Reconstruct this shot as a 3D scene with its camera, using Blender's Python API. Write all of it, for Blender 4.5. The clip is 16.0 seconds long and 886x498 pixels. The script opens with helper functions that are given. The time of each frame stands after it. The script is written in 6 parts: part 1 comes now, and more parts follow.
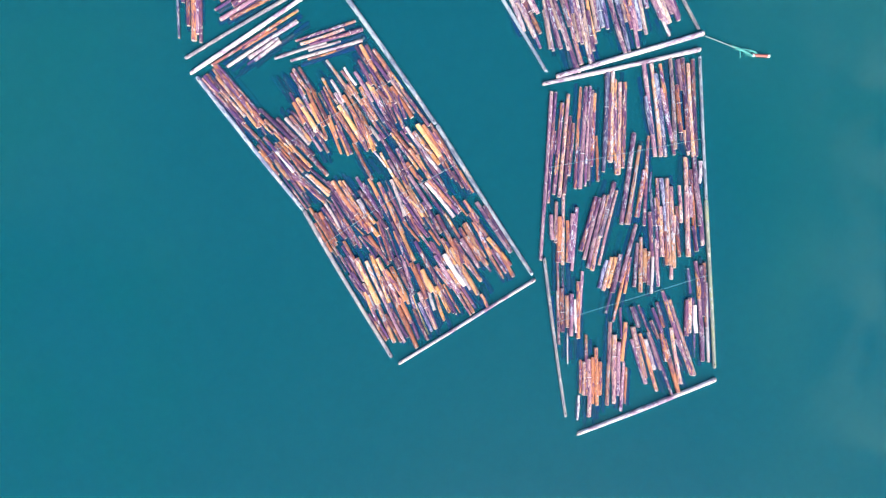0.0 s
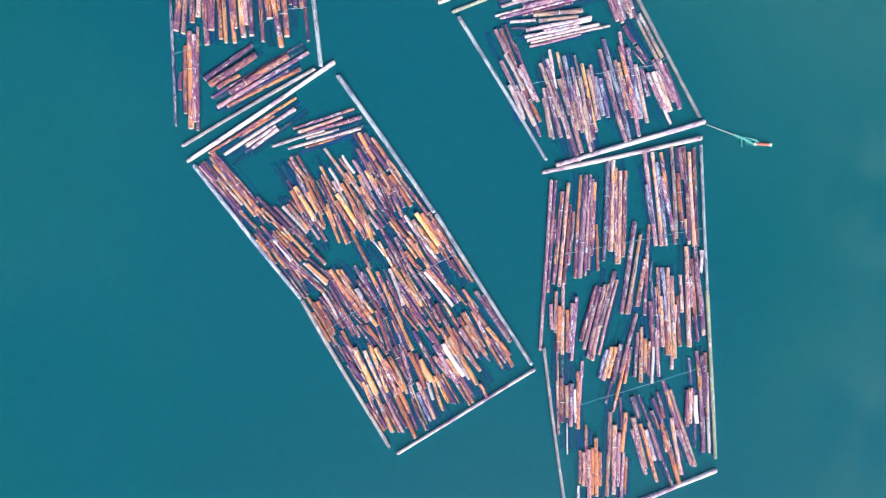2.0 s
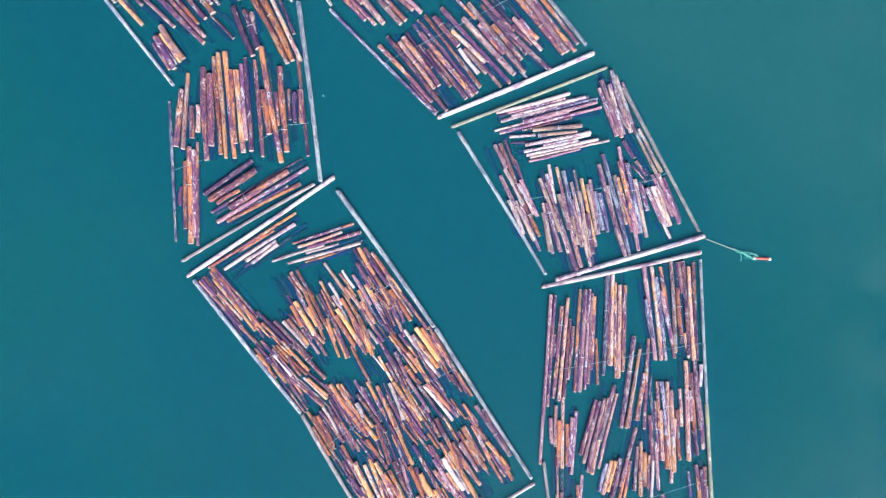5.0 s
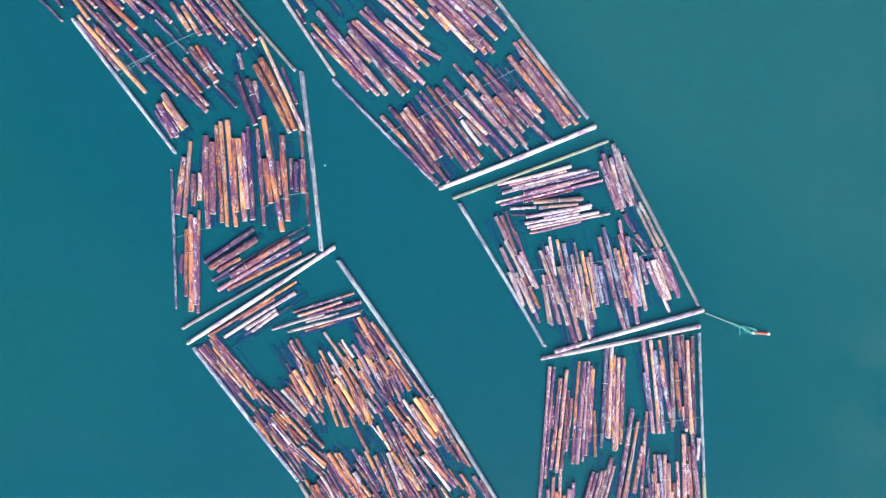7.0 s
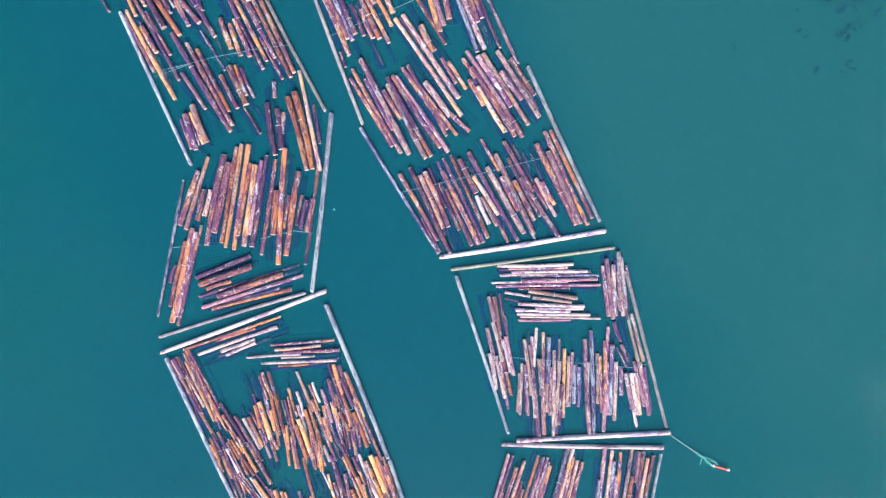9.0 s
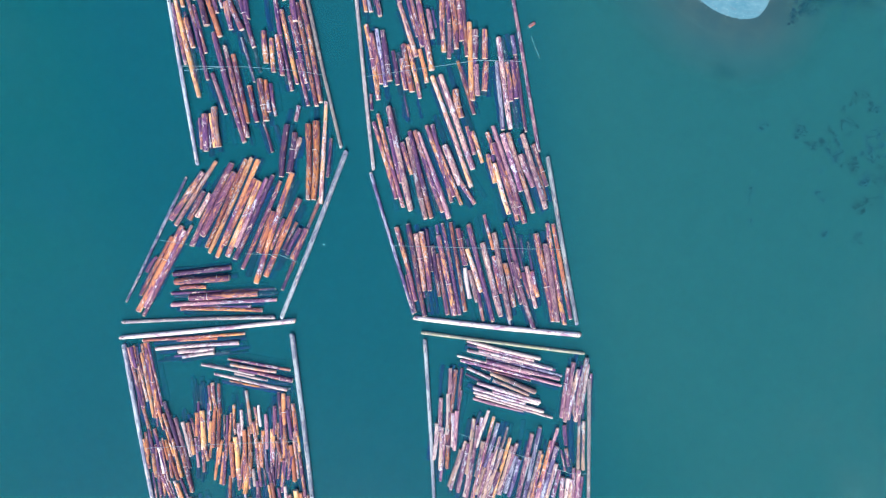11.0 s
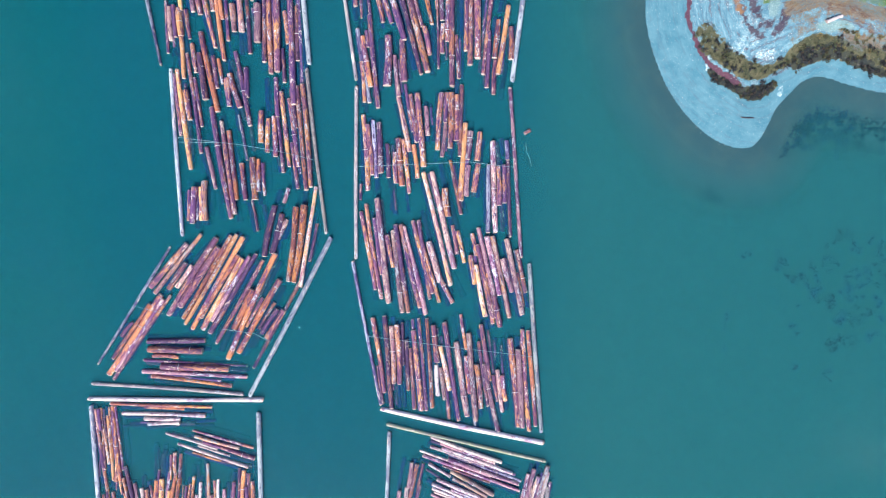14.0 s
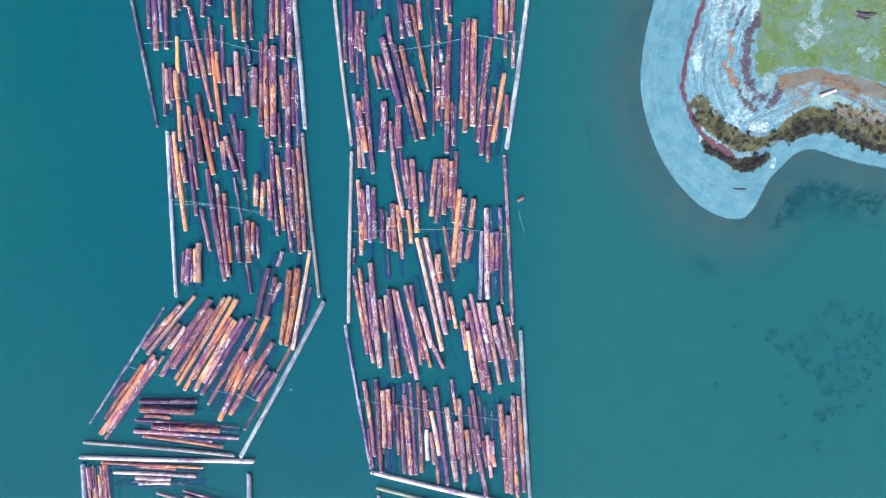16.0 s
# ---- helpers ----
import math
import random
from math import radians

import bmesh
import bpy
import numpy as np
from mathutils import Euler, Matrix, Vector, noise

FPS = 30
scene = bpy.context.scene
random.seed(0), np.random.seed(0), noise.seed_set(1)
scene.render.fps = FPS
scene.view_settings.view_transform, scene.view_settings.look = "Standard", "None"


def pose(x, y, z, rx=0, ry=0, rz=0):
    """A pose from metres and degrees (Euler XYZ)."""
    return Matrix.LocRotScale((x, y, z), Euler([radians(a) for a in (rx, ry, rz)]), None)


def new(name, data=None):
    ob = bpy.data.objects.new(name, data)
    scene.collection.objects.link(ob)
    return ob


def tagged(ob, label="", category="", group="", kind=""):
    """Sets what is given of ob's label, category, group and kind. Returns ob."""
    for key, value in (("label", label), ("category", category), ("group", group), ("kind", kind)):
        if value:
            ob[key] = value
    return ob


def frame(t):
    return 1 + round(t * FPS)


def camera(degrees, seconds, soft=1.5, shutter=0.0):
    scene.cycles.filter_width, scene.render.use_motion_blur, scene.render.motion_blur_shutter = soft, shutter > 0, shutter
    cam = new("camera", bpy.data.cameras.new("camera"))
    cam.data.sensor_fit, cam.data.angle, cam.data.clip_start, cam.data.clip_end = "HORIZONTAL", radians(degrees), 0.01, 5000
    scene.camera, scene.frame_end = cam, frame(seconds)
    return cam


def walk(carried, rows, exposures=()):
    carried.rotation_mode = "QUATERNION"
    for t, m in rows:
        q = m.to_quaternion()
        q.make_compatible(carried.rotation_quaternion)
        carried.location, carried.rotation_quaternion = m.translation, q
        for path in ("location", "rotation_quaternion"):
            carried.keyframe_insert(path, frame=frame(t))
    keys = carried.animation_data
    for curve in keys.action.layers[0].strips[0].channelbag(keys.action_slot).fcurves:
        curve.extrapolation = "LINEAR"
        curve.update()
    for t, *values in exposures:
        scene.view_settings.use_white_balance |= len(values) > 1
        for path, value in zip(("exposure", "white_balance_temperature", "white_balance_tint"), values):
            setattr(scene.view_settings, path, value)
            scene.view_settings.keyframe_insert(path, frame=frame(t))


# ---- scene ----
cam = camera(72.0, 16.0, soft=1.2)
# seconds, x, y, z, heading: a drone looking straight down, gliding up the channel
ROWS = [
    (0, -0.000, 0.000, 71.200, -0.00),
    (0.5, 0.046, 2.771, 71.014, -0.00),
    (1, 0.095, 5.414, 70.796, 0.02),
    (1.5, 0.091, 7.933, 70.622, 0.05),
    (2, 0.126, 10.339, 70.500, 0.08),
    (2.5, 0.170, 12.679, 70.445, 0.09),
    (3, 0.165, 14.986, 70.374, 0.06),
    (3.5, 0.172, 17.197, 70.341, 0.07),
    (4, 0.163, 19.362, 70.369, 0.04),
    (6.5, 0.124, 29.703, 70.477, -0.00),
    (7, 0.077, 31.738, 70.495, 0.73),
    (7.5, -0.055, 33.734, 70.545, 3.53),
    (8, -0.175, 35.742, 70.600, 6.88),
    (8.5, -0.331, 37.739, 70.632, 9.97),
    (9, -0.501, 39.674, 70.643, 13.39),
    (11.3, -1.879, 48.366, 70.779, 30.27),
    (11.5, -2.060, 49.134, 70.824, 31.34),
    (12, -2.617, 50.958, 70.861, 32.67),
    (12.5, -3.200, 52.740, 70.949, 33.32),
    (13, -3.891, 54.522, 70.989, 33.73),
    (13.5, -4.632, 56.330, 71.037, 33.99),
    (14, -5.406, 58.069, 71.078, 34.29),
    (14.5, -6.278, 59.786, 71.182, 34.59),
    (15, -7.191, 61.495, 71.277, 34.83),
    (15.5, -8.135, 63.170, 71.302, 35.04),
    (16, -9.087, 64.847, 71.375, 35.23),
]
walk(cam, [(t, pose(x, y, z, -0.65, -0.01, turn)) for t, x, y, z, turn in ROWS],
     exposures=[(0.0, 0.55), (2.0, 0.43), (4.0, 0.37), (9.0, 0.38), (12.5, 0.45), (16.0, 0.49)])

# ---------------------------------------------------------------- light: bright hazy sky, wide soft sun
SUN_UP, SUN_ROUND = 42.0, 166.0      # degrees above the horizon; compass from north
world = bpy.data.worlds.new("sky")
scene.world = world
world.use_nodes = True
wn, wl = world.node_tree.nodes, world.node_tree.links
sky = wn.new("ShaderNodeTexSky")
sky.sky_type, sky.sun_disc = "NISHITA", False
sky.sun_elevation, sky.sun_rotation = radians(SUN_UP), radians(SUN_ROUND)
sky.air_density, sky.dust_density = 1.0, 2.5
wl.new(sky.outputs[0], wn["Background"].inputs[0])
wn["Background"].inputs[1].default_value = 0.12
sun = new("sun", bpy.data.lights.new("sun", "SUN"))
sun.data.energy, sun.data.angle, sun.data.color = 4.0, radians(8), (1.0, 0.93, 0.84)
sun.rotation_euler = (radians(90 - SUN_UP), 0, radians(180 - SUN_ROUND))
scene.view_settings.exposure = 0.45


# ---------------------------------------------------------------- materials
def material(name, build, rough=0.8):
    m = bpy.data.materials.new(name)
    m.use_nodes = True
    nodes, links = m.node_tree.nodes, m.node_tree.links
    shader = nodes["Principled BSDF"]
    shader.inputs["Roughness"].default_value = rough
    if build:
        build(nodes, links, shader)
    return m


def mapped(nodes, links, scale, space="Object", random_shift=True):
    """Texture coordinates in metres, shifted by chance for each object."""
    co = nodes.new("ShaderNodeTexCoord")
    mp = nodes.new("ShaderNodeMapping")
    mp.inputs["Scale"].default_value = scale
    links.new(co.outputs[space], mp.inputs["Vector"])
    if random_shift:
        info = nodes.new("ShaderNodeObjectInfo")
        mul = nodes.new("ShaderNodeMath")
        mul.operation = "MULTIPLY"
        mul.inputs[1].default_value = 37.0
        links.new(info.outputs["Random"], mul.inputs[0])
        links.new(mul.outputs[0], mp.inputs["Location"])
    return mp.outputs[0]


def noise_tex(nodes, links, vec, scale, detail=3.0, rough=0.55, distort=0.0):
    n = nodes.new("ShaderNodeTexNoise")
    n.inputs["Scale"].default_value = scale
    n.inputs["Detail"].default_value = detail
    n.inputs["Roughness"].default_value = rough
    n.inputs["Distortion"].default_value = distort
    links.new(vec, n.inputs["Vector"])
    return n.outputs["Fac"]


def ramp(nodes, links, fac, stops):
    r = nodes.new("ShaderNodeValToRGB")
    while len(r.color_ramp.elements) < len(stops):
        r.color_ramp.elements.new(0.5)
    for e, (pos, col) in zip(r.color_ramp.elements, stops):
        e.position, e.color = pos, (*col, 1) if len(col) == 3 else col
    links.new(fac, r.inputs[0])
    return r.outputs[0]


def mixed(nodes, links, fac, a, b):
    mx = nodes.new("ShaderNodeMix")
    mx.data_type = "RGBA"
    for v, sock in ((fac, mx.inputs[0]), (a, mx.inputs[6]), (b, mx.inputs[7])):
        if isinstance(v, (int, float)):
            sock.default_value = v
        elif isinstance(v, tuple):
            sock.default_value = (*v, 1)
        else:
            links.new(v, sock)
    return mx.outputs[2]


def bumped(nodes, links, shader, height, strength, distance=0.05):
    b = nodes.new("ShaderNodeBump")
    b.inputs["Strength"].default_value = strength
    b.inputs["Distance"].default_value = distance
    links.new(height, b.inputs["Height"])
    links.new(b.outputs[0], shader.inputs["Normal"])


def shifted_hue(nodes, links, col, value_span=0.28, hue_span=0.012):
    """Lightness and hue differ a little from log to log."""
    info = nodes.new("ShaderNodeObjectInfo")
    hsv = nodes.new("ShaderNodeHueSaturation")
    for sock, lo, hi in (("Value", 0.81 - value_span, 0.81 + value_span), ("Hue", 0.5 - hue_span, 0.5 + hue_span)):
        mr = nodes.new("ShaderNodeMapRange")
        mr.inputs["To Min"].default_value, mr.inputs["To Max"].default_value = lo, hi
        links.new(info.outputs["Random"], mr.inputs["Value"])
        links.new(mr.outputs[0], hsv.inputs[sock])
    hsv.inputs["Saturation"].default_value = 1.05
    links.new(col, hsv.inputs["Color"])
    return hsv.outputs[0]


def per_log(nodes, links, scale):
    """Places on a log in metres, along and across it, shifted by chance from log to log."""
    info = nodes.new("ShaderNodeObjectInfo")
    span = nodes.new("ShaderNodeAttribute")
    span.attribute_type, span.attribute_name = "OBJECT", "span"
    own = nodes.new("ShaderNodeVectorMath")
    own.operation = "MULTIPLY"
    links.new(nodes.new("ShaderNodeTexCoord").outputs["Object"], own.inputs[0])
    links.new(span.outputs["Vector"], own.inputs[1])
    size = nodes.new("ShaderNodeVectorMath")
    size.operation = "MULTIPLY"
    links.new(own.outputs[0], size.inputs[0])
    size.inputs[1].default_value = scale
    far = nodes.new("ShaderNodeVectorMath")
    far.operation = "MULTIPLY_ADD"
    links.new(info.outputs["Random"], far.inputs[0])
    far.inputs[1].default_value = (91.0, 57.0, 133.0)
    links.new(size.outputs[0], far.inputs[2])
    return far.outputs[0]


def log_surface(main, second, patch, cover, fleck, split=0.43):
    """Bark or wood: streaks along the log, torn patches of a second colour, pale flecks for scuffs and painted sky
    sheen.
    """
    def build(nodes, links, shader):
        def part_of(fac, lo, hi, top=1.0):
            return ramp(nodes, links, fac, [(lo, (0, 0, 0)), (hi, (top, top, top))])
        streak = noise_tex(nodes, links, per_log(nodes, links, (0.6, 6.0, 6.0)), 1.0, 4.0, 0.65)
        col = mixed(nodes, links, part_of(streak, 0.38, 0.62), main, second)
        reach = noise_tex(nodes, links, per_log(nodes, links, (0.30, 0.5, 0.5)), 1.0, 1.0, 0.5)
        torn = noise_tex(nodes, links, per_log(nodes, links, (1.1, 4.2, 4.2)), 1.0, 5.0, 0.68, 0.3)
        both = nodes.new("ShaderNodeMath")          # patches gather on some stretches of a log
        both.operation = "MULTIPLY_ADD"
        links.new(reach, both.inputs[0])
        both.inputs[1].default_value = 0.7
        links.new(torn, both.inputs[2])
        col = mixed(nodes, links, part_of(both.outputs[0], cover + 0.29, cover + 0.41, 0.95), col, patch)
        crack = noise_tex(nodes, links, per_log(nodes, links, (1.8, 5.5, 5.5)), 1.0, 4.0, 0.65)
        col = mixed(nodes, links, ramp(nodes, links, crack, [(split - 0.07, (0.93, 0.93, 0.93)), (split + 0.05, (0, 0, 0))]), col, (0.030, 0.018, 0.095))
        scuff_sheen = noise_tex(nodes, links, per_log(nodes, links, (3.0, 6.5, 6.5)), 1.0, 4.0, 0.68)
        # warm flecks are scuffed wood, bluish ones sky sheen put into the colour
        tint = mixed(nodes, links, part_of(reach, 0.42, 0.58), (0.95, 0.80, 0.73), (0.70, 0.79, 0.95))
        worn = nodes.new("ShaderNodeMath")          # so do the scuffs
        worn.operation = "MULTIPLY_ADD"
        links.new(noise_tex(nodes, links, per_log(nodes, links, (0.7, 1.3, 1.3)), 1.0, 2.0, 0.5), worn.inputs[0])
        worn.inputs[1].default_value = 0.6
        links.new(scuff_sheen, worn.inputs[2])
        col = mixed(nodes, links, part_of(worn.outputs[0], fleck + 0.30, fleck + 0.42, 0.9), col, tint)
        links.new(shifted_hue(nodes, links, col), shader.inputs["Base Color"])
        bumped(nodes, links, shader, torn, 0.9, 0.06)
    return build


LOG_TONES = {
    "d": log_surface((0.085, 0.042, 0.180), (0.195, 0.096, 0.225), (0.46, 0.220, 0.185), 0.575, 0.585, 0.44),
    "r": log_surface((0.290, 0.118, 0.182), (0.145, 0.065, 0.200), (0.62, 0.290, 0.185), 0.545, 0.580, 0.44),
    "m": log_surface((0.155, 0.070, 0.190), (0.290, 0.130, 0.225), (0.70, 0.340, 0.170), 0.545, 0.575, 0.44),
    "n": log_surface((0.520, 0.200, 0.130), (0.230, 0.088, 0.175), (0.88, 0.420, 0.175), 0.520, 0.560, 0.44),
    "o": log_surface((0.79, 0.345, 0.180), (0.58, 0.230, 0.171), (0.16, 0.062, 0.182), 0.53, 0.58, 0.39),
    "y": log_surface((0.92, 0.570, 0.320), (0.84, 0.405, 0.200), (0.28, 0.110, 0.188), 0.54, 0.56, 0.37),
    "p": log_surface((0.60, 0.380, 0.440), (0.35, 0.175, 0.315), (0.16, 0.065, 0.195), 0.53, 0.55, 0.41),
    "w": log_surface((0.87, 0.830, 0.889), (0.72, 0.630, 0.707), (0.36, 0.210, 0.342), 0.55, 0.53, 0.37),
    "g": log_surface((0.19, 0.180, 0.376), (0.09, 0.062, 0.217), (0.46, 0.500, 0.707), 0.56, 0.57),
    "b": log_surface((0.36, 0.440, 0.577), (0.18, 0.190, 0.340), (0.60, 0.690, 0.803), 0.52, 0.55, 0.37),
    "t": log_surface((0.38, 0.380, 0.433), (0.25, 0.215, 0.299), (0.48, 0.430, 0.422), 0.55, 0.57, 0.38),
    "e": log_surface((0.40, 0.460, 0.350), (0.27, 0.285, 0.309), (0.46, 0.490, 0.309), 0.55, 0.57, 0.38),
    # sunken logs; the navy also paints shade into the water between floating logs
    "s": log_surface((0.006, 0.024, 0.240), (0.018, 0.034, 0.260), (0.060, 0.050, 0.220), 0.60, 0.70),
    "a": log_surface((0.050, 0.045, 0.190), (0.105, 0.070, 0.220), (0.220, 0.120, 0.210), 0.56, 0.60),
    "h": log_surface((0.045, 0.036, 0.060), (0.090, 0.070, 0.085), (0.200, 0.170, 0.170), 0.56, 0.60),
    "k": log_surface((0.35, 0.165, 0.285), (0.68, 0.400, 0.433), (0.88, 0.500, 0.308), 0.53, 0.53, 0.43),
    "c": log_surface((0.90, 0.800, 0.832), (0.74, 0.560, 0.593), (0.34, 0.190, 0.319), 0.53, 0.52, 0.40),
    "l": log_surface((0.720, 0.500, 0.450), (0.440, 0.255, 0.330), (0.230, 0.115, 0.230), 0.525, 0.54, 0.43),
    "v": log_surface((0.76, 0.560, 0.410), (0.50, 0.350, 0.410), (0.24, 0.150, 0.274), 0.53, 0.54, 0.40),
}
WOOD = {tone: material("log_wood_" + tone, build, 0.75) for tone, build in LOG_TONES.items()}


def cut_end(nodes, links, shader):
    grain = noise_tex(nodes, links, mapped(nodes, links, (1, 3, 3)), 5.0, 3.0)
    col = ramp(nodes, links, grain, [(0.3, (0.34, 0.22, 0.24)), (0.7, (0.84, 0.70, 0.66))])
    links.new(shifted_hue(nodes, links, col, 0.25), shader.inputs["Base Color"])


CUT = material("cut_end", cut_end, 0.7)


def plain(color, rough=0.6, spread=0.25, scale=6.0):
    def build(nodes, links, shader):
        f = noise_tex(nodes, links, mapped(nodes, links, (1, 1, 1)), scale, 3.0)
        lo, hi = (tuple(min(1, c * k) for c in color) for k in (1 - spread, 1 + spread))
        links.new(ramp(nodes, links, f, [(0.3, lo), (0.7, hi)]), shader.inputs["Base Color"])
    return build


HOLE = material("dark_hole", plain((0.02, 0.018, 0.022), 0.9), 0.9)
CABLE = material("steel_cable", plain((0.26, 0.37, 0.48), 0.5), 0.5)
STRAP = material("bright_band", plain((0.72, 0.74, 0.80), 0.4, 0.15), 0.4)
ROPE_GREEN = material("green_rope", plain((0.12, 0.52, 0.50), 0.7, 0.4), 0.7)
ROPE_GREY = material("grey_rope", plain((0.35, 0.42, 0.44), 0.8), 0.8)
RED_PAINT = material("faded_red_paint", plain((0.48, 0.14, 0.12), 0.5), 0.5)
WHITE_PAINT = material("white_paint", plain((0.78, 0.78, 0.76), 0.5, 0.1), 0.5)


def water_layer(name, deep, shallow, cover, gloss):
    """Murky water: a share of the light is scattered back by the silt, the rest passes down."""
    m = bpy.data.materials.new(name)
    m.use_nodes = True
    nodes, links = m.node_tree.nodes, m.node_tree.links
    nodes.remove(nodes["Principled BSDF"])
    co = nodes.new("ShaderNodeTexCoord").outputs["Object"]
    # the shallows towards the island hold more silt
    split = nodes.new("ShaderNodeVectorMath")
    split.operation = "DOT_PRODUCT"
    links.new(co, split.inputs[0])
    split.inputs[1].default_value = (0.42, 0.8, 0.0)
    across = nodes.new("ShaderNodeMapRange")
    across.interpolation_type = "SMOOTHSTEP"
    across.inputs["From Min"].default_value, across.inputs["From Max"].default_value = 22.0, 64.0
    links.new(split.outputs["Value"], across.inputs["Value"])
    cloud = noise_tex(nodes, links, co, 0.035, 3.0, 0.5, 0.4)
    tune = nodes.new("ShaderNodeMath")
    tune.operation = "MULTIPLY_ADD"
    links.new(cloud, tune.inputs[0])
    tune.inputs[1].default_value = 0.9
    links.new(across.outputs[0], tune.inputs[2])
    # bluer to the south, and in slow drifts
    place = nodes.new("ShaderNodeSeparateXYZ")
    links.new(co, place.inputs[0])
    drift = nodes.new("ShaderNodeMath")
    drift.operation = "MULTIPLY_ADD"
    links.new(place.outputs["Y"], drift.inputs[0])
    drift.inputs[1].default_value = -0.004
    links.new(noise_tex(nodes, links, co, 0.055, 3.0, 0.55, 0.6), drift.inputs[2])
    base = mixed(nodes, links, ramp(nodes, links, drift.outputs[0], [(0.36, (0, 0, 0)), (0.62, (1, 1, 1))]), deep, BLUE)
    shade = mixed(nodes, links, ramp(nodes, links, tune.outputs[0], [(0.38, (0, 0, 0)), (0.98, (1, 1, 1))]), base, shallow)
    # darker and bluer along the strip in which the rafts lie
    bend = nodes.new("ShaderNodeMath")
    bend.operation = "SUBTRACT"
    links.new(place.outputs["Y"], bend.inputs[0])
    bend.inputs[1].default_value = 25.0
    north = nodes.new("ShaderNodeMath")
    north.operation = "MAXIMUM"
    links.new(bend.outputs[0], north.inputs[0])
    north.inputs[1].default_value = 0.0
    off = nodes.new("ShaderNodeMath")
    off.operation = "MULTIPLY_ADD"
    links.new(north.outputs[0], off.inputs[0])
    off.inputs[1].default_value = 0.72
    links.new(place.outputs["X"], off.inputs[2])
    side = nodes.new("ShaderNodeMath")
    side.operation = "ABSOLUTE"
    links.new(off.outputs[0], side.inputs[0])
    channel = nodes.new("ShaderNodeMapRange")
    channel.interpolation_type = "SMOOTHSTEP"
    for sock, v in (("From Min", 40.0), ("From Max", 25.0), ("To Min", 0.0), ("To Max", 0.8)):
        channel.inputs[sock].default_value = v
    links.new(side.outputs[0], channel.inputs["Value"])
    shade = mixed(nodes, links, channel.outputs[0], shade, CHANNEL)
    # pale patches out to the east: cloud reflections painted into the water colour
    east = nodes.new("ShaderNodeMapRange")
    east.interpolation_type = "SMOOTHSTEP"
    east.inputs["From Min"].default_value, east.inputs["From Max"].default_value = 39.0, 53.0
    links.new(place.outputs["X"], east.inputs["Value"])
    gleam = nodes.new("ShaderNodeMath")
    gleam.operation = "MULTIPLY"
    links.new(east.outputs[0], gleam.inputs[0])
    links.new(ramp(nodes, links, noise_tex(nodes, links, co, 0.085, 4.0, 0.6, 0.3), [(0.44, (0, 0, 0)), (0.66, (1, 1, 1))]), gleam.inputs[1])
    shade = mixed(nodes, links, gleam.outputs[0], shade, CLOUD_GLEAM)
    silt = nodes.new("ShaderNodeBsdfDiffuse")
    links.new(shade, silt.inputs["Color"])
    clear = nodes.new("ShaderNodeBsdfTransparent")
    body = nodes.new("ShaderNodeMixShader")
    # a layer thins out where the bank rises through it
    thick = nodes.new("ShaderNodeAttribute")
    thick.attribute_name = "thickness"
    links.new(mixed(nodes, links, thick.outputs["Fac"], (1.0, 1.0, 1.0), (0.82, 0.97, 0.98)), clear.inputs["Color"])
    much = nodes.new("ShaderNodeMath")
    much.operation = "MULTIPLY"
    links.new(thick.outputs["Fac"], much.inputs[0])
    much.inputs[1].default_value = cover
    links.new(much.outputs[0], body.inputs[0])
    links.new(clear.outputs[0], body.inputs[1])
    links.new(silt.outputs[0], body.inputs[2])
    top = body.outputs[0]
    if gloss:
        shine = nodes.new("ShaderNodeBsdfGlossy")
        shine.inputs["Roughness"].default_value = 0.07
        ripple = nodes.new("ShaderNodeBump")
        ripple.inputs["Strength"].default_value = 0.15
        ripple.inputs["Distance"].default_value = 0.05
        links.new(noise_tex(nodes, links, co, 1.6, 3.0), ripple.inputs["Height"])
        links.new(ripple.outputs[0], shine.inputs["Normal"])
        fres = nodes.new("ShaderNodeFresnel")
        fres.inputs["IOR"].default_value = 1.33
        links.new(ripple.outputs[0], fres.inputs["Normal"])
        coat = nodes.new("ShaderNodeMixShader")
        links.new(fres.outputs[0], coat.inputs[0])
        links.new(top, coat.inputs[1])
        links.new(shine.outputs[0], coat.inputs[2])
        top = coat.outputs[0]
    links.new(top, nodes["Material Output"].inputs["Surface"])
    return m


DEEP, SHALLOW = (0.007, 0.243, 0.306), (0.042, 0.290, 0.336)
BLUE, CLOUD_GLEAM, CHANNEL = (0.010, 0.238, 0.335), (0.085, 0.325, 0.365), (0.011, 0.229, 0.330)


# ---------------------------------------------------------------- mesh helpers
def linked(name, bm, mats, parent=None, label="", smooth=True):
    me = bpy.data.meshes.new(name)
    bm.to_mesh(me)
    bm.free()
    for m in mats if isinstance(mats, (list, tuple)) else [mats]:
        me.materials.append(m)
    if smooth:
        me.polygons.foreach_set("use_smooth", [True] * len(me.polygons))
    ob = new(name, me)
    if parent:
        ob.parent = parent
    if label:
        ob["label"] = label
    return ob


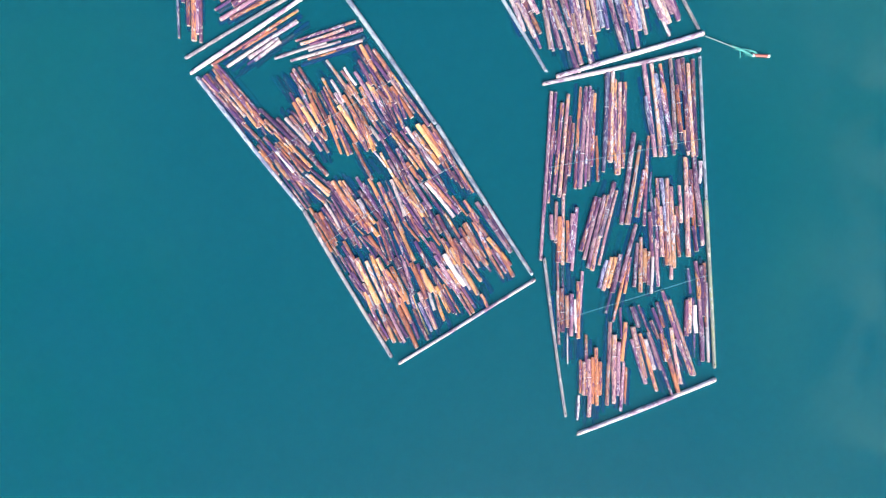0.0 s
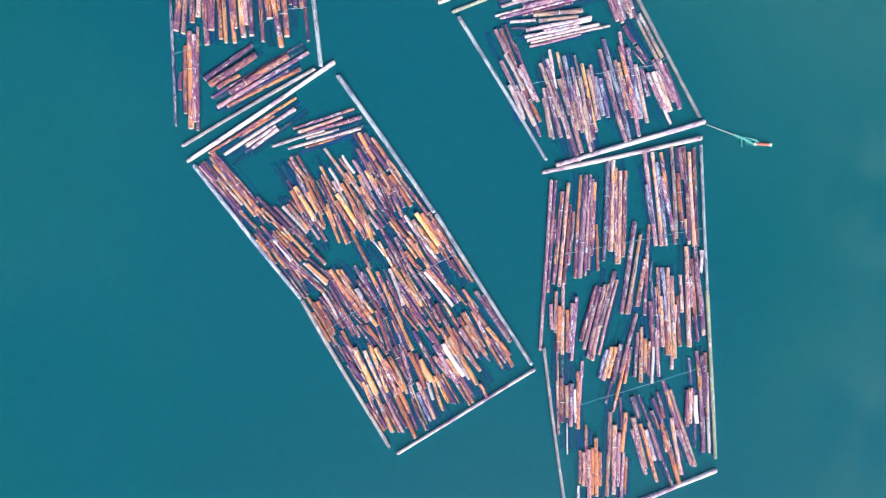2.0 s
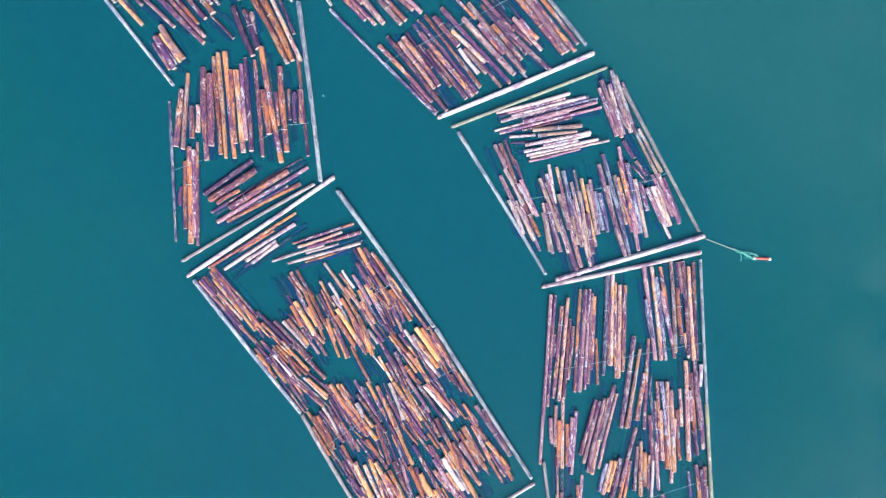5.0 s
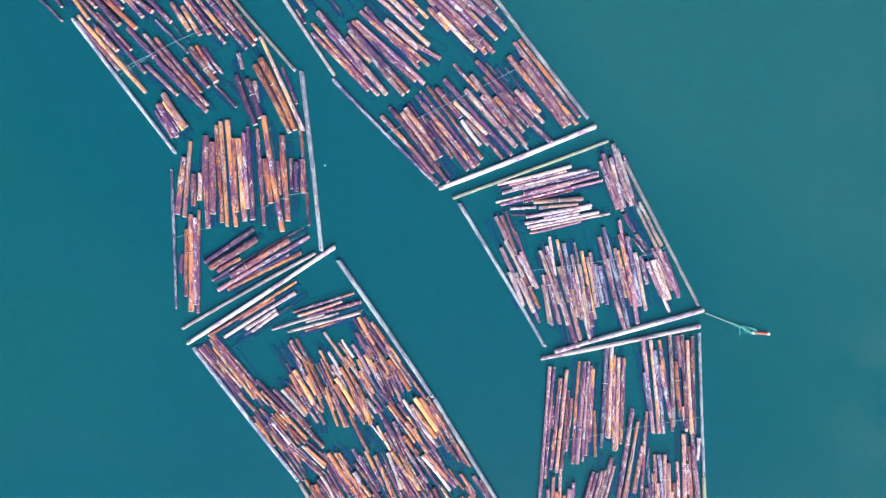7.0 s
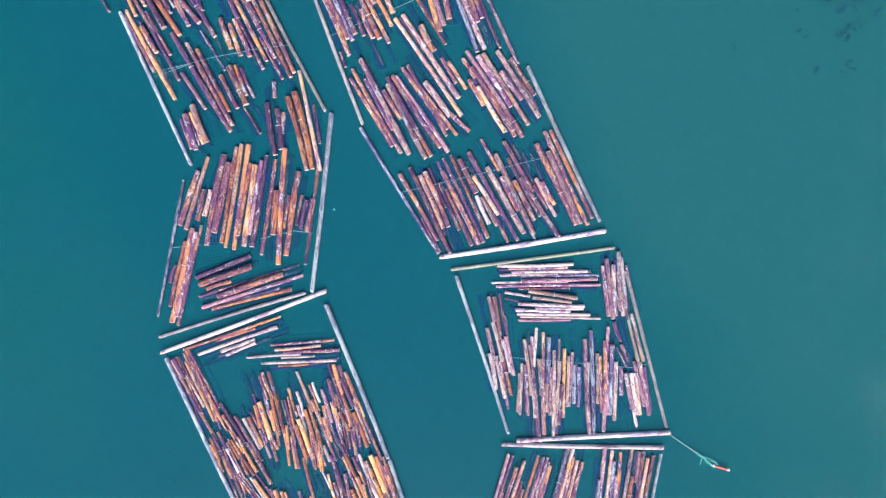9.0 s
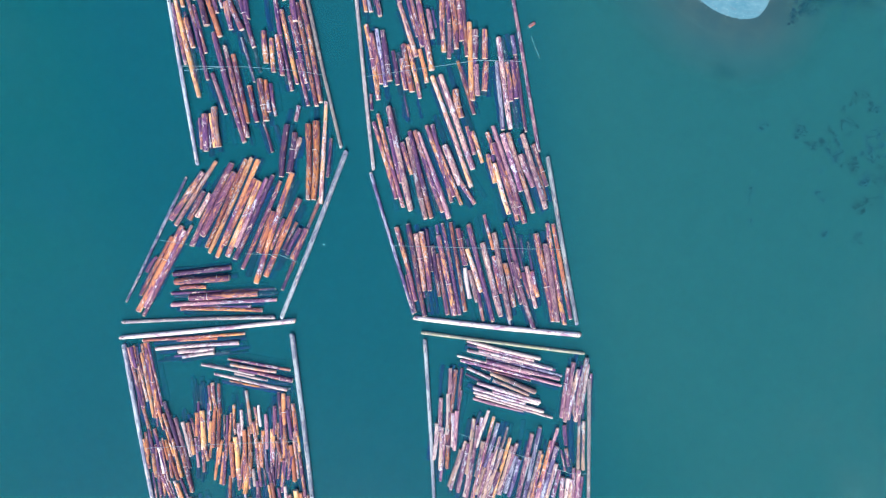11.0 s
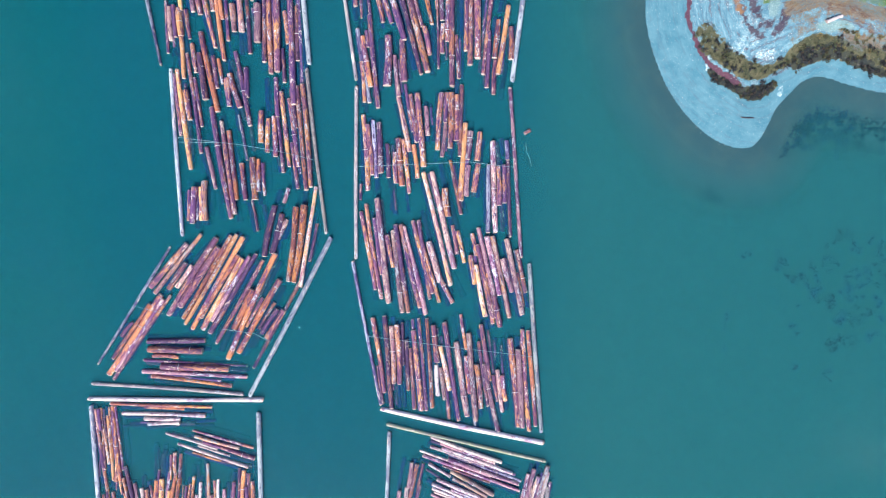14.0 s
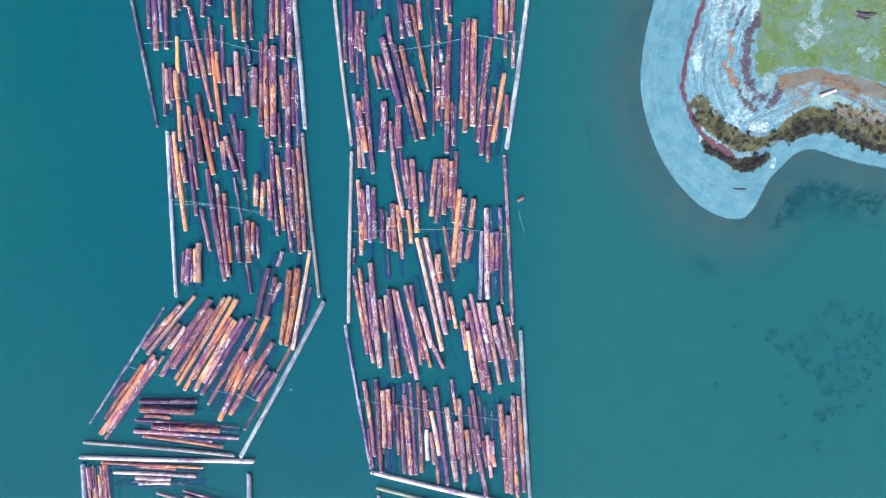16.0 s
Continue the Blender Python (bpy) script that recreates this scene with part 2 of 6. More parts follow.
def tube(bm, points, radius, sides=6):
    """A round cord through the points."""
    points = [Vector(p) for p in points]
    rings = []
    for i, p in enumerate(points):
        along = (points[min(i + 1, len(points) - 1)] - points[max(i - 1, 0)]).normalized()
        side = along.cross(Vector((0.0, 0.0, 1.0)))
        side = side.normalized() if side.length > 1e-4 else Vector((1, 0, 0))
        up = side.cross(along)
        rings.append([bm.verts.new(p + radius * (math.cos(a) * side + math.sin(a) * up))
                      for a in (2 * math.pi * k / sides for k in range(sides))])
    for r, s in zip(rings, rings[1:]):
        for k in range(sides):
            bm.faces.new((r[k], r[(k + 1) % sides], s[(k + 1) % sides], s[k]))
    bm.faces.new(rings[0][::-1])
    bm.faces.new(rings[-1])
    return bm


def log_mesh(name, rng, bend=0.0, sides=10, rings=9, slim=False, whole=False):
    """A felled trunk one metre long and one thick: tapered, slightly bowed and knobbly; then its two saw-cut ends."""
    taper, phase = rng.uniform(0.03, 0.10), rng.uniform(0, 6.28)
    lumps = [(rng.uniform(0.4, 1.6), rng.uniform(0, 6.28), rng.uniform(0.015, 0.05)) for _ in range(4)]
    stations = [-0.5, -0.490] + [-0.5 + (k + 0.5) / rings for k in range(rings)] + [0.490, 0.5]
    loops = []
    for n, u in enumerate(stations):
        r = 0.5 * (1 - taper * (u + 0.5) * 2 + taper * 0.5)
        if n in (0, len(stations) - 1):
            r *= 0.78
        r *= 1 + sum(s * math.sin(w * 9 * u + q) for w, q, s in lumps) * (0.5 if slim else 1.0)
        oy = bend * (0.25 - u * u) * 4 + 0.05 * math.sin(5 * u + phase)
        oz = 0.04 * math.sin(4 * u + 2 * phase)
        tilt = 0.0035 * math.sin(phase) if n in (0, len(stations) - 1) else 0
        loops.append([Vector((u + tilt * math.cos(a),
                                    oy + r * math.cos(a) * (1 + 0.06 * math.sin(3 * a + phase + 4 * u)),
                                    oz + r * math.sin(a) * (1 + 0.05 * math.sin(2 * a + 3 * u))))
                      for a in (2 * math.pi * k / sides for k in range(sides))])
    meshes = []
    for piece in ("log",) if whole else ("log", "cut_end", "cut_end"):
        part_bm = bmesh.new()
        span = (loops if whole else loops[1:-1]) if piece == "log" else (loops[:2] if len(meshes) == 1 else loops[-2:])
        made = [[part_bm.verts.new(v) for v in loop] for loop in span]
        for r, q in zip(made, made[1:]):
            for k in range(sides):
                part_bm.faces.new((r[k], q[k], q[(k + 1) % sides], r[(k + 1) % sides])).smooth = piece == "log"
        for cap in (made[0], made[-1]) if whole else (made[0] if len(meshes) == 1 else made[-1],) if piece == "cut_end" else ():
            part_bm.faces.new(cap)
        bmesh.ops.recalc_face_normals(part_bm, faces=part_bm.faces)
        me = bpy.data.meshes.new(piece)
        part_bm.to_mesh(me)
        part_bm.free()
        meshes.append(me)
    return meshes


rng = random.Random(7)
LOG_SHAPES = {}
for tone in WOOD:
    LOG_SHAPES[tone] = []
    for k in range(6):
        shape = log_mesh("log", rng, rng.uniform(-0.12, 0.12), slim=tone in "bte", whole=tone in "sa")
        for me, mat in zip(shape, (WOOD[tone], *[CUT if tone not in "bte" else WOOD[tone]] * 2)):
            me.materials.append(mat)
        LOG_SHAPES[tone].append(shape)


def with_ends(ob, shape):
    """Adds the two sawn faces to a log."""
    for me in shape[1:]:
        new("cut_end", me).parent = ob
    return ob


def sized(ob, length, thick):
    """Stores a log's size for its grain."""
    for piece in (ob, *ob.children):
        piece["span"] = (float(length), float(thick), float(thick))


# ---------------------------------------------------------------- boom sticks, logs
def floating_log(name, x, y, heading, length, thick, tone, chance, parent=None):
    shape = LOG_SHAPES[tone][chance.randrange(6)]
    ob = with_ends(new(name, shape[0]), shape)
    height = chance.uniform(-0.09, 0.11) + 0.3 * (thick - 0.45) if tone not in "sa" else -0.5 * thick - (chance.uniform(0.03, 0.22) if tone == "s" else chance.uniform(-0.07, 0.03))
    flip = 180 * chance.randrange(2)
    spin = chance.choice((-1, 1)) * chance.uniform(0, 25)
    m = pose(x, y, height, 0, chance.uniform(-0.4, 0.4), heading + flip) @ pose(0, 0, 0, spin, 0, 0)
    ob.matrix_basis = m @ Matrix.Diagonal((length, thick, thick, 1))
    sized(ob, length, thick)
    if parent:
        ob.parent = parent
    return ob


STICK_WORDS = {"g": "dark wet slate-grey", "w": "bleached white", "b": "weathered blue-grey", "t": "dull grey-brown", "p": "pinkish grey", "e": "mossy green-grey"}
stick_chance = random.Random(3)


def boom_stick(x, y, heading, length, thick, tone):
    """A long slim trunk that fences the raft, bored near both ends for the chains."""
    top = tagged(new("boom_stick"), f"{STICK_WORDS[tone]} long boom stick log floating at the raft's edge", "boom stick",
                 "boom sticks round the rafts")
    top.matrix_basis = pose(x, y, 0.08, 0, 0, heading)
    shape = LOG_SHAPES[tone][stick_chance.randrange(6)]
    ob = with_ends(new("log", shape[0]), shape)
    ob.parent = top
    ob.matrix_basis = Matrix.Diagonal((length, thick, thick, 1))
    sized(ob, length, thick)
    for end in (-1, 1):
        bm = bmesh.new()
        bmesh.ops.create_cone(bm, cap_ends=True, segments=10, radius1=0.065, radius2=0.065, depth=0.1)
        hole = linked("chain_hole", bm, HOLE, top, "dark bored chain hole", smooth=False)
        hole.location = (end * (length / 2 - 0.45), 0, thick * 0.5)


bundle_chance = random.Random(11)
STRAPPED = 0.16
SUNKEN_SHADE = 0.92


def strap(x, y, heading, along, thick, parent):
    """A short piece of the bright steel band that once tied the bundle, bent over one log."""
    bm = bmesh.new()
    r = 0.56 * thick
    tube(bm, [(0, r * math.cos(a), 0.04 + r * math.sin(a)) for a in (math.pi * (0.15 + 0.1 * k) for k in range(8))], 0.032, 5)
    ob = linked("strap", bm, STRAP, parent, "bright steel strapping band")
    ob.matrix_basis = pose(x, y, 0, 0, 0, heading) @ pose(along, 0, 0.04)


def log_bundle(words, *logs):
    """Logs that were strapped together and float as one; each row is x, y, heading, length, thickness and tone."""
    top = tagged(new("timber_bundle"), words + ", afloat", "log bundle", "log bundles in the rafts")
    cx, cy = sum(r[0] for r in logs) / len(logs), sum(r[1] for r in logs) / len(logs)
    top.location = (cx, cy, 0)
    tied = False
    for x, y, heading, length, thick, tone in logs:        # layers under water, drawn in towards the bundle's middle; also dark as shade in the gaps
        a = radians(heading)
        inward = 1 if (cy - y) * math.cos(a) - (cx - x) * math.sin(a) > 0 else -1
        if bundle_chance.random() < SUNKEN_SHADE:
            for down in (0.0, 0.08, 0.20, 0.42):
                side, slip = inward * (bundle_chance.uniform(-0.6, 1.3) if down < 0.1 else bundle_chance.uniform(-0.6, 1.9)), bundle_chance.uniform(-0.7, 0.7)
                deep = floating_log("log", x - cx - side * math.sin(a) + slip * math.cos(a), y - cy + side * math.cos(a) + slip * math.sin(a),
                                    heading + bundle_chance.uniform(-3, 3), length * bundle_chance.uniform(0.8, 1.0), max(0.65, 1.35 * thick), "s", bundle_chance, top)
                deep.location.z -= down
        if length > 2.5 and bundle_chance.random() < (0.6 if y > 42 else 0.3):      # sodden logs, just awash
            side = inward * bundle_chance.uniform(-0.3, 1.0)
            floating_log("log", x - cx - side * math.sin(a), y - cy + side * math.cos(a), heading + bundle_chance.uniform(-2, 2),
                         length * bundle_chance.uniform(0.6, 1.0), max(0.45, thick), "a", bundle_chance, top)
    for x, y, heading, length, thick, tone in logs:
        floating_log("log", x - cx, y - cy, heading, length, thick, tone, bundle_chance, top)
        if length > 4 and thick > 0.5 and tone in "mrdkn" and bundle_chance.random() < STRAPPED:
            strap(x - cx, y - cy, heading, bundle_chance.uniform(-0.3, 0.3) * length, thick, top)
            tied = True
    if not tied:
        x, y, heading, length, thick, tone = max((r for r in logs if r[5] != "s"), key=lambda r: r[4])
        strap(x - cx, y - cy, heading, bundle_chance.uniform(-0.3, 0.3) * length, thick, top)


boom_stick(-22.44, 11.45, -51.3, 19.77, 0.53, "b")
boom_stick(-11.09, -4.94, -59.2, 19.90, 0.50, "t")
boom_stick(-6.39, 21.63, -54.8, 19.34, 0.58, "b")
boom_stick(4.86, 4.88, -57.4, 20.69, 0.53, "b")
boom_stick(2.81, -9.29, -148.4, 18.81, 0.41, "w")
boom_stick(-22.31, 25.82, -149.7, 17.75, 0.42, "t")
boom_stick(-20.83, 25.32, -146.1, 20.56, 0.52, "w")
boom_stick(-30.96, 31.68, -87.7, 16.11, 0.34, "g")
boom_stick(-15.17, 40.84, -83.1, 20.83, 0.58, "b")
boom_stick(-36.83, 49.22, -52.0, 19.49, 0.45, "b")
boom_stick(-23.49, 58.48, -49.0, 19.30, 0.45, "t")
boom_stick(-51.26, 63.50, -43.6, 20.11, 0.42, "g")
boom_stick(-36.26, 73.97, -49.5, 20.01, 0.58, "b")
boom_stick(12.02, 7.67, -93.5, 19.75, 0.45, "p")
boom_stick(13.08, -11.15, -82.2, 18.75, 0.39, "t")
boom_stick(30.26, 13.22, -87.0, 16.75, 0.39, "b")
boom_stick(31.20, -4.94, -87.0, 19.63, 0.45, "e")
boom_stick(23.80, -19.28, -158.4, 17.46, 0.52, "w")
boom_stick(20.76, 20.37, -167.7, 18.81, 0.52, "w")
boom_stick(21.74, 21.75, -163.3, 17.95, 0.58, "w")
boom_stick(7.00, 28.03, -58.4, 19.35, 0.45, "b")
boom_stick(25.33, 33.04, -61.9, 18.80, 0.45, "t")
boom_stick(10.06, 40.22, -158.8, 19.14, 0.39, "e")
boom_stick(8.56, 41.58, -157.6, 19.53, 0.58, "w")
boom_stick(-6.75, 44.28, -44.9, 17.19, 0.40, "g")
boom_stick(10.45, 53.91, -51.4, 19.78, 0.52, "b")
boom_stick(-18.28, 59.04, -55.8, 20.08, 0.45, "t")
boom_stick(-2.93, 69.48, -51.8, 19.84, 0.45, "p")
boom_stick(-30.83, 75.24, -48.3, 19.67, 0.45, "t")
boom_stick(-13.90, 86.91, -62.4, 20.19, 0.58, "b")

log_bundle("cross bundle of stripped and pale peeled logs",
    (-21.85, 23.77, 32.2, 11.96, 0.36, "n"),
    (-21.36, 23.67, 30.7, 4.71, 0.36, "o"),
    (-21.03, 23.05, 32.9, 9.81, 0.48, "c"),
    (-20.84, 22.53, 33.6, 4.23, 0.48, "c"),
    (-20.38, 22.24, 37.1, 3.77, 0.48, "c"),
    (-23.15, 22.24, 29.0, 3.36, 0.48, "s"),
    (-19.90, 22.18, 34.4, 10.69, 0.30, "s"))
log_bundle("slanting cross bundle of thin red-brown logs",
    (-13.66, 24.55, 18.4, 7.42, 0.36, "d"),
    (-14.02, 23.87, 18.8, 5.44, 0.42, "k"),
    (-12.39, 23.84, 16.4, 6.46, 0.48, "r"),
    (-16.57, 22.28, 16.7, 6.34, 0.36, "w"),
    (-13.57, 22.31, 16.0, 8.75, 0.42, "c"),
    (-13.80, 22.83, 16.3, 3.94, 0.36, "c"),
    (-13.86, 21.82, 17.2, 3.96, 0.30, "n"),
    (-10.76, 23.03, 26.1, 3.99, 0.36, "s"))
log_bundle("corner bundle of orange stripped logs",
    (-26.82, 18.37, -48.1, 2.62, 0.42, "d"),
    (-23.63, 17.13, -50.0, 9.00, 0.48, "o"),
    (-24.83, 17.72, -51.8, 6.30, 0.36, "n"),
    (-23.95, 16.29, -50.9, 7.72, 0.42, "y"),
    (-25.29, 16.68, -51.6, 7.31, 0.36, "m"),
    (-22.07, 14.82, -61.0, 3.35, 0.42, "n"),
    (-24.48, 16.16, -46.9, 4.28, 0.36, "k"),
    (-23.77, 17.79, -49.1, 7.59, 0.34, "d"),
    (-24.83, 15.59, -47.1, 4.68, 0.42, "d"),
    (-24.01, 14.54, -47.1, 8.44, 0.35, "d"),
    (-26.66, 17.72, -48.5, 4.46, 0.29, "s"),
    (-25.70, 17.89, -49.0, 2.56, 0.34, "d"),
    (-23.85, 13.88, -58.0, 2.62, 0.32, "d"),
    (-27.09, 18.10, -46.7, 2.63, 0.32, "k"))
log_bundle("slanting bundle of pale and red-brown logs",
    (-21.78, 12.28, -48.6, 3.74, 0.36, "m"),
    (-19.17, 13.45, -43.7, 5.94, 0.48, "d"),
    (-15.29, 9.80, -47.9, 5.54, 0.54, "o"),
    (-17.18, 12.25, -46.3, 6.13, 0.48, "p"),
    (-17.31, 9.96, -43.4, 4.94, 0.42, "n"),
    (-16.89, 10.45, -47.9, 4.66, 0.42, "n"),
    (-17.22, 9.51, -56.4, 3.29, 0.42, "o"),
    (-18.36, 9.31, -50.9, 3.20, 0.42, "w"),
    (-19.01, 10.22, -46.5, 5.40, 0.42, "d"),
    (-20.74, 10.22, -52.7, 2.79, 0.42, "o"),
    (-20.26, 9.18, -50.3, 3.56, 0.42, "n"),
    (-18.76, 8.43, -54.5, 2.81, 0.48, "y"),
    (-13.62, 10.81, -69.5, 3.34, 0.36, "s"),
    (-16.67, 5.75, -53.4, 3.83, 0.36, "d"),
    (-15.56, 6.14, -39.7, 5.01, 0.42, "m"),
    (-19.06, 12.61, -43.7, 4.73, 0.41, "r"),
    (-18.02, 9.39, -49.7, 4.73, 0.34, "d"),
    (-15.62, 6.50, -42.0, 5.26, 0.34, "d"),
    (-17.20, 5.68, -52.8, 4.67, 0.29, "d"),
    (-17.66, 7.81, -55.4, 1.86, 0.35, "m"),
    (-14.30, 6.83, -41.4, 3.13, 0.35, "o"),
    (-20.72, 13.55, -45.0, 2.70, 0.32, "m"),
    (-19.68, 9.84, -48.8, 5.47, 0.34, "d"),
    (-13.86, 5.23, -42.7, 3.18, 0.29, "m"),
    (-14.51, 7.70, -41.4, 5.54, 0.34, "d"),
    (-14.60, 6.65, -42.6, 3.69, 0.41, "k"),
    (-21.33, 13.75, -60.2, 2.85, 0.34, "d"),
    (-15.24, 6.54, -41.7, 3.08, 0.32, "d"),
    (-18.52, 11.58, -45.6, 3.35, 0.29, "n"),
    (-16.82, 6.96, -54.7, 2.72, 0.34, "m"),
    (-18.14, 8.16, -55.0, 5.97, 0.34, "d"),
    (-18.65, 10.62, -48.0, 2.68, 0.32, "o"))
log_bundle("crowded bundle with one thick yellow log",
    (-16.92, 12.93, -47.6, 4.15, 0.48, "c"),
    (-16.56, 13.19, -49.9, 3.84, 0.48, "y"),
    (-16.91, 14.46, -46.2, 2.17, 0.42, "d"),
    (-15.16, 12.05, -54.9, 3.51, 0.36, "p"),
    (-18.64, 15.28, -56.4, 1.17, 0.36, "s"),
    (-15.74, 14.79, -58.4, 4.59, 0.60, "y"),
    (-16.72, 15.02, -60.5, 2.77, 0.54, "o"),
    (-15.86, 16.42, -60.4, 3.29, 0.48, "p"),
    (-14.79, 15.61, -63.8, 4.72, 0.48, "o"),
    (-14.27, 15.83, -62.7, 4.54, 0.48, "n"),
    (-14.95, 14.95, -64.1, 2.53, 0.42, "y"),
    (-14.86, 13.32, -48.4, 3.92, 0.42, "m"),
    (-14.21, 11.79, -58.3, 3.22, 0.42, "d"),
    (-13.06, 16.36, -64.4, 3.76, 0.30, "o"),
    (-14.04, 13.33, -66.9, 2.48, 0.36, "n"),
    (-16.48, 18.76, -54.5, 3.36, 0.48, "m"),
    (-15.83, 18.80, -57.5, 3.63, 0.48, "o"),
    (-18.39, 17.92, -55.8, 3.64, 0.29, "s"),
    (-17.46, 18.47, -55.9, 2.64, 0.29, "s"),
    (-17.73, 17.23, -56.0, 4.28, 0.23, "s"),
    (-16.84, 18.41, -57.2, 2.99, 0.34, "m"),
    (-16.39, 14.87, -60.4, 5.80, 0.34, "d"))
log_bundle("long bundle of bright yellow and white logs",
    (-12.67, 12.35, -67.5, 4.59, 0.36, "o"),
    (-12.77, 13.42, -71.6, 2.89, 0.36, "o"),
    (-12.07, 19.12, -54.5, 5.04, 0.42, "k"),
    (-12.24, 17.59, -59.0, 3.04, 0.42, "c"),
    (-10.19, 17.14, -54.6, 3.04, 0.48, "r"),
    (-10.71, 13.81, -56.1, 5.02, 0.60, "y"),
    (-11.59, 15.61, -61.4, 4.08, 0.42, "c"),
    (-11.17, 13.33, -59.1, 4.18, 0.54, "o"),
    (-11.86, 12.93, -65.4, 5.95, 0.42, "d"),
    (-10.12, 14.47, -60.7, 5.98, 0.48, "o"),
    (-9.35, 9.41, -61.7, 4.82, 0.42, "o"),
    (-9.80, 15.12, -60.7, 5.98, 0.48, "m"),
    (-8.72, 12.19, -64.4, 3.62, 0.54, "n"),
    (-9.02, 12.94, -73.3, 4.29, 0.48, "o"),
    (-7.91, 12.68, -52.8, 2.05, 0.42, "c"),
    (-8.65, 16.10, -63.4, 4.37, 0.48, "n"),
    (-8.52, 15.51, -57.7, 2.93, 0.48, "o"),
    (-6.60, 11.14, -57.3, 3.26, 0.42, "d"),
    (-10.21, 12.84, -57.5, 4.68, 0.34, "m"),
    (-11.76, 11.85, -66.6, 3.87, 0.35, "o"),
    (-9.79, 13.23, -69.6, 5.77, 0.34, "m"),
    (-13.28, 16.02, -63.3, 3.59, 0.35, "d"),
    (-7.05, 13.55, -53.2, 2.70, 0.32, "d"),
    (-8.05, 14.03, -54.7, 4.75, 0.41, "d"),
    (-10.87, 18.60, -54.6, 3.31, 0.34, "m"),
    (-13.14, 17.57, -59.3, 3.52, 0.35, "n"),
    (-6.17, 13.44, -52.9, 2.60, 0.34, "m"),
    (-13.78, 16.13, -61.7, 2.98, 0.29, "r"),
    (-8.42, 12.45, -61.5, 2.91, 0.34, "m"))
log_bundle("tight bundle of orange and blue-grey logs",
    (-10.80, 19.29, -55.5, 2.53, 0.36, "w"),
    (-9.24, 18.05, -59.3, 4.09, 0.48, "p"),
    (-8.68, 21.37, -58.8, 3.65, 0.54, "o"),
    (-9.46, 21.73, -57.5, 2.54, 0.42, "d"),
    (-8.98, 19.71, -61.9, 3.32, 0.48, "r"),
    (-6.92, 20.85, -53.9, 3.87, 0.54, "o"),
    (-7.25, 20.10, -52.5, 3.53, 0.48, "d"),
    (-8.16, 17.46, -59.7, 2.71, 0.42, "y"),
    (-6.63, 17.50, -64.0, 2.68, 0.48, "y"),
    (-6.63, 18.08, -57.2, 4.57, 0.48, "m"),
    (-4.77, 17.82, -54.9, 3.74, 0.42, "n"),
    (-6.86, 16.81, -48.2, 2.45, 0.42, "n"),
    (-5.55, 18.80, -53.3, 3.82, 0.42, "p"),
    (-7.18, 20.17, -59.0, 1.90, 0.42, "o"),
    (-7.35, 15.93, -61.4, 4.08, 0.42, "p"),
    (-7.81, 15.35, -55.1, 3.42, 0.42, "g"),
    (-7.38, 16.42, -63.4, 3.64, 0.36, "y"),
    (-4.80, 16.26, -55.3, 4.36, 0.54, "o"),
    (-4.80, 15.71, -71.6, 2.88, 0.42, "d"),
    (-5.23, 16.36, -65.6, 3.00, 0.42, "m"),
    (-6.30, 17.01, -72.5, 2.59, 0.42, "n"),
    (-3.17, 15.61, -53.5, 5.27, 0.42, "m"),
    (-7.48, 18.64, -57.0, 4.72, 0.34, "d"),
    (-7.48, 17.82, -60.1, 4.10, 0.34, "m"),
    (-4.90, 17.24, -55.0, 5.48, 0.35, "k"),
    (-6.16, 14.13, -55.4, 2.72, 0.34, "d"),
    (-6.12, 14.65, -67.4, 5.51, 0.29, "d"),
    (-5.98, 15.17, -67.0, 2.84, 0.32, "r"),
    (-5.34, 15.35, -68.2, 5.85, 0.34, "d"),
    (-8.24, 21.88, -57.6, 2.50, 0.41, "m"),
    (-5.26, 14.71, -67.4, 3.10, 0.32, "m"))
log_bundle("bundle of yellow and white weathered logs",
    (-1.67, 11.80, -54.1, 4.67, 0.60, "y"),
    (-1.05, 11.60, -58.6, 4.89, 0.48, "o"),
    (0.26, 10.88, -59.5, 6.82, 0.48, "n"),
    (0.03, 10.98, -59.1, 4.33, 0.42, "o"),
    (-0.82, 11.80, -54.4, 3.37, 0.42, "m"),
    (-2.29, 10.72, -52.8, 6.80, 0.48, "c"),
    (-1.90, 10.95, -50.9, 4.87, 0.54, "n"),
    (-1.67, 9.15, -60.5, 3.98, 0.42, "d"),
    (-4.48, 11.34, -53.1, 4.57, 0.42, "n"),
    (-5.20, 11.60, -54.1, 2.90, 0.36, "p"),
    (-2.81, 9.25, -55.0, 3.98, 0.54, "o"),
    (1.73, 7.29, -59.0, 2.29, 0.36, "r"),
    (1.89, 7.81, -58.0, 4.01, 0.34, "m"),
    (-0.05, 9.23, -59.6, 4.24, 0.34, "d"),
    (0.84, 8.45, -58.5, 3.11, 0.34, "m"),
    (2.73, 7.04, -58.5, 3.07, 0.35, "o"))
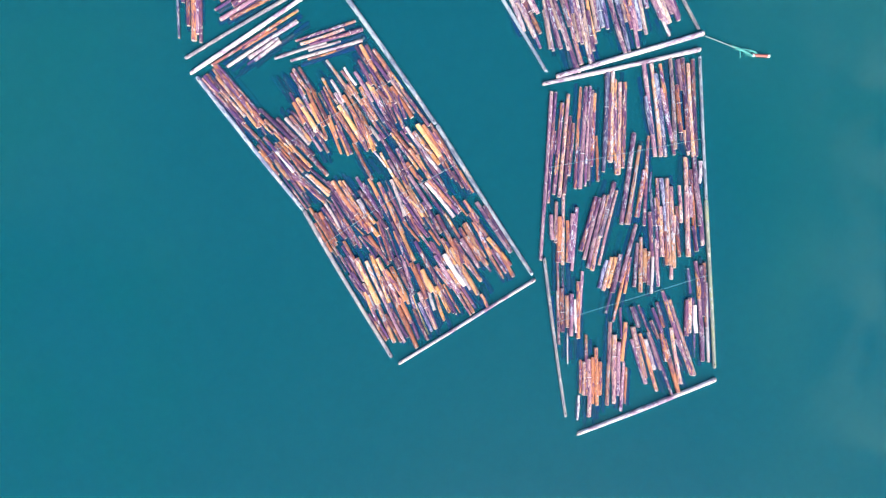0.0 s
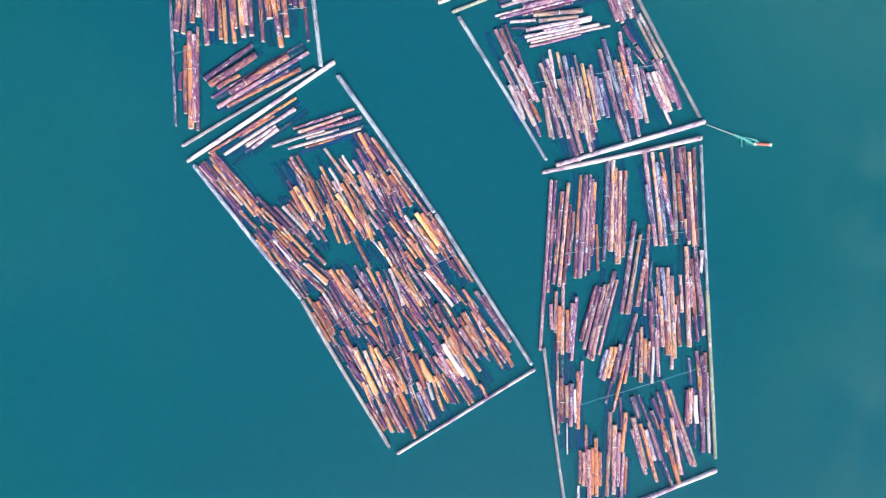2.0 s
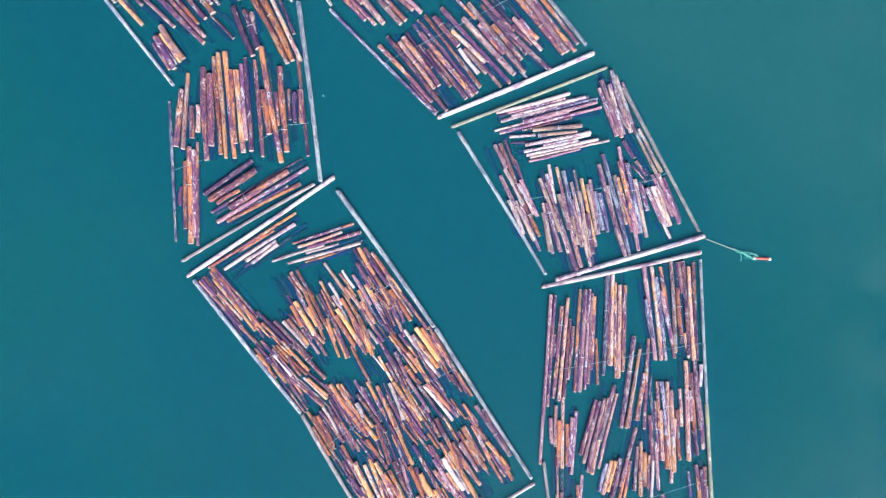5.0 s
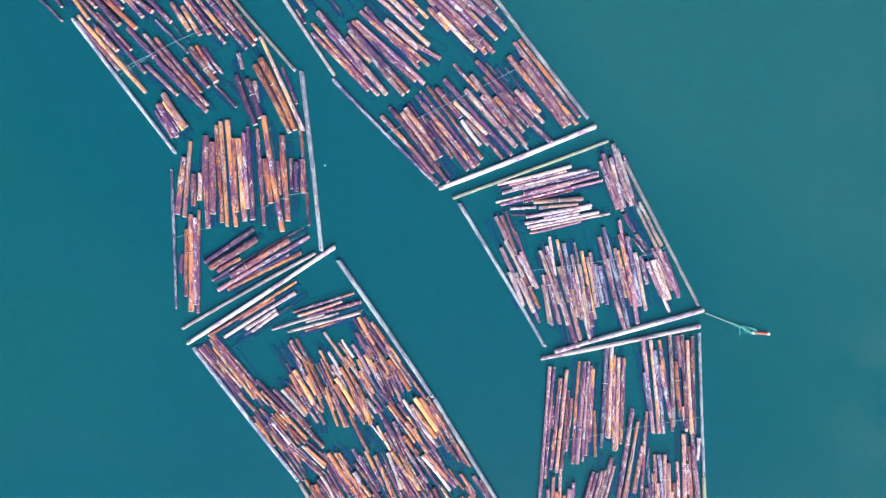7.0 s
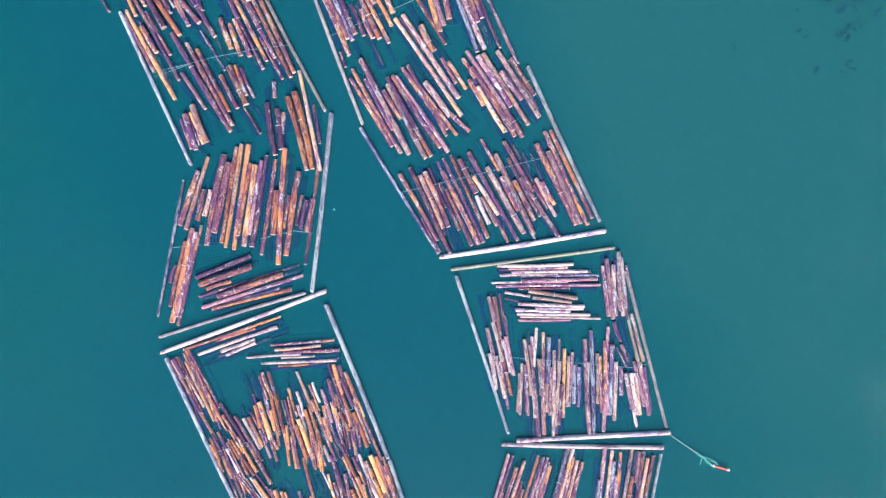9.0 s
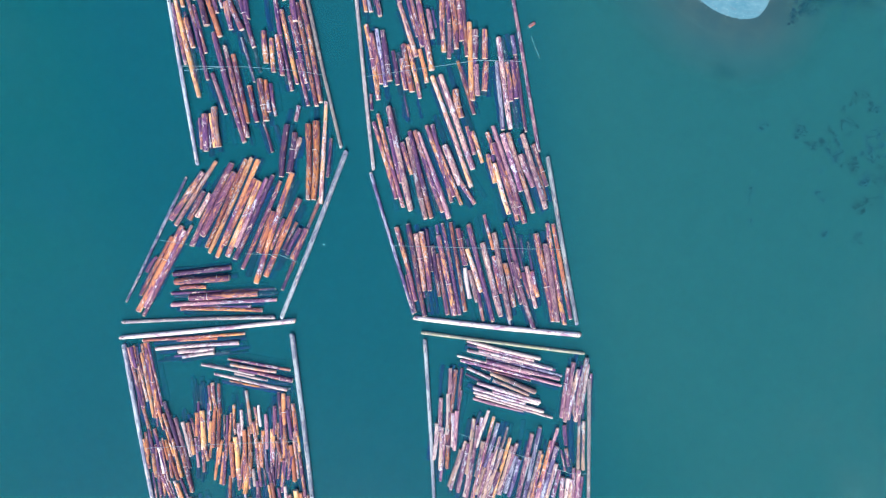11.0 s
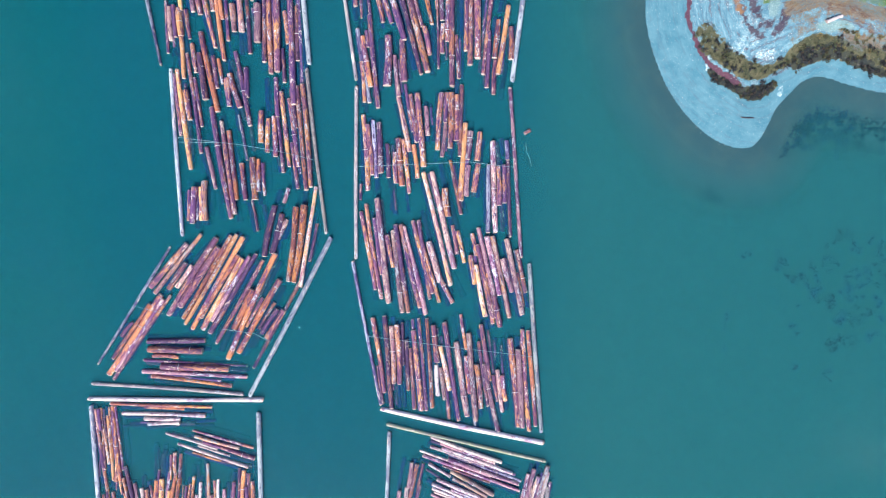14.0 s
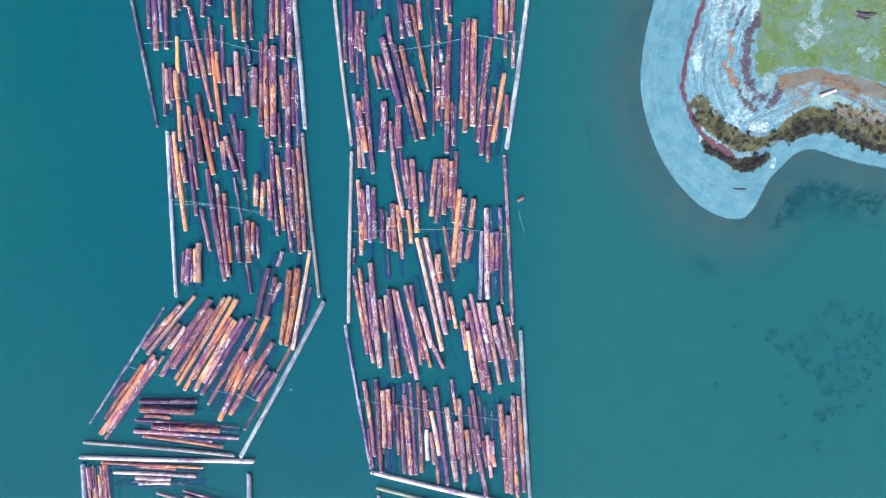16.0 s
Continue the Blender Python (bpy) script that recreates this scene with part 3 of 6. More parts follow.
log_bundle("narrow bundle of mixed long logs",
    (-5.88, 10.33, -55.6, 4.51, 0.42, "d"),
    (-2.29, 8.73, -60.4, 3.30, 0.48, "y"),
    (-3.34, 8.21, -49.8, 2.73, 0.54, "o"),
    (-4.58, 9.19, -64.3, 3.77, 0.48, "d"),
    (-2.65, 5.85, -56.3, 4.71, 0.48, "p"),
    (0.13, 5.33, -47.5, 5.32, 0.54, "o"),
    (-0.33, 4.94, -50.5, 5.25, 0.48, "c"),
    (-1.31, 5.17, -53.6, 4.95, 0.42, "d"),
    (-4.46, 10.61, -53.2, 5.31, 0.34, "m"),
    (-0.68, 6.89, -49.2, 8.72, 0.34, "d"),
    (-3.83, 11.55, -53.1, 3.51, 0.35, "m"),
    (-0.51, 7.48, -58.7, 3.83, 0.34, "d"),
    (-1.29, 1.74, -57.2, 3.89, 0.35, "m"))
log_bundle("bundle of mixed bark and orange logs",
    (-7.29, 9.64, -51.8, 2.32, 0.24, "w"),
    (-5.75, 8.50, -60.1, 2.49, 0.42, "p"),
    (-3.53, 5.33, -61.2, 4.48, 0.48, "y"),
    (-1.24, 2.88, -59.0, 4.20, 0.48, "d"),
    (-3.24, 3.70, -59.0, 3.81, 0.42, "m"),
    (-2.94, 3.86, -56.8, 2.27, 0.42, "y"),
    (-6.38, 4.45, -66.2, 5.50, 0.48, "o"),
    (-5.20, 5.17, -68.2, 4.58, 0.48, "c"),
    (-4.61, 5.98, -55.7, 3.48, 0.54, "y"),
    (-5.19, 8.47, -60.9, 4.41, 0.41, "d"),
    (-3.71, 6.01, -59.7, 5.20, 0.34, "m"),
    (-3.55, 3.37, -56.1, 5.82, 0.34, "d"),
    (-2.79, 4.69, -57.3, 4.22, 0.34, "m"),
    (-2.14, 3.13, -55.5, 3.84, 0.34, "d"),
    (-4.55, 7.97, -62.2, 3.43, 0.29, "m"),
    (-3.50, 1.86, -56.6, 2.74, 0.34, "d"),
    (-1.86, -0.09, -54.0, 3.65, 0.32, "r"),
    (-6.35, 8.74, -60.4, 3.82, 0.35, "n"),
    (-5.91, 5.41, -64.7, 3.92, 0.29, "m"))
log_bundle("bundle of long orange-pink logs",
    (-11.97, 4.84, -56.9, 5.38, 0.48, "m"),
    (-10.72, 4.12, -54.3, 7.49, 0.60, "o"),
    (-9.81, 3.89, -54.7, 8.01, 0.54, "n"),
    (-9.42, 4.15, -58.0, 1.85, 0.60, "w"),
    (-8.60, 3.11, -51.9, 2.33, 0.48, "n"),
    (-8.86, 5.62, -58.1, 4.69, 0.42, "p"),
    (-7.62, 5.46, -62.0, 4.44, 0.48, "o"),
    (-8.14, 3.76, -52.6, 5.59, 0.48, "r"),
    (-8.28, -0.30, -45.0, 2.96, 0.42, "m"),
    (-10.14, 3.37, -59.8, 4.54, 0.42, "d"),
    (-11.38, 4.30, -54.5, 6.66, 0.34, "d"),
    (-11.05, 6.34, -56.3, 2.02, 0.34, "m"),
    (-8.15, 4.86, -60.5, 4.74, 0.34, "d"),
    (-11.28, 2.39, -58.7, 6.66, 0.34, "m"),
    (-11.67, 3.89, -53.9, 4.36, 0.34, "d"),
    (-8.55, 0.14, -45.0, 4.96, 0.34, "m"),
    (-5.80, -0.22, -69.8, 5.41, 0.29, "d"),
    (-6.79, 0.82, -68.7, 3.66, 0.32, "m"),
    (-8.19, -1.45, -53.1, 5.40, 0.34, "d"),
    (-7.26, -0.37, -68.7, 2.87, 0.29, "m"))
log_bundle("bundle of orange logs with one very long log",
    (-2.55, 1.64, -50.7, 2.79, 0.42, "r"),
    (-3.63, 2.65, -60.0, 3.93, 0.48, "n"),
    (-4.45, 0.26, -65.0, 5.42, 0.48, "y"),
    (-6.87, 0.10, -70.4, 4.86, 0.36, "n"),
    (-5.50, 2.85, -64.3, 4.07, 0.48, "n"),
    (-7.49, -0.95, -55.4, 4.14, 0.48, "o"),
    (-6.01, 2.38, -63.1, 11.06, 0.34, "d"),
    (-5.29, 3.87, -62.8, 4.64, 0.41, "r"),
    (-5.36, -2.72, -64.5, 4.28, 0.34, "d"),
    (-4.37, 0.74, -61.8, 3.75, 0.34, "s"),
    (-3.38, 0.08, -63.1, 4.29, 0.34, "s"),
    (-5.36, 1.24, -61.3, 2.57, 0.35, "m"),
    (-4.36, -2.84, -64.6, 2.94, 0.34, "d"),
    (-3.70, 1.25, -50.0, 3.09, 0.32, "o"),
    (-4.81, -0.81, -65.4, 4.52, 0.35, "o"))
log_bundle("short bundle of red-brown logs",
    (-12.66, 2.22, -52.7, 4.52, 0.48, "r"),
    (-13.41, 1.73, -61.9, 4.01, 0.48, "o"),
    (-11.84, 2.45, -59.2, 4.72, 0.42, "p"),
    (-12.82, 2.94, -60.2, 3.54, 0.42, "c"),
    (-13.87, 1.24, -59.1, 6.48, 0.42, "n"),
    (-13.61, 1.50, -55.7, 4.51, 0.48, "n"),
    (-11.38, 1.67, -59.2, 4.72, 0.42, "m"),
    (-10.57, 1.01, -58.5, 3.99, 0.42, "o"),
    (-10.73, -1.28, -57.3, 3.27, 0.42, "n"),
    (-10.02, -3.08, -62.1, 3.49, 0.42, "p"),
    (-10.73, -2.94, -61.7, 2.63, 0.35, "r"),
    (-12.22, -2.08, -57.6, 3.22, 0.29, "d"),
    (-11.47, -2.46, -58.2, 3.70, 0.35, "d"),
    (-10.75, -2.14, -58.1, 3.98, 0.34, "d"),
    (-13.93, 0.52, -58.9, 3.91, 0.35, "o"))
log_bundle("bundle of bright orange and yellow logs",
    (-8.77, -4.56, -63.5, 6.01, 0.66, "y"),
    (-6.98, -8.76, -65.1, 6.52, 0.60, "y"),
    (-7.53, -5.31, -64.7, 6.89, 0.48, "k"),
    (-7.33, -4.33, -70.0, 5.93, 0.48, "n"),
    (-9.66, -4.85, -53.9, 3.33, 0.48, "d"),
    (-8.61, -6.36, -65.0, 3.40, 0.48, "c"),
    (-8.38, -7.51, -66.2, 3.73, 0.48, "o"),
    (-7.63, -9.97, -55.8, 3.73, 0.42, "m"),
    (-6.35, -4.56, -63.5, 6.01, 0.54, "y"),
    (-9.75, -5.52, -56.2, 4.07, 0.42, "d"),
    (-7.51, -3.77, -67.4, 5.20, 0.34, "m"),
    (-7.35, -9.55, -59.4, 4.01, 0.34, "d"))
log_bundle("bundle of golden logs with a long dark log",
    (-5.57, -5.05, -58.5, 4.38, 0.54, "o"),
    (-5.01, -5.05, -64.5, 4.87, 0.54, "n"),
    (-4.39, -9.41, -65.6, 6.49, 0.54, "o"),
    (-4.39, -7.97, -65.5, 3.32, 0.54, "o"),
    (-5.08, -9.48, -60.1, 3.94, 0.42, "d"),
    (-5.73, -9.08, -63.5, 5.87, 0.42, "p"),
    (-5.80, -10.07, -60.8, 3.76, 0.42, "n"),
    (-4.52, -4.03, -63.5, 4.84, 0.60, "d"),
    (-3.54, -6.92, -71.0, 1.80, 0.36, "p"),
    (-5.07, -8.26, -65.0, 9.45, 0.34, "m"),
    (-3.32, -10.12, -67.0, 2.68, 0.41, "d"))
log_bundle("small bundle of grey and red-brown logs",
    (-2.62, -9.61, -66.0, 4.03, 0.42, "r"),
    (-1.80, -8.00, -65.9, 4.82, 0.48, "k"),
    (-1.31, -6.88, -71.6, 2.28, 0.42, "w"),
    (-0.49, -7.18, -72.1, 4.27, 0.42, "n"),
    (0.00, -6.69, -62.0, 3.49, 0.42, "n"),
    (-2.04, -8.76, -66.8, 3.74, 0.42, "g"),
    (-1.34, -8.39, -67.4, 3.61, 0.34, "d"),
    (-0.58, -9.98, -68.5, 2.72, 0.29, "s"),
    (0.27, -6.02, -61.1, 5.55, 0.29, "d"),
    (-2.77, -8.21, -67.2, 5.72, 0.29, "n"),
    (0.08, -6.26, -61.3, 4.78, 0.34, "d"))
log_bundle("short stubby bundle of orange logs",
    (-2.45, -1.41, -62.5, 3.40, 0.48, "d"),
    (-0.82, -1.05, -60.3, 2.64, 0.42, "r"),
    (-4.03, -4.06, -72.5, 3.92, 0.42, "p"),
    (-2.78, -4.49, -64.9, 4.63, 0.60, "o"),
    (-2.23, -4.23, -66.2, 3.73, 0.48, "r"),
    (-1.80, -4.49, -63.5, 2.93, 0.66, "y"),
    (-1.11, -3.74, -61.5, 4.25, 0.48, "m"),
    (0.07, -4.09, -50.8, 3.21, 0.54, "o"),
    (-0.42, -1.40, -59.7, 3.11, 0.34, "m"))
log_bundle("bundle of white peeled and orange logs",
    (0.49, -3.73, -56.7, 5.25, 0.54, "p"),
    (1.37, -3.24, -57.5, 4.51, 0.66, "w"),
    (1.93, -3.21, -62.5, 5.39, 0.36, "w"),
    (2.52, -3.37, -60.8, 6.46, 0.54, "y"),
    (2.98, -2.75, -51.1, 4.80, 0.48, "o"),
    (4.85, -6.85, -61.5, 1.79, 0.42, "o"),
    (2.06, -5.73, -58.4, 6.01, 0.42, "n"),
    (1.49, -5.79, -56.5, 6.57, 0.34, "d"),
    (2.13, -5.24, -55.9, 4.87, 0.34, "m"),
    (1.03, -6.61, -59.5, 3.93, 0.29, "o"))
log_bundle("bundle of dark bark and orange logs",
    (0.88, 0.33, -61.1, 6.50, 0.54, "o"),
    (1.14, 1.83, -57.4, 3.65, 0.36, "n"),
    (-0.95, 0.52, -53.5, 2.20, 0.36, "o"),
    (0.69, -1.11, -61.0, 3.52, 0.48, "n"),
    (3.30, 3.60, -56.3, 3.07, 0.48, "o"),
    (3.63, -0.03, -62.1, 5.04, 0.54, "y"),
    (3.17, -0.26, -57.2, 4.60, 0.48, "o"),
    (3.17, -1.37, -54.6, 3.62, 0.48, "p"),
    (3.21, -1.28, -57.6, 4.03, 0.54, "p"),
    (3.99, -0.98, -55.1, 4.23, 0.60, "y"),
    (2.58, -1.70, -58.4, 5.00, 0.48, "r"),
    (3.83, 0.25, -60.6, 4.75, 0.34, "m"),
    (4.95, -2.45, -56.4, 2.42, 0.34, "d"),
    (5.22, -5.09, -64.3, 2.21, 0.35, "s"))
log_bundle("bundle of red-brown logs beside the boom stick",
    (5.95, 1.74, -55.0, 7.19, 0.54, "p"),
    (6.31, 1.80, -58.8, 5.82, 0.48, "d"),
    (4.15, 1.97, -53.3, 3.51, 0.48, "r"),
    (4.55, 0.43, -61.9, 4.45, 0.54, "o"),
    (6.58, -1.08, -49.9, 4.28, 0.54, "n"),
    (7.27, -2.29, -59.6, 4.02, 0.48, "o"),
    (5.33, 0.43, -57.3, 3.89, 0.48, "m"),
    (5.00, -0.42, -63.4, 2.64, 0.48, "o"),
    (3.37, 3.80, -53.0, 2.70, 0.34, "d"),
    (7.13, -3.71, -63.5, 2.05, 0.29, "s"),
    (6.28, -2.94, -58.7, 3.10, 0.35, "n"),
    (1.98, 4.24, -53.0, 2.95, 0.29, "n"),
    (6.50, -2.26, -58.2, 3.29, 0.32, "r"))
log_bundle("long narrow bundle of purple-brown bark logs",
    (12.70, 10.99, -94.0, 12.96, 0.39, "d"),
    (13.43, 10.86, -95.5, 10.75, 0.52, "m"),
    (14.08, 11.19, -94.9, 12.06, 0.45, "k"),
    (14.48, 10.11, -94.8, 9.23, 0.45, "m"),
    (14.91, 10.77, -95.3, 6.20, 0.45, "d"),
    (12.77, 11.36, -99.4, 3.19, 0.45, "r"),
    (14.01, 1.73, -90.3, 8.89, 0.45, "k"))
log_bundle("long narrow bundle of pinkish pale logs",
    (15.73, 12.14, -93.0, 11.96, 0.45, "o"),
    (16.32, 12.14, -93.0, 11.96, 0.52, "p"),
    (16.88, 12.34, -92.7, 11.69, 0.39, "p"),
    (17.50, 13.07, -92.5, 8.54, 0.45, "o"),
    (18.00, 9.72, -87.7, 5.39, 0.39, "o"),
    (17.17, 12.41, -92.7, 10.51, 0.39, "p"),
    (18.12, 14.54, -91.5, 6.89, 0.32, "s"))
log_bundle("long narrow bundle of blue-grey speckled logs",
    (18.94, 13.98, -92.4, 11.69, 0.58, "g"),
    (19.63, 14.60, -91.6, 10.69, 0.52, "k"),
    (19.37, 13.39, -91.3, 7.87, 0.45, "r"),
    (20.13, 13.39, -88.5, 11.16, 0.58, "m"),
    (20.56, 13.23, -90.9, 10.83, 0.52, "k"),
    (21.08, 13.62, -91.7, 10.04, 0.52, "m"))
log_bundle("bundle of bluish and purple bark logs",
    (24.04, 15.36, -82.6, 10.98, 0.52, "p"),
    (23.97, 14.71, -79.2, 4.67, 0.52, "g"),
    (24.82, 15.36, -83.9, 10.94, 0.52, "k"),
    (25.29, 14.77, -82.4, 9.79, 0.52, "g"),
    (25.50, 19.03, -81.0, 3.45, 0.45, "o"),
    (26.04, 14.87, -77.9, 6.37, 0.52, "p"),
    (26.34, 14.38, -81.4, 8.62, 0.45, "o"))
log_bundle("bundle of dark purple-brown bark logs",
    (26.73, 16.11, -86.6, 10.70, 0.52, "v"),
    (27.48, 15.53, -84.4, 5.60, 0.58, "o"),
    (28.21, 15.92, -86.3, 10.97, 0.52, "d"),
    (28.83, 15.29, -86.0, 11.04, 0.52, "k"),
    (29.26, 15.59, -87.7, 11.35, 0.45, "d"),
    (27.60, 19.46, -81.4, 3.64, 0.52, "p"),
    (28.39, 11.59, -80.9, 2.99, 0.39, "k"))
log_bundle("slanting bundle with a thick orange log",
    (21.56, 7.38, -97.8, 10.82, 0.58, "p"),
    (22.16, 6.63, -99.9, 9.34, 0.45, "k"),
    (22.16, 5.58, -97.7, 7.17, 0.45, "d"),
    (23.05, 5.68, -97.8, 5.64, 0.58, "o"),
    (23.70, 7.15, -92.6, 10.53, 0.45, "r"),
    (24.20, 6.99, -94.7, 2.31, 0.26, "g"))
log_bundle("slanting bundle of dark bark logs",
    (19.14, 3.80, -104.2, 6.65, 0.58, "p"),
    (19.24, 1.66, -103.4, 9.00, 0.39, "k"),
    (17.86, 1.23, -102.8, 8.78, 0.52, "p"),
    (16.97, 2.12, -105.4, 6.62, 0.52, "d"),
    (17.37, 1.56, -104.6, 7.49, 0.52, "p"),
    (18.39, 1.07, -102.4, 9.10, 0.52, "k"))
log_bundle("small bundle of pinkish orange logs",
    (12.69, 1.73, -86.1, 2.97, 0.52, "p"),
    (13.18, 2.32, -91.4, 4.81, 0.45, "k"),
    (13.52, 0.31, -91.3, 5.40, 0.58, "o"),
    (14.54, 0.08, -89.1, 4.94, 0.45, "o"),
    (14.93, 0.48, -94.5, 5.75, 0.58, "p"),
    (15.33, 0.34, -94.4, 7.47, 0.45, "p"),
    (13.39, -2.98, -88.7, 6.46, 0.32, "k"))
log_bundle("short slanting bundle of mixed logs",
    (18.70, -3.71, -106.5, 3.44, 0.52, "g"),
    (19.20, -3.71, -104.8, 4.09, 0.52, "k"),
    (19.69, -3.54, -105.1, 3.76, 0.58, "y"),
    (20.22, -3.64, -102.3, 4.59, 0.58, "p"),
    (21.59, -1.30, -105.5, 7.05, 0.52, "p"),
    (20.62, -6.02, -102.8, 6.77, 0.39, "o"),
    (21.50, -3.87, -98.6, 4.34, 0.45, "o"))
log_bundle("short bundle of pale and tan logs",
    (22.49, -2.65, -94.2, 5.16, 0.45, "p"),
    (23.05, -2.65, -90.4, 6.46, 0.52, "k"),
    (23.51, -2.72, -90.7, 3.96, 0.52, "y"),
    (23.97, -3.05, -90.7, 3.96, 0.45, "m"),
    (24.41, -3.87, -91.5, 4.29, 0.39, "w"),
    (24.99, -2.39, -87.1, 5.68, 0.45, "p"),
    (24.29, 0.91, -86.2, 5.28, 0.52, "r"))
log_bundle("bundle of tan and orange logs",
    (25.03, 4.69, -87.1, 5.60, 0.45, "m"),
    (25.69, 4.36, -84.9, 6.27, 0.45, "g"),
    (26.26, 2.38, -87.9, 10.21, 0.58, "k"),
    (26.72, 1.73, -87.8, 9.56, 0.52, "k"),
    (25.44, 1.23, -87.2, 5.93, 0.52, "k"),
    (27.42, 1.23, -85.9, 5.94, 0.45, "o"),
    (26.00, 1.23, -88.3, 7.91, 0.45, "o"),
    (26.86, -0.58, -93.2, 7.59, 0.45, "k"),
    (24.44, 4.03, -84.5, 4.30, 0.39, "g"),
    (24.94, 2.22, -86.6, 5.94, 0.39, "p"))
log_bundle("bundle of grey-purple logs beside the boom stick",
    (28.39, 4.09, -87.8, 11.65, 0.58, "k"),
    (27.70, 4.43, -87.2, 4.41, 0.45, "k"),
    (28.85, 4.69, -85.6, 3.63, 0.52, "p"),
    (29.57, 6.00, -85.2, 8.25, 0.52, "p"),
    (29.95, 8.14, -92.6, 2.63, 0.45, "w"),
    (29.91, 4.03, -84.6, 8.92, 0.52, "p"),
    (29.18, 3.70, -85.8, 9.57, 0.45, "o"),
    (29.40, 0.41, -79.7, 3.01, 0.45, "d"))
log_bundle("short bundle of orange-red logs",
    (13.93, -7.93, -89.9, 5.15, 0.58, "r"),
    (13.50, -8.82, -88.1, 6.28, 0.39, "k"),
    (14.52, -8.10, -87.9, 3.77, 0.52, "k"),
    (14.99, -8.49, -91.4, 4.96, 0.52, "p"),
    (15.81, -7.93, -89.3, 6.74, 0.52, "o"),
    (16.17, -5.85, -92.9, 4.96, 0.39, "p"),
    (15.52, -8.66, -88.0, 3.97, 0.39, "w"),
    (14.60, -12.46, -89.9, 3.64, 0.19, "w"),
    (15.82, -12.62, -91.3, 2.65, 0.32, "s"))
log_bundle("short upright bundle of orange logs",
    (16.75, -14.35, -89.3, 7.15, 0.39, "m"),
    (16.09, -15.74, -90.8, 3.97, 0.39, "o"),
    (16.46, -15.93, -89.9, 3.97, 0.45, "k"),
    (17.06, -17.03, -89.8, 6.82, 0.52, "k"),
    (17.48, -16.17, -90.5, 5.50, 0.45, "o"),
    (17.91, -15.70, -88.7, 6.82, 0.52, "o"),
    (18.31, -15.93, -91.7, 3.97, 0.52, "o"),
    (15.84, -19.41, -93.7, 2.99, 0.32, "w"),
    (17.76, -20.14, -91.4, 2.45, 0.32, "s"))
log_bundle("bundle of purple bark and orange logs",
    (19.00, -14.12, -92.1, 11.59, 0.39, "s"),
    (19.39, -14.22, -91.8, 9.80, 0.52, "k"),
    (20.02, -14.84, -90.7, 8.14, 0.58, "k"),
    (20.52, -14.78, -91.6, 6.29, 0.52, "p"),
    (21.10, -11.63, -95.5, 4.65, 0.58, "o"),
    (20.95, -16.86, -93.7, 5.84, 0.39, "p"),
    (21.35, -16.76, -91.6, 4.31, 0.39, "o"),
    (20.80, -9.48, -87.7, 3.64, 0.32, "d"))
log_bundle("splayed bundle of orange and pale logs",
    (22.44, -8.76, -71.9, 2.57, 0.45, "p"),
    (22.92, -12.89, -76.4, 6.26, 0.58, "k"),
    (22.89, -13.95, -72.5, 5.55, 0.52, "p"),
    (24.02, -14.05, -73.1, 7.12, 0.45, "o"),
    (24.77, -12.72, -71.6, 4.67, 0.52, "p"),
    (24.18, -13.12, -73.6, 3.79, 0.52, "w"),
    (24.84, -12.63, -69.3, 11.32, 0.32, "d"),
    (24.73, -10.21, -68.3, 2.35, 0.45, "d"))
log_bundle("splayed bundle of orange-brown logs",
    (25.38, -8.49, -73.7, 3.10, 0.45, "o"),
    (27.37, -10.64, -70.3, 10.53, 0.52, "m"),
    (28.00, -11.14, -71.7, 9.40, 0.45, "k"),
    (25.82, -12.29, -78.5, 3.38, 0.52, "o"),
    (26.66, -14.45, -75.1, 6.51, 0.58, "o"),
    (27.22, -13.29, -79.6, 6.73, 0.52, "k"),
    (28.14, -13.12, -61.2, 4.15, 0.45, "p"),
    (25.05, -9.15, -69.1, 3.18, 0.45, "d"))
log_bundle("bundle of white-streaked thin logs",
    (28.45, -8.82, -89.7, 4.29, 0.52, "m"),
    (28.84, -8.56, -91.6, 4.16, 0.52, "k"),
    (29.51, -8.99, -87.4, 3.31, 0.52, "w"),
    (30.14, -9.98, -87.3, 7.94, 0.52, "p"),
    (29.72, -4.43, -83.9, 4.51, 0.52, "m"),
    (30.61, -6.18, -87.7, 7.60, 0.45, "r"),
    (30.89, -9.39, -88.1, 9.39, 0.39, "w"),
    (30.25, -5.69, -86.5, 5.95, 0.45, "d"),
    (31.14, -5.19, -88.6, 6.93, 0.32, "d"))
log_bundle("cross bundle of bleached white logs",
    (10.53, 39.56, -165.3, 8.83, 0.45, "c"),
    (10.94, 39.26, -166.1, 6.87, 0.39, "p"),
    (12.29, 39.21, -165.8, 8.83, 0.39, "c"),
    (10.08, 38.34, -165.5, 6.74, 0.45, "c"),
    (13.60, 38.95, -165.4, 9.03, 0.39, "g"),
    (13.60, 38.54, -165.3, 8.83, 0.52, "p"),
    (10.36, 37.47, -165.8, 8.83, 0.39, "c"),
    (12.54, 37.62, -165.7, 12.11, 0.39, "p"),
    (12.14, 37.19, -166.0, 5.89, 0.32, "m"))
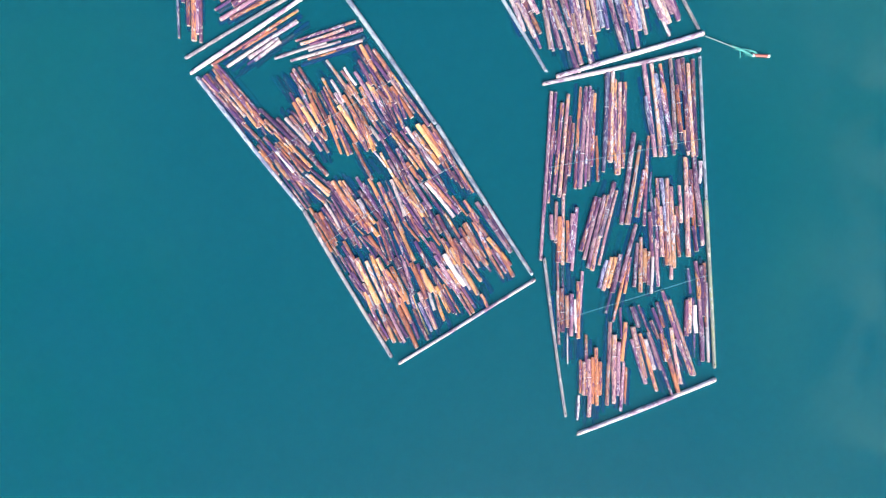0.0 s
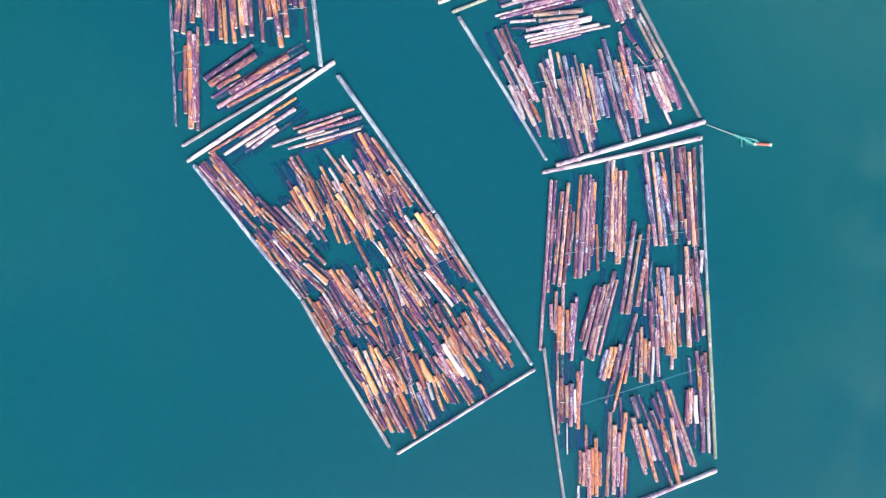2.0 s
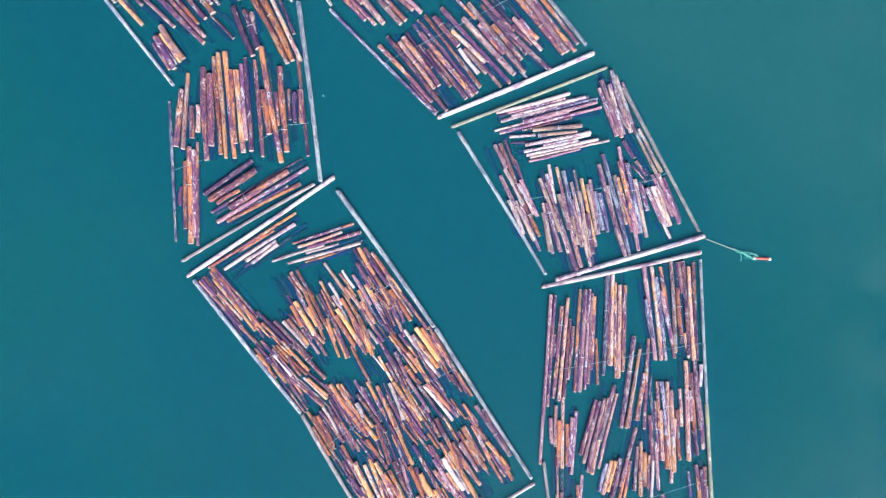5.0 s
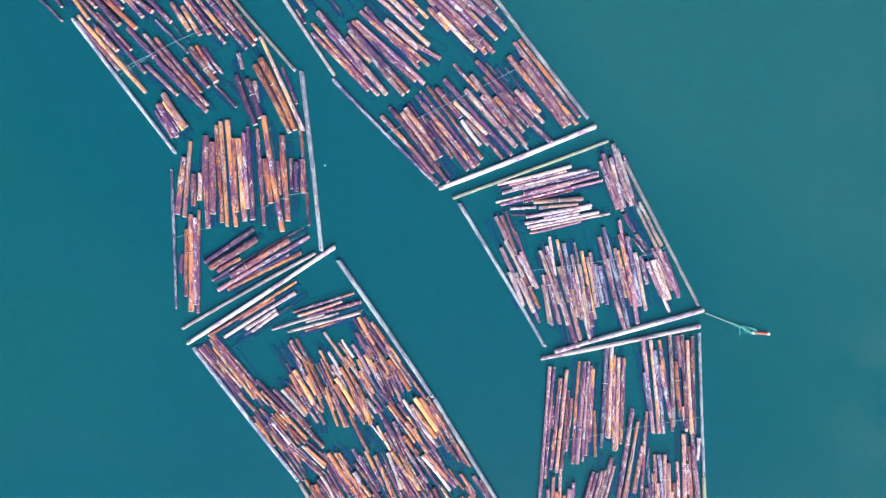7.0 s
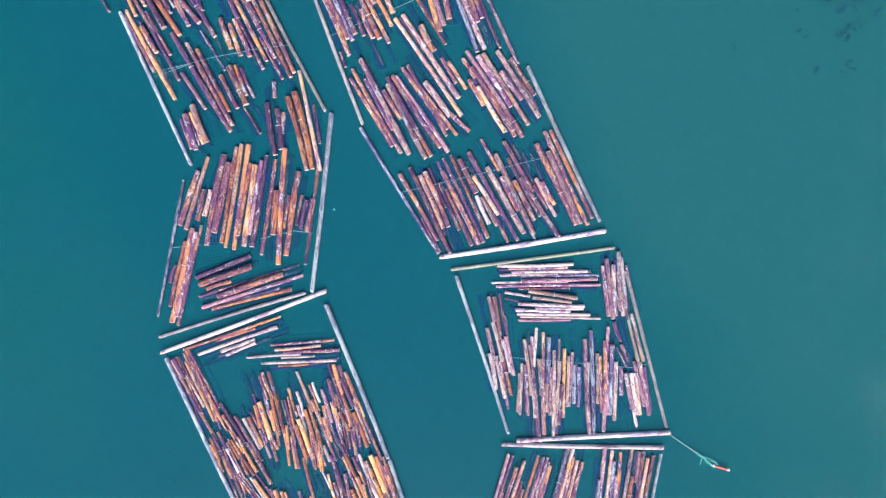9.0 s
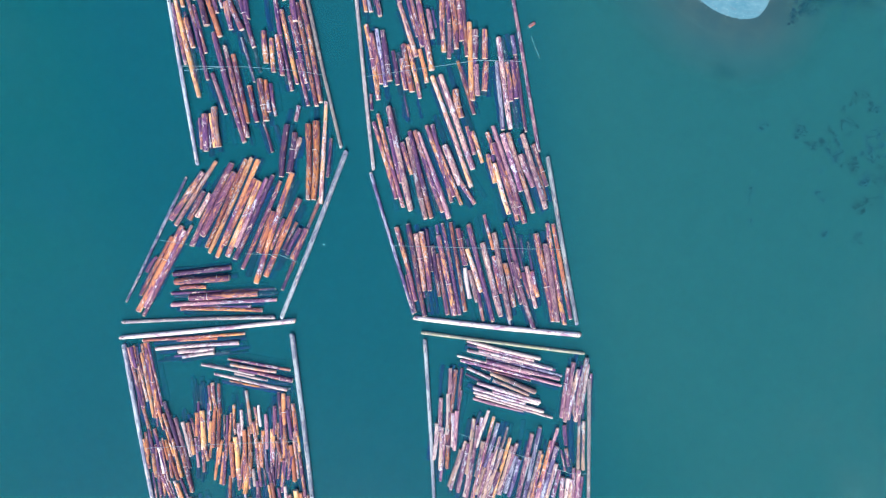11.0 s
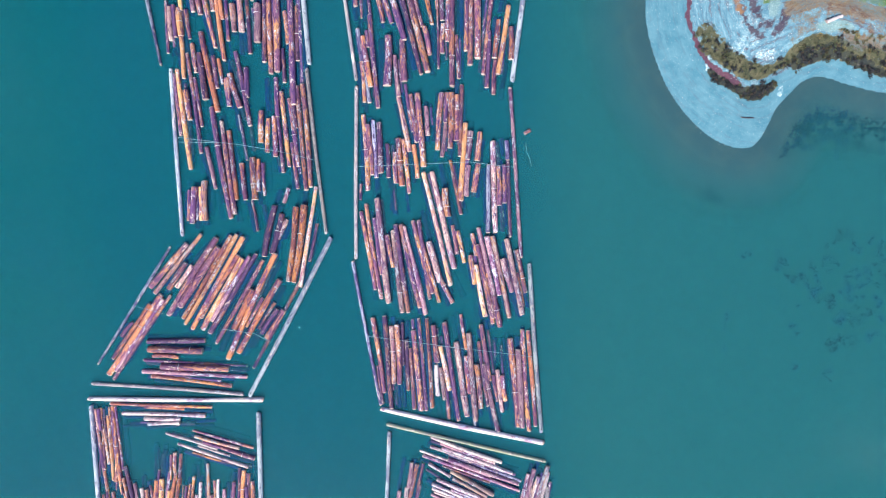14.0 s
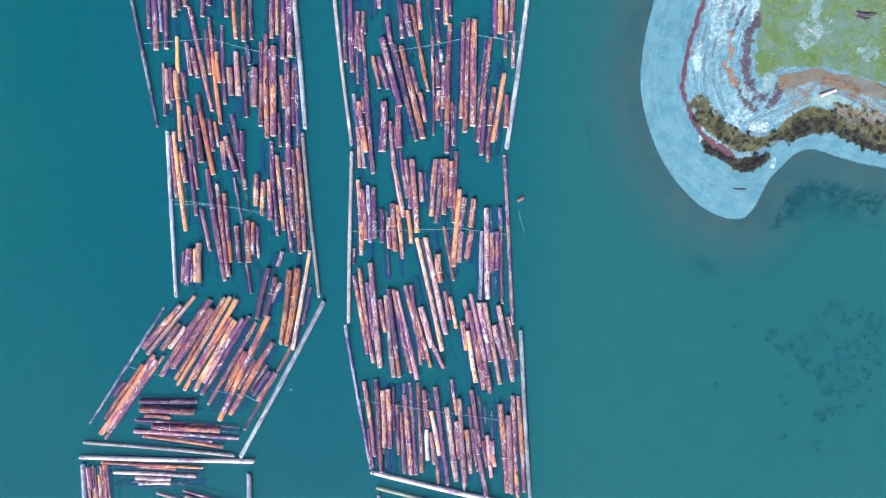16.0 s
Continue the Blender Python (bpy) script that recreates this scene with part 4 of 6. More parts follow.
log_bundle("cross bundle of bleached and tan logs",
    (9.28, 35.80, -176.7, 2.99, 0.39, "c"),
    (13.29, 36.75, -174.5, 5.75, 0.52, "v"),
    (13.38, 36.10, -173.2, 4.55, 0.45, "v"),
    (13.42, 35.50, -168.6, 7.73, 0.45, "c"),
    (14.41, 35.30, -167.3, 5.63, 0.32, "c"),
    (12.62, 34.61, -168.4, 6.42, 0.39, "c"),
    (13.93, 34.48, -167.5, 8.51, 0.39, "c"),
    (14.75, 34.31, -167.8, 9.36, 0.32, "c"),
    (13.04, 33.59, -166.6, 6.09, 0.32, "p"),
    (9.32, 35.07, -172.8, 2.44, 0.32, "s"))
log_bundle("bundle of pinkish logs beside the boom stick",
    (19.15, 38.55, -68.9, 5.95, 0.52, "p"),
    (19.54, 38.88, -70.0, 7.05, 0.52, "p"),
    (20.12, 38.85, -73.3, 6.03, 0.52, "v"),
    (20.32, 40.68, -72.4, 5.58, 0.52, "v"),
    (20.95, 39.99, -71.3, 5.92, 0.45, "c"),
    (20.37, 38.51, -58.0, 4.15, 0.52, "v"),
    (20.88, 38.63, -69.3, 5.28, 0.52, "p"),
    (22.08, 39.25, -63.9, 6.04, 0.39, "d"),
    (21.57, 34.24, -59.0, 2.41, 0.52, "d"),
    (23.48, 34.02, -62.5, 7.10, 0.39, "v"),
    (24.05, 34.16, -61.9, 5.76, 0.45, "v"),
    (23.01, 32.06, -54.7, 2.12, 0.45, "d"),
    (22.80, 31.50, -49.3, 2.59, 0.32, "d"))
log_bundle("slanting bundle of pink-grey bark logs",
    (6.78, 33.42, -64.0, 3.02, 0.52, "p"),
    (7.65, 32.61, -69.0, 4.96, 0.52, "m"),
    (7.89, 33.85, -67.5, 3.32, 0.39, "d"),
    (7.64, 29.41, -64.4, 4.03, 0.52, "p"),
    (8.36, 29.92, -62.2, 4.74, 0.52, "c"),
    (9.85, 27.24, -63.6, 6.74, 0.58, "m"),
    (9.32, 30.55, -68.9, 5.43, 0.45, "d"),
    (10.11, 28.65, -64.5, 4.70, 0.52, "p"),
    (8.62, 26.44, -67.0, 4.33, 0.58, "c"),
    (9.63, 26.00, -63.1, 5.07, 0.52, "v"),
    (10.28, 25.14, -66.6, 5.67, 0.39, "p"),
    (9.79, 28.57, -62.5, 4.06, 0.52, "c"))
log_bundle("crowded bundle of pale pinkish logs",
    (12.10, 24.73, -79.8, 4.61, 0.45, "v"),
    (12.29, 25.18, -78.4, 6.05, 0.45, "v"),
    (12.94, 25.27, -73.3, 5.92, 0.52, "p"),
    (12.43, 27.85, -69.7, 6.62, 0.45, "v"),
    (13.15, 27.51, -75.1, 8.21, 0.45, "p"),
    (12.75, 30.29, -80.6, 4.60, 0.45, "c"),
    (14.00, 25.08, -70.3, 11.44, 0.45, "p"),
    (14.87, 22.28, -75.8, 5.40, 0.39, "d"),
    (14.10, 27.07, -73.0, 4.28, 0.52, "v"),
    (14.69, 26.43, -75.6, 11.96, 0.45, "m"),
    (14.16, 23.87, -70.8, 3.30, 0.45, "c"))
log_bundle("crowded bundle of tan and yellow logs",
    (14.55, 29.13, -79.3, 5.46, 0.52, "g"),
    (15.20, 25.98, -78.5, 5.59, 0.52, "v"),
    (16.16, 25.36, -76.8, 10.52, 0.45, "v"),
    (16.45, 26.11, -79.3, 6.58, 0.45, "v"),
    (16.95, 27.00, -77.4, 8.08, 0.45, "y"),
    (17.14, 24.51, -79.7, 4.74, 0.58, "p"),
    (17.63, 27.64, -79.4, 6.38, 0.45, "p"),
    (17.34, 27.33, -77.7, 5.91, 0.45, "v"),
    (15.55, 30.28, -78.8, 3.28, 0.32, "v"),
    (15.63, 25.74, -77.8, 5.59, 0.45, "p"),
    (16.76, 23.98, -77.4, 4.28, 0.45, "v"),
    (15.45, 22.83, -74.9, 4.61, 0.39, "p"))
log_bundle("narrow bundle of grey-mauve logs",
    (18.15, 27.19, -78.9, 4.60, 0.58, "g"),
    (18.73, 26.99, -78.9, 4.60, 0.52, "g"),
    (19.68, 27.24, -73.4, 11.12, 0.58, "p"),
    (20.14, 27.89, -74.9, 12.03, 0.52, "g"),
    (19.51, 27.85, -78.1, 4.60, 0.52, "c"))
log_bundle("bundle of tan logs with long thin logs",
    (20.61, 28.45, -75.8, 5.91, 0.45, "v"),
    (21.11, 27.89, -75.3, 6.57, 0.45, "m"),
    (21.11, 30.15, -75.1, 5.71, 0.45, "o"),
    (21.59, 28.57, -79.2, 12.30, 0.45, "p"),
    (22.15, 28.64, -78.3, 8.22, 0.58, "g"),
    (22.96, 27.49, -77.5, 6.90, 0.52, "v"),
    (23.33, 28.76, -74.1, 3.29, 0.52, "p"),
    (21.99, 27.59, -76.4, 6.24, 0.45, "p"))
log_bundle("short bundle of pink-white logs",
    (24.53, 27.86, -65.1, 4.36, 0.58, "p"),
    (25.18, 27.68, -68.1, 4.99, 0.52, "c"),
    (25.51, 28.94, -62.4, 5.42, 0.45, "p"),
    (25.73, 25.38, -65.6, 3.15, 0.39, "c"),
    (26.14, 28.58, -66.9, 6.34, 0.52, "p"),
    (26.54, 28.58, -67.7, 5.19, 0.45, "d"),
    (25.59, 27.78, -70.3, 4.96, 0.52, "v"))
log_bundle("slanting bundle of thick red-brown logs",
    (-24.60, 31.02, -144.1, 6.80, 0.58, "d"),
    (-24.07, 30.14, -146.8, 6.44, 0.77, "r"),
    (-24.61, 28.83, -149.4, 3.02, 0.52, "n"))
log_bundle("slanting bundle of pinkish brown logs",
    (-21.06, 29.66, -148.4, 8.00, 0.77, "r"),
    (-21.33, 30.08, -149.0, 12.18, 0.39, "d"),
    (-20.64, 29.04, -148.7, 12.31, 0.52, "p"),
    (-20.50, 28.13, -152.4, 9.53, 0.52, "n"))
log_bundle("upright bundle of orange logs beside the boom stick",
    (-29.54, 29.00, -90.0, 7.83, 0.52, "o"),
    (-28.99, 28.94, -89.5, 11.23, 0.65, "o"),
    (-28.50, 29.17, -89.2, 10.12, 0.52, "p"),
    (-28.14, 29.11, -90.2, 11.95, 0.45, "r"),
    (-30.13, 28.89, -94.7, 2.16, 0.45, "r"))
log_bundle("short bundle of brown bark and tan logs",
    (-29.45, 38.61, -93.8, 8.81, 0.52, "k"),
    (-30.26, 37.85, -95.7, 6.68, 0.71, "m"),
    (-28.76, 37.38, -90.5, 3.71, 0.65, "r"),
    (-28.08, 37.78, -91.9, 3.19, 0.58, "l"))
log_bundle("long bundle of brown, orange and grey logs",
    (-27.27, 38.31, -87.8, 10.74, 0.71, "m"),
    (-26.52, 38.75, -89.5, 8.33, 0.84, "r"),
    (-25.81, 39.24, -86.2, 11.27, 0.52, "n"),
    (-25.26, 39.25, -86.1, 12.18, 0.52, "y"),
    (-24.41, 39.35, -84.4, 12.41, 0.58, "o"),
    (-23.98, 39.14, -86.0, 8.54, 0.52, "o"),
    (-23.23, 38.62, -84.4, 9.60, 0.65, "y"),
    (-22.78, 39.67, -85.7, 8.80, 0.52, "p"),
    (-22.20, 39.35, -86.4, 10.75, 0.58, "d"))
log_bundle("bundle of thick orange logs",
    (-21.05, 38.94, -85.5, 11.22, 0.52, "r"),
    (-20.20, 38.50, -80.7, 5.13, 0.77, "o"),
    (-19.59, 39.35, -80.3, 13.57, 0.65, "o"),
    (-18.93, 38.91, -84.7, 3.92, 0.39, "r"))
log_bundle("bundle of short red-brown logs with white bands",
    (-18.22, 38.85, -86.0, 9.91, 0.71, "o"),
    (-17.54, 39.41, -87.4, 3.58, 0.45, "d"),
    (-16.91, 39.03, -88.3, 3.45, 0.52, "d"),
    (-16.17, 39.14, -85.6, 3.91, 0.71, "r"),
    (-16.01, 39.33, -84.1, 11.89, 0.45, "d"))
log_bundle("small bundle of dark patchy bark logs",
    (-22.83, 47.76, -67.5, 6.10, 0.71, "d"),
    (-21.88, 48.02, -69.3, 4.79, 0.71, "d"),
    (-21.68, 48.77, -79.5, 2.55, 0.58, "l"),
    (-23.49, 52.27, -71.4, 1.86, 0.52, "p"))
log_bundle("bundle of thick patchy red-brown logs",
    (-19.75, 47.98, -61.8, 8.81, 0.71, "n"),
    (-19.10, 48.49, -63.6, 9.18, 0.77, "n"),
    (-18.71, 49.73, -64.5, 11.89, 0.52, "k"),
    (-17.82, 49.55, -67.5, 4.55, 0.39, "d"))
log_bundle("bundle of long yellow and mixed bark logs",
    (-39.92, 53.87, -48.8, 7.28, 0.45, "d"),
    (-38.31, 52.90, -48.3, 11.80, 0.58, "y"),
    (-38.78, 54.55, -46.4, 3.53, 0.65, "m"),
    (-38.33, 55.11, -47.6, 11.75, 0.45, "d"),
    (-38.03, 55.49, -46.5, 5.79, 0.45, "d"))
log_bundle("bundle of thick orange-brown logs",
    (-41.25, 59.46, -48.4, 3.44, 0.52, "m"),
    (-39.24, 58.26, -47.5, 5.51, 0.71, "d"),
    (-38.91, 59.10, -43.8, 9.51, 0.65, "o"),
    (-38.37, 59.48, -47.1, 3.85, 0.52, "d"),
    (-37.89, 59.94, -44.9, 3.00, 0.45, "o"))
log_bundle("long bundle of red-brown and orange logs",
    (-31.89, 51.14, -45.8, 13.23, 0.65, "d"),
    (-30.92, 51.14, -47.4, 10.98, 0.58, "m"),
    (-30.62, 51.68, -49.9, 8.15, 0.58, "o"),
    (-32.51, 50.02, -43.7, 5.04, 0.52, "p"),
    (-29.83, 48.08, -43.7, 2.02, 0.39, "s"))
log_bundle("pair of logs with one curved yellow log",
    (-35.80, 58.39, -51.6, 3.30, 0.65, "d"),
    (-35.22, 59.00, -38.5, 4.18, 0.65, "o"),
    (-34.62, 59.70, -44.2, 8.84, 0.58, "d"),
    (-34.67, 60.52, -52.8, 3.49, 0.65, "d"))
log_bundle("short bundle of orange and dark logs",
    (-31.43, 55.03, -45.7, 5.34, 0.39, "g"),
    (-28.49, 50.84, -48.8, 4.32, 0.58, "o"),
    (-27.74, 51.78, -53.4, 4.95, 0.77, "m"),
    (-27.48, 52.44, -55.0, 3.76, 0.52, "o"),
    (-26.74, 52.36, -52.0, 3.83, 0.45, "d"),
    (-25.22, 48.30, -44.7, 3.69, 0.39, "d"))
log_bundle("bundle of short patchy bark logs",
    (-30.40, 57.24, -58.0, 3.76, 0.65, "m"),
    (-29.20, 56.85, -56.9, 3.96, 0.58, "m"),
    (-28.45, 57.21, -54.2, 4.75, 0.58, "o"),
    (-30.84, 61.09, -52.5, 4.61, 0.58, "d"),
    (-27.34, 56.78, -49.7, 6.49, 0.45, "d"))
log_bundle("bundle of long red-brown bark logs",
    (-27.89, 58.61, -49.4, 8.81, 0.52, "m"),
    (-26.91, 58.82, -47.9, 8.04, 0.58, "d"),
    (-25.78, 58.81, -50.3, 12.24, 0.58, "r"),
    (-25.44, 59.37, -50.9, 12.09, 0.58, "m"),
    (-24.62, 55.72, -48.0, 5.45, 0.45, "d"),
    (-28.50, 61.13, -48.4, 4.64, 0.52, "d"))
log_bundle("short bundle of brown and orange logs",
    (-31.78, 45.28, -59.4, 4.31, 0.71, "d"),
    (-31.20, 45.89, -55.0, 3.97, 0.52, "y"),
    (-30.96, 46.47, -55.0, 4.63, 0.71, "k"),
    (-32.27, 44.94, -58.2, 3.64, 0.45, "d"))
log_bundle("row of dark purple bark logs",
    (-53.56, 68.35, -54.0, 7.20, 0.52, "d"),
    (-52.24, 67.71, -52.8, 9.76, 0.65, "d"),
    (-51.79, 68.16, -51.7, 5.64, 0.39, "g"),
    (-51.04, 68.24, -53.0, 8.97, 0.58, "d"),
    (-51.20, 70.01, -50.1, 4.60, 0.65, "m"),
    (-51.13, 70.95, -51.7, 4.46, 0.52, "d"),
    (-50.60, 71.56, -53.2, 4.06, 0.58, "r"))
log_bundle("bundle with very long brown logs",
    (-44.42, 66.01, -42.5, 12.42, 0.58, "m"),
    (-48.75, 72.54, -54.4, 5.89, 0.52, "d"),
    (-48.35, 73.23, -54.1, 3.93, 0.52, "d"),
    (-42.27, 65.80, -48.6, 12.41, 0.52, "o"),
    (-41.91, 66.95, -52.5, 9.19, 0.45, "d"),
    (-43.83, 66.71, -49.5, 4.08, 0.58, "r"),
    (-42.25, 66.35, -49.8, 3.62, 0.52, "o"),
    (-44.73, 65.24, -44.3, 3.54, 0.65, "r"),
    (-45.60, 65.22, -47.2, 3.84, 0.58, "p"),
    (-46.90, 64.83, -52.4, 4.27, 0.45, "y"))
log_bundle("bundle of golden and mixed bark logs",
    (-46.39, 73.81, -53.6, 5.24, 0.58, "m"),
    (-44.67, 73.06, -50.8, 7.15, 0.58, "o"),
    (-44.11, 74.05, -52.8, 8.78, 0.65, "m"),
    (-42.93, 73.85, -52.1, 6.55, 0.52, "d"))
log_bundle("small bundle of short mottled logs",
    (-40.10, 65.86, -50.3, 3.23, 0.71, "k"),
    (-39.96, 67.04, -52.0, 5.12, 0.65, "k"),
    (-38.37, 66.31, -51.3, 7.10, 0.52, "d"),
    (-37.44, 66.93, -54.1, 4.53, 0.84, "p"),
    (-40.21, 69.63, -50.3, 2.43, 0.52, "g"))
log_bundle("bundle of long dark bark logs with orange scars",
    (-37.01, 67.64, -55.0, 9.78, 0.52, "d"),
    (-36.32, 67.80, -54.3, 12.02, 0.58, "r"),
    (-35.32, 67.82, -55.3, 10.51, 0.77, "m"),
    (-41.22, 75.94, -55.9, 7.73, 0.58, "d"),
    (-41.09, 76.67, -54.9, 7.99, 0.45, "o"))
log_bundle("bundle of dark bark logs beside the boom stick",
    (-39.69, 75.93, -54.9, 10.80, 0.58, "d"),
    (-38.75, 75.96, -54.9, 9.23, 0.84, "d"),
    (-38.02, 76.24, -53.6, 8.32, 0.45, "d"),
    (-32.42, 66.61, -53.2, 12.82, 0.71, "d"),
    (-33.05, 68.59, -54.3, 6.50, 0.52, "m"),
    (-34.42, 68.42, -49.1, 3.89, 0.58, "r"),
    (-32.17, 64.58, -52.1, 3.95, 0.45, "d"))
log_bundle("bundle of pale and orange stripped logs",
    (-45.85, 61.15, -50.4, 4.02, 0.58, "l"),
    (-44.98, 61.97, -51.6, 3.29, 0.71, "y"),
    (-44.13, 62.25, -47.4, 3.44, 0.52, "d"),
    (-45.54, 61.69, -51.0, 3.75, 0.52, "d"),
    (-42.41, 58.76, -51.2, 4.94, 0.52, "y"),
    (-45.89, 60.64, -53.2, 6.11, 0.39, "d"))
log_bundle("bundle of dark bark logs at the boom stick",
    (-33.63, 79.61, -52.4, 10.49, 0.45, "d"),
    (-32.86, 79.83, -53.0, 12.32, 0.65, "d"),
    (-31.55, 79.28, -57.5, 4.26, 0.52, "m"),
    (-30.69, 78.45, -41.1, 2.77, 0.58, "l"),
    (-31.35, 80.43, -52.0, 2.62, 0.52, "d"),
    (-28.94, 77.11, -49.9, 7.57, 0.45, "d"),
    (-29.27, 76.16, -54.1, 4.79, 0.39, "d"))
log_bundle("bundle of pinkish bark logs",
    (-31.93, 84.22, -50.7, 3.61, 0.52, "p"),
    (-32.36, 83.92, -51.8, 4.91, 0.52, "s"),
    (-28.43, 81.37, -46.5, 3.18, 0.58, "d"),
    (-28.92, 84.23, -50.0, 7.10, 0.58, "d"),
    (-27.28, 83.62, -45.6, 3.72, 0.71, "p"),
    (-27.85, 86.42, -49.7, 7.36, 0.58, "o"),
    (-24.29, 81.72, -43.6, 10.16, 0.52, "n"))
log_bundle("long slanting bundle of thick purple-brown logs",
    (-25.44, 77.46, -39.6, 8.29, 0.77, "d"),
    (-26.85, 76.50, -43.9, 3.81, 0.52, "m"),
    (-26.14, 76.97, -38.4, 3.97, 0.58, "d"),
    (-22.70, 76.49, -41.5, 11.47, 0.58, "d"),
    (-22.09, 77.00, -41.7, 11.06, 0.77, "m"),
    (-22.68, 78.40, -40.4, 3.18, 0.52, "m"),
    (-20.07, 76.31, -43.7, 3.42, 0.58, "m"))
log_bundle("bundle of short mottled logs",
    (-25.59, 86.70, -48.8, 8.23, 0.45, "d"),
    (-26.34, 88.10, -51.7, 3.74, 0.65, "d"),
    (-25.28, 88.20, -51.7, 6.10, 0.65, "m"),
    (-24.68, 88.43, -52.8, 3.80, 0.52, "d"),
    (-22.53, 81.84, -53.1, 4.59, 0.39, "d"),
    (-21.02, 80.62, -50.4, 3.49, 0.58, "p"),
    (-21.79, 82.45, -52.2, 1.44, 0.52, "g"),
    (-19.51, 79.68, -57.0, 5.06, 0.58, "d"),
    (-18.74, 77.57, -55.9, 3.48, 0.58, "m"),
    (-19.23, 77.34, -54.3, 7.23, 0.32, "d"))
log_bundle("bundle of long thick red-brown logs",
    (-18.87, 79.80, -56.5, 15.05, 0.65, "r"),
    (-16.11, 76.81, -52.6, 5.13, 0.45, "d"),
    (-18.78, 82.47, -56.1, 11.16, 0.52, "m"),
    (-18.00, 82.34, -56.7, 13.33, 0.65, "d"),
    (-17.54, 82.99, -56.0, 12.41, 0.77, "r"),
    (-16.97, 83.56, -59.8, 2.96, 0.52, "s"),
    (-15.36, 82.08, -61.6, 12.17, 0.52, "r"),
    (-13.00, 78.52, -58.2, 6.59, 0.52, "d"))
log_bundle("bundle of pale-ended logs by the boom stick",
    (-20.02, 90.95, -54.7, 7.66, 0.52, "d"),
    (-19.89, 91.73, -55.2, 7.85, 0.65, "y"),
    (-18.20, 90.43, -54.7, 9.30, 0.52, "m"),
    (-18.84, 92.59, -55.7, 7.66, 0.65, "m"),
    (-15.31, 87.94, -56.5, 4.26, 0.45, "d"),
    (-15.14, 85.25, -62.9, 2.32, 0.45, "s"))
log_bundle("leaning bundle of bright orange logs",
    (-12.81, 81.39, -64.5, 8.13, 0.58, "y"),
    (-13.51, 81.06, -61.4, 4.50, 0.65, "o"),
    (-11.83, 81.60, -55.7, 3.81, 0.65, "r"),
    (-11.26, 77.26, -59.3, 4.09, 0.52, "r"))
log_bundle("narrow bundle with a white weathered log",
    (-24.55, 69.80, -46.6, 8.77, 0.58, "g"),
    (-24.50, 70.40, -46.6, 5.98, 0.65, "o"),
    (-23.82, 70.87, -50.7, 10.94, 0.58, "d"),
    (-23.51, 68.20, -50.9, 4.75, 0.52, "m"),
    (-25.93, 72.61, -51.0, 1.98, 0.52, "d"))
log_bundle("pair of short thick logs",
    (-22.52, 71.84, -56.8, 5.86, 0.90, "d"),
    (-20.69, 70.96, -49.3, 4.82, 0.52, "p"),
    (-21.10, 72.84, -51.8, 4.94, 0.77, "m"))
log_bundle("bundle with a curved pale log",
    (-16.85, 66.82, -43.2, 6.53, 0.65, "k"),
    (-16.30, 68.05, -48.8, 5.70, 0.58, "d"),
    (-14.88, 67.35, -51.3, 8.59, 0.71, "m"),
    (-14.90, 68.64, -50.4, 3.44, 0.58, "p"),
    (-17.46, 68.72, -46.8, 5.65, 0.39, "d"),
    (-14.74, 69.44, -49.7, 2.98, 0.32, "s"))
log_bundle("bundle of thick reddish logs",
    (-13.63, 69.41, -59.9, 6.68, 0.65, "m"),
    (-13.87, 71.18, -59.1, 3.50, 0.58, "d"),
    (-12.02, 67.93, -61.4, 3.98, 0.52, "p"),
    (-12.61, 70.25, -57.7, 6.47, 0.71, "r"),
    (-12.23, 70.92, -56.2, 5.41, 0.65, "r"),
    (-11.62, 70.91, -57.0, 8.38, 0.52, "r"),
    (-10.38, 67.27, -59.3, 1.65, 0.39, "s"))
log_bundle("bundle with a bright tan log",
    (-8.73, 67.10, -58.9, 9.13, 0.65, "y"),
    (-9.24, 69.08, -63.8, 3.34, 0.71, "p"),
    (-8.25, 69.58, -60.3, 3.38, 0.65, "r"),
    (-6.44, 66.38, -66.1, 3.37, 0.71, "r"),
    (-7.07, 65.56, -58.9, 3.64, 0.58, "p"))
log_bundle("upright bundle of mottled logs",
    (-4.12, 66.71, -53.7, 10.71, 0.65, "l"),
    (-3.89, 65.18, -56.6, 7.94, 0.52, "g"),
    (-3.72, 67.12, -54.7, 4.56, 0.58, "m"),
    (-3.32, 67.69, -54.7, 4.49, 0.58, "d"),
    (-5.27, 71.08, -53.0, 2.24, 0.52, "g"),
    (-1.89, 66.59, -53.9, 8.99, 0.45, "d"))
log_bundle("bundle of purple bark and blue-grey logs",
    (-18.67, 61.61, -52.3, 8.85, 0.58, "m"),
    (-18.46, 62.17, -50.4, 5.95, 0.58, "r"),
    (-18.04, 62.55, -52.6, 6.73, 0.52, "g"),
    (-17.60, 63.02, -52.9, 5.94, 0.65, "d"),
    (-16.59, 57.51, -58.9, 1.86, 0.39, "d"))
log_bundle("small bundle of orange and brown logs",
    (-16.00, 62.29, -52.9, 3.96, 0.52, "d"),
    (-14.82, 62.11, -52.7, 3.63, 0.58, "m"),
    (-14.74, 62.97, -51.5, 5.62, 0.71, "o"),
    (-13.89, 62.97, -50.0, 6.36, 0.52, "m"),
    (-13.31, 64.03, -50.0, 3.97, 0.52, "o"),
    (-12.93, 59.20, -52.5, 3.31, 0.39, "s"))
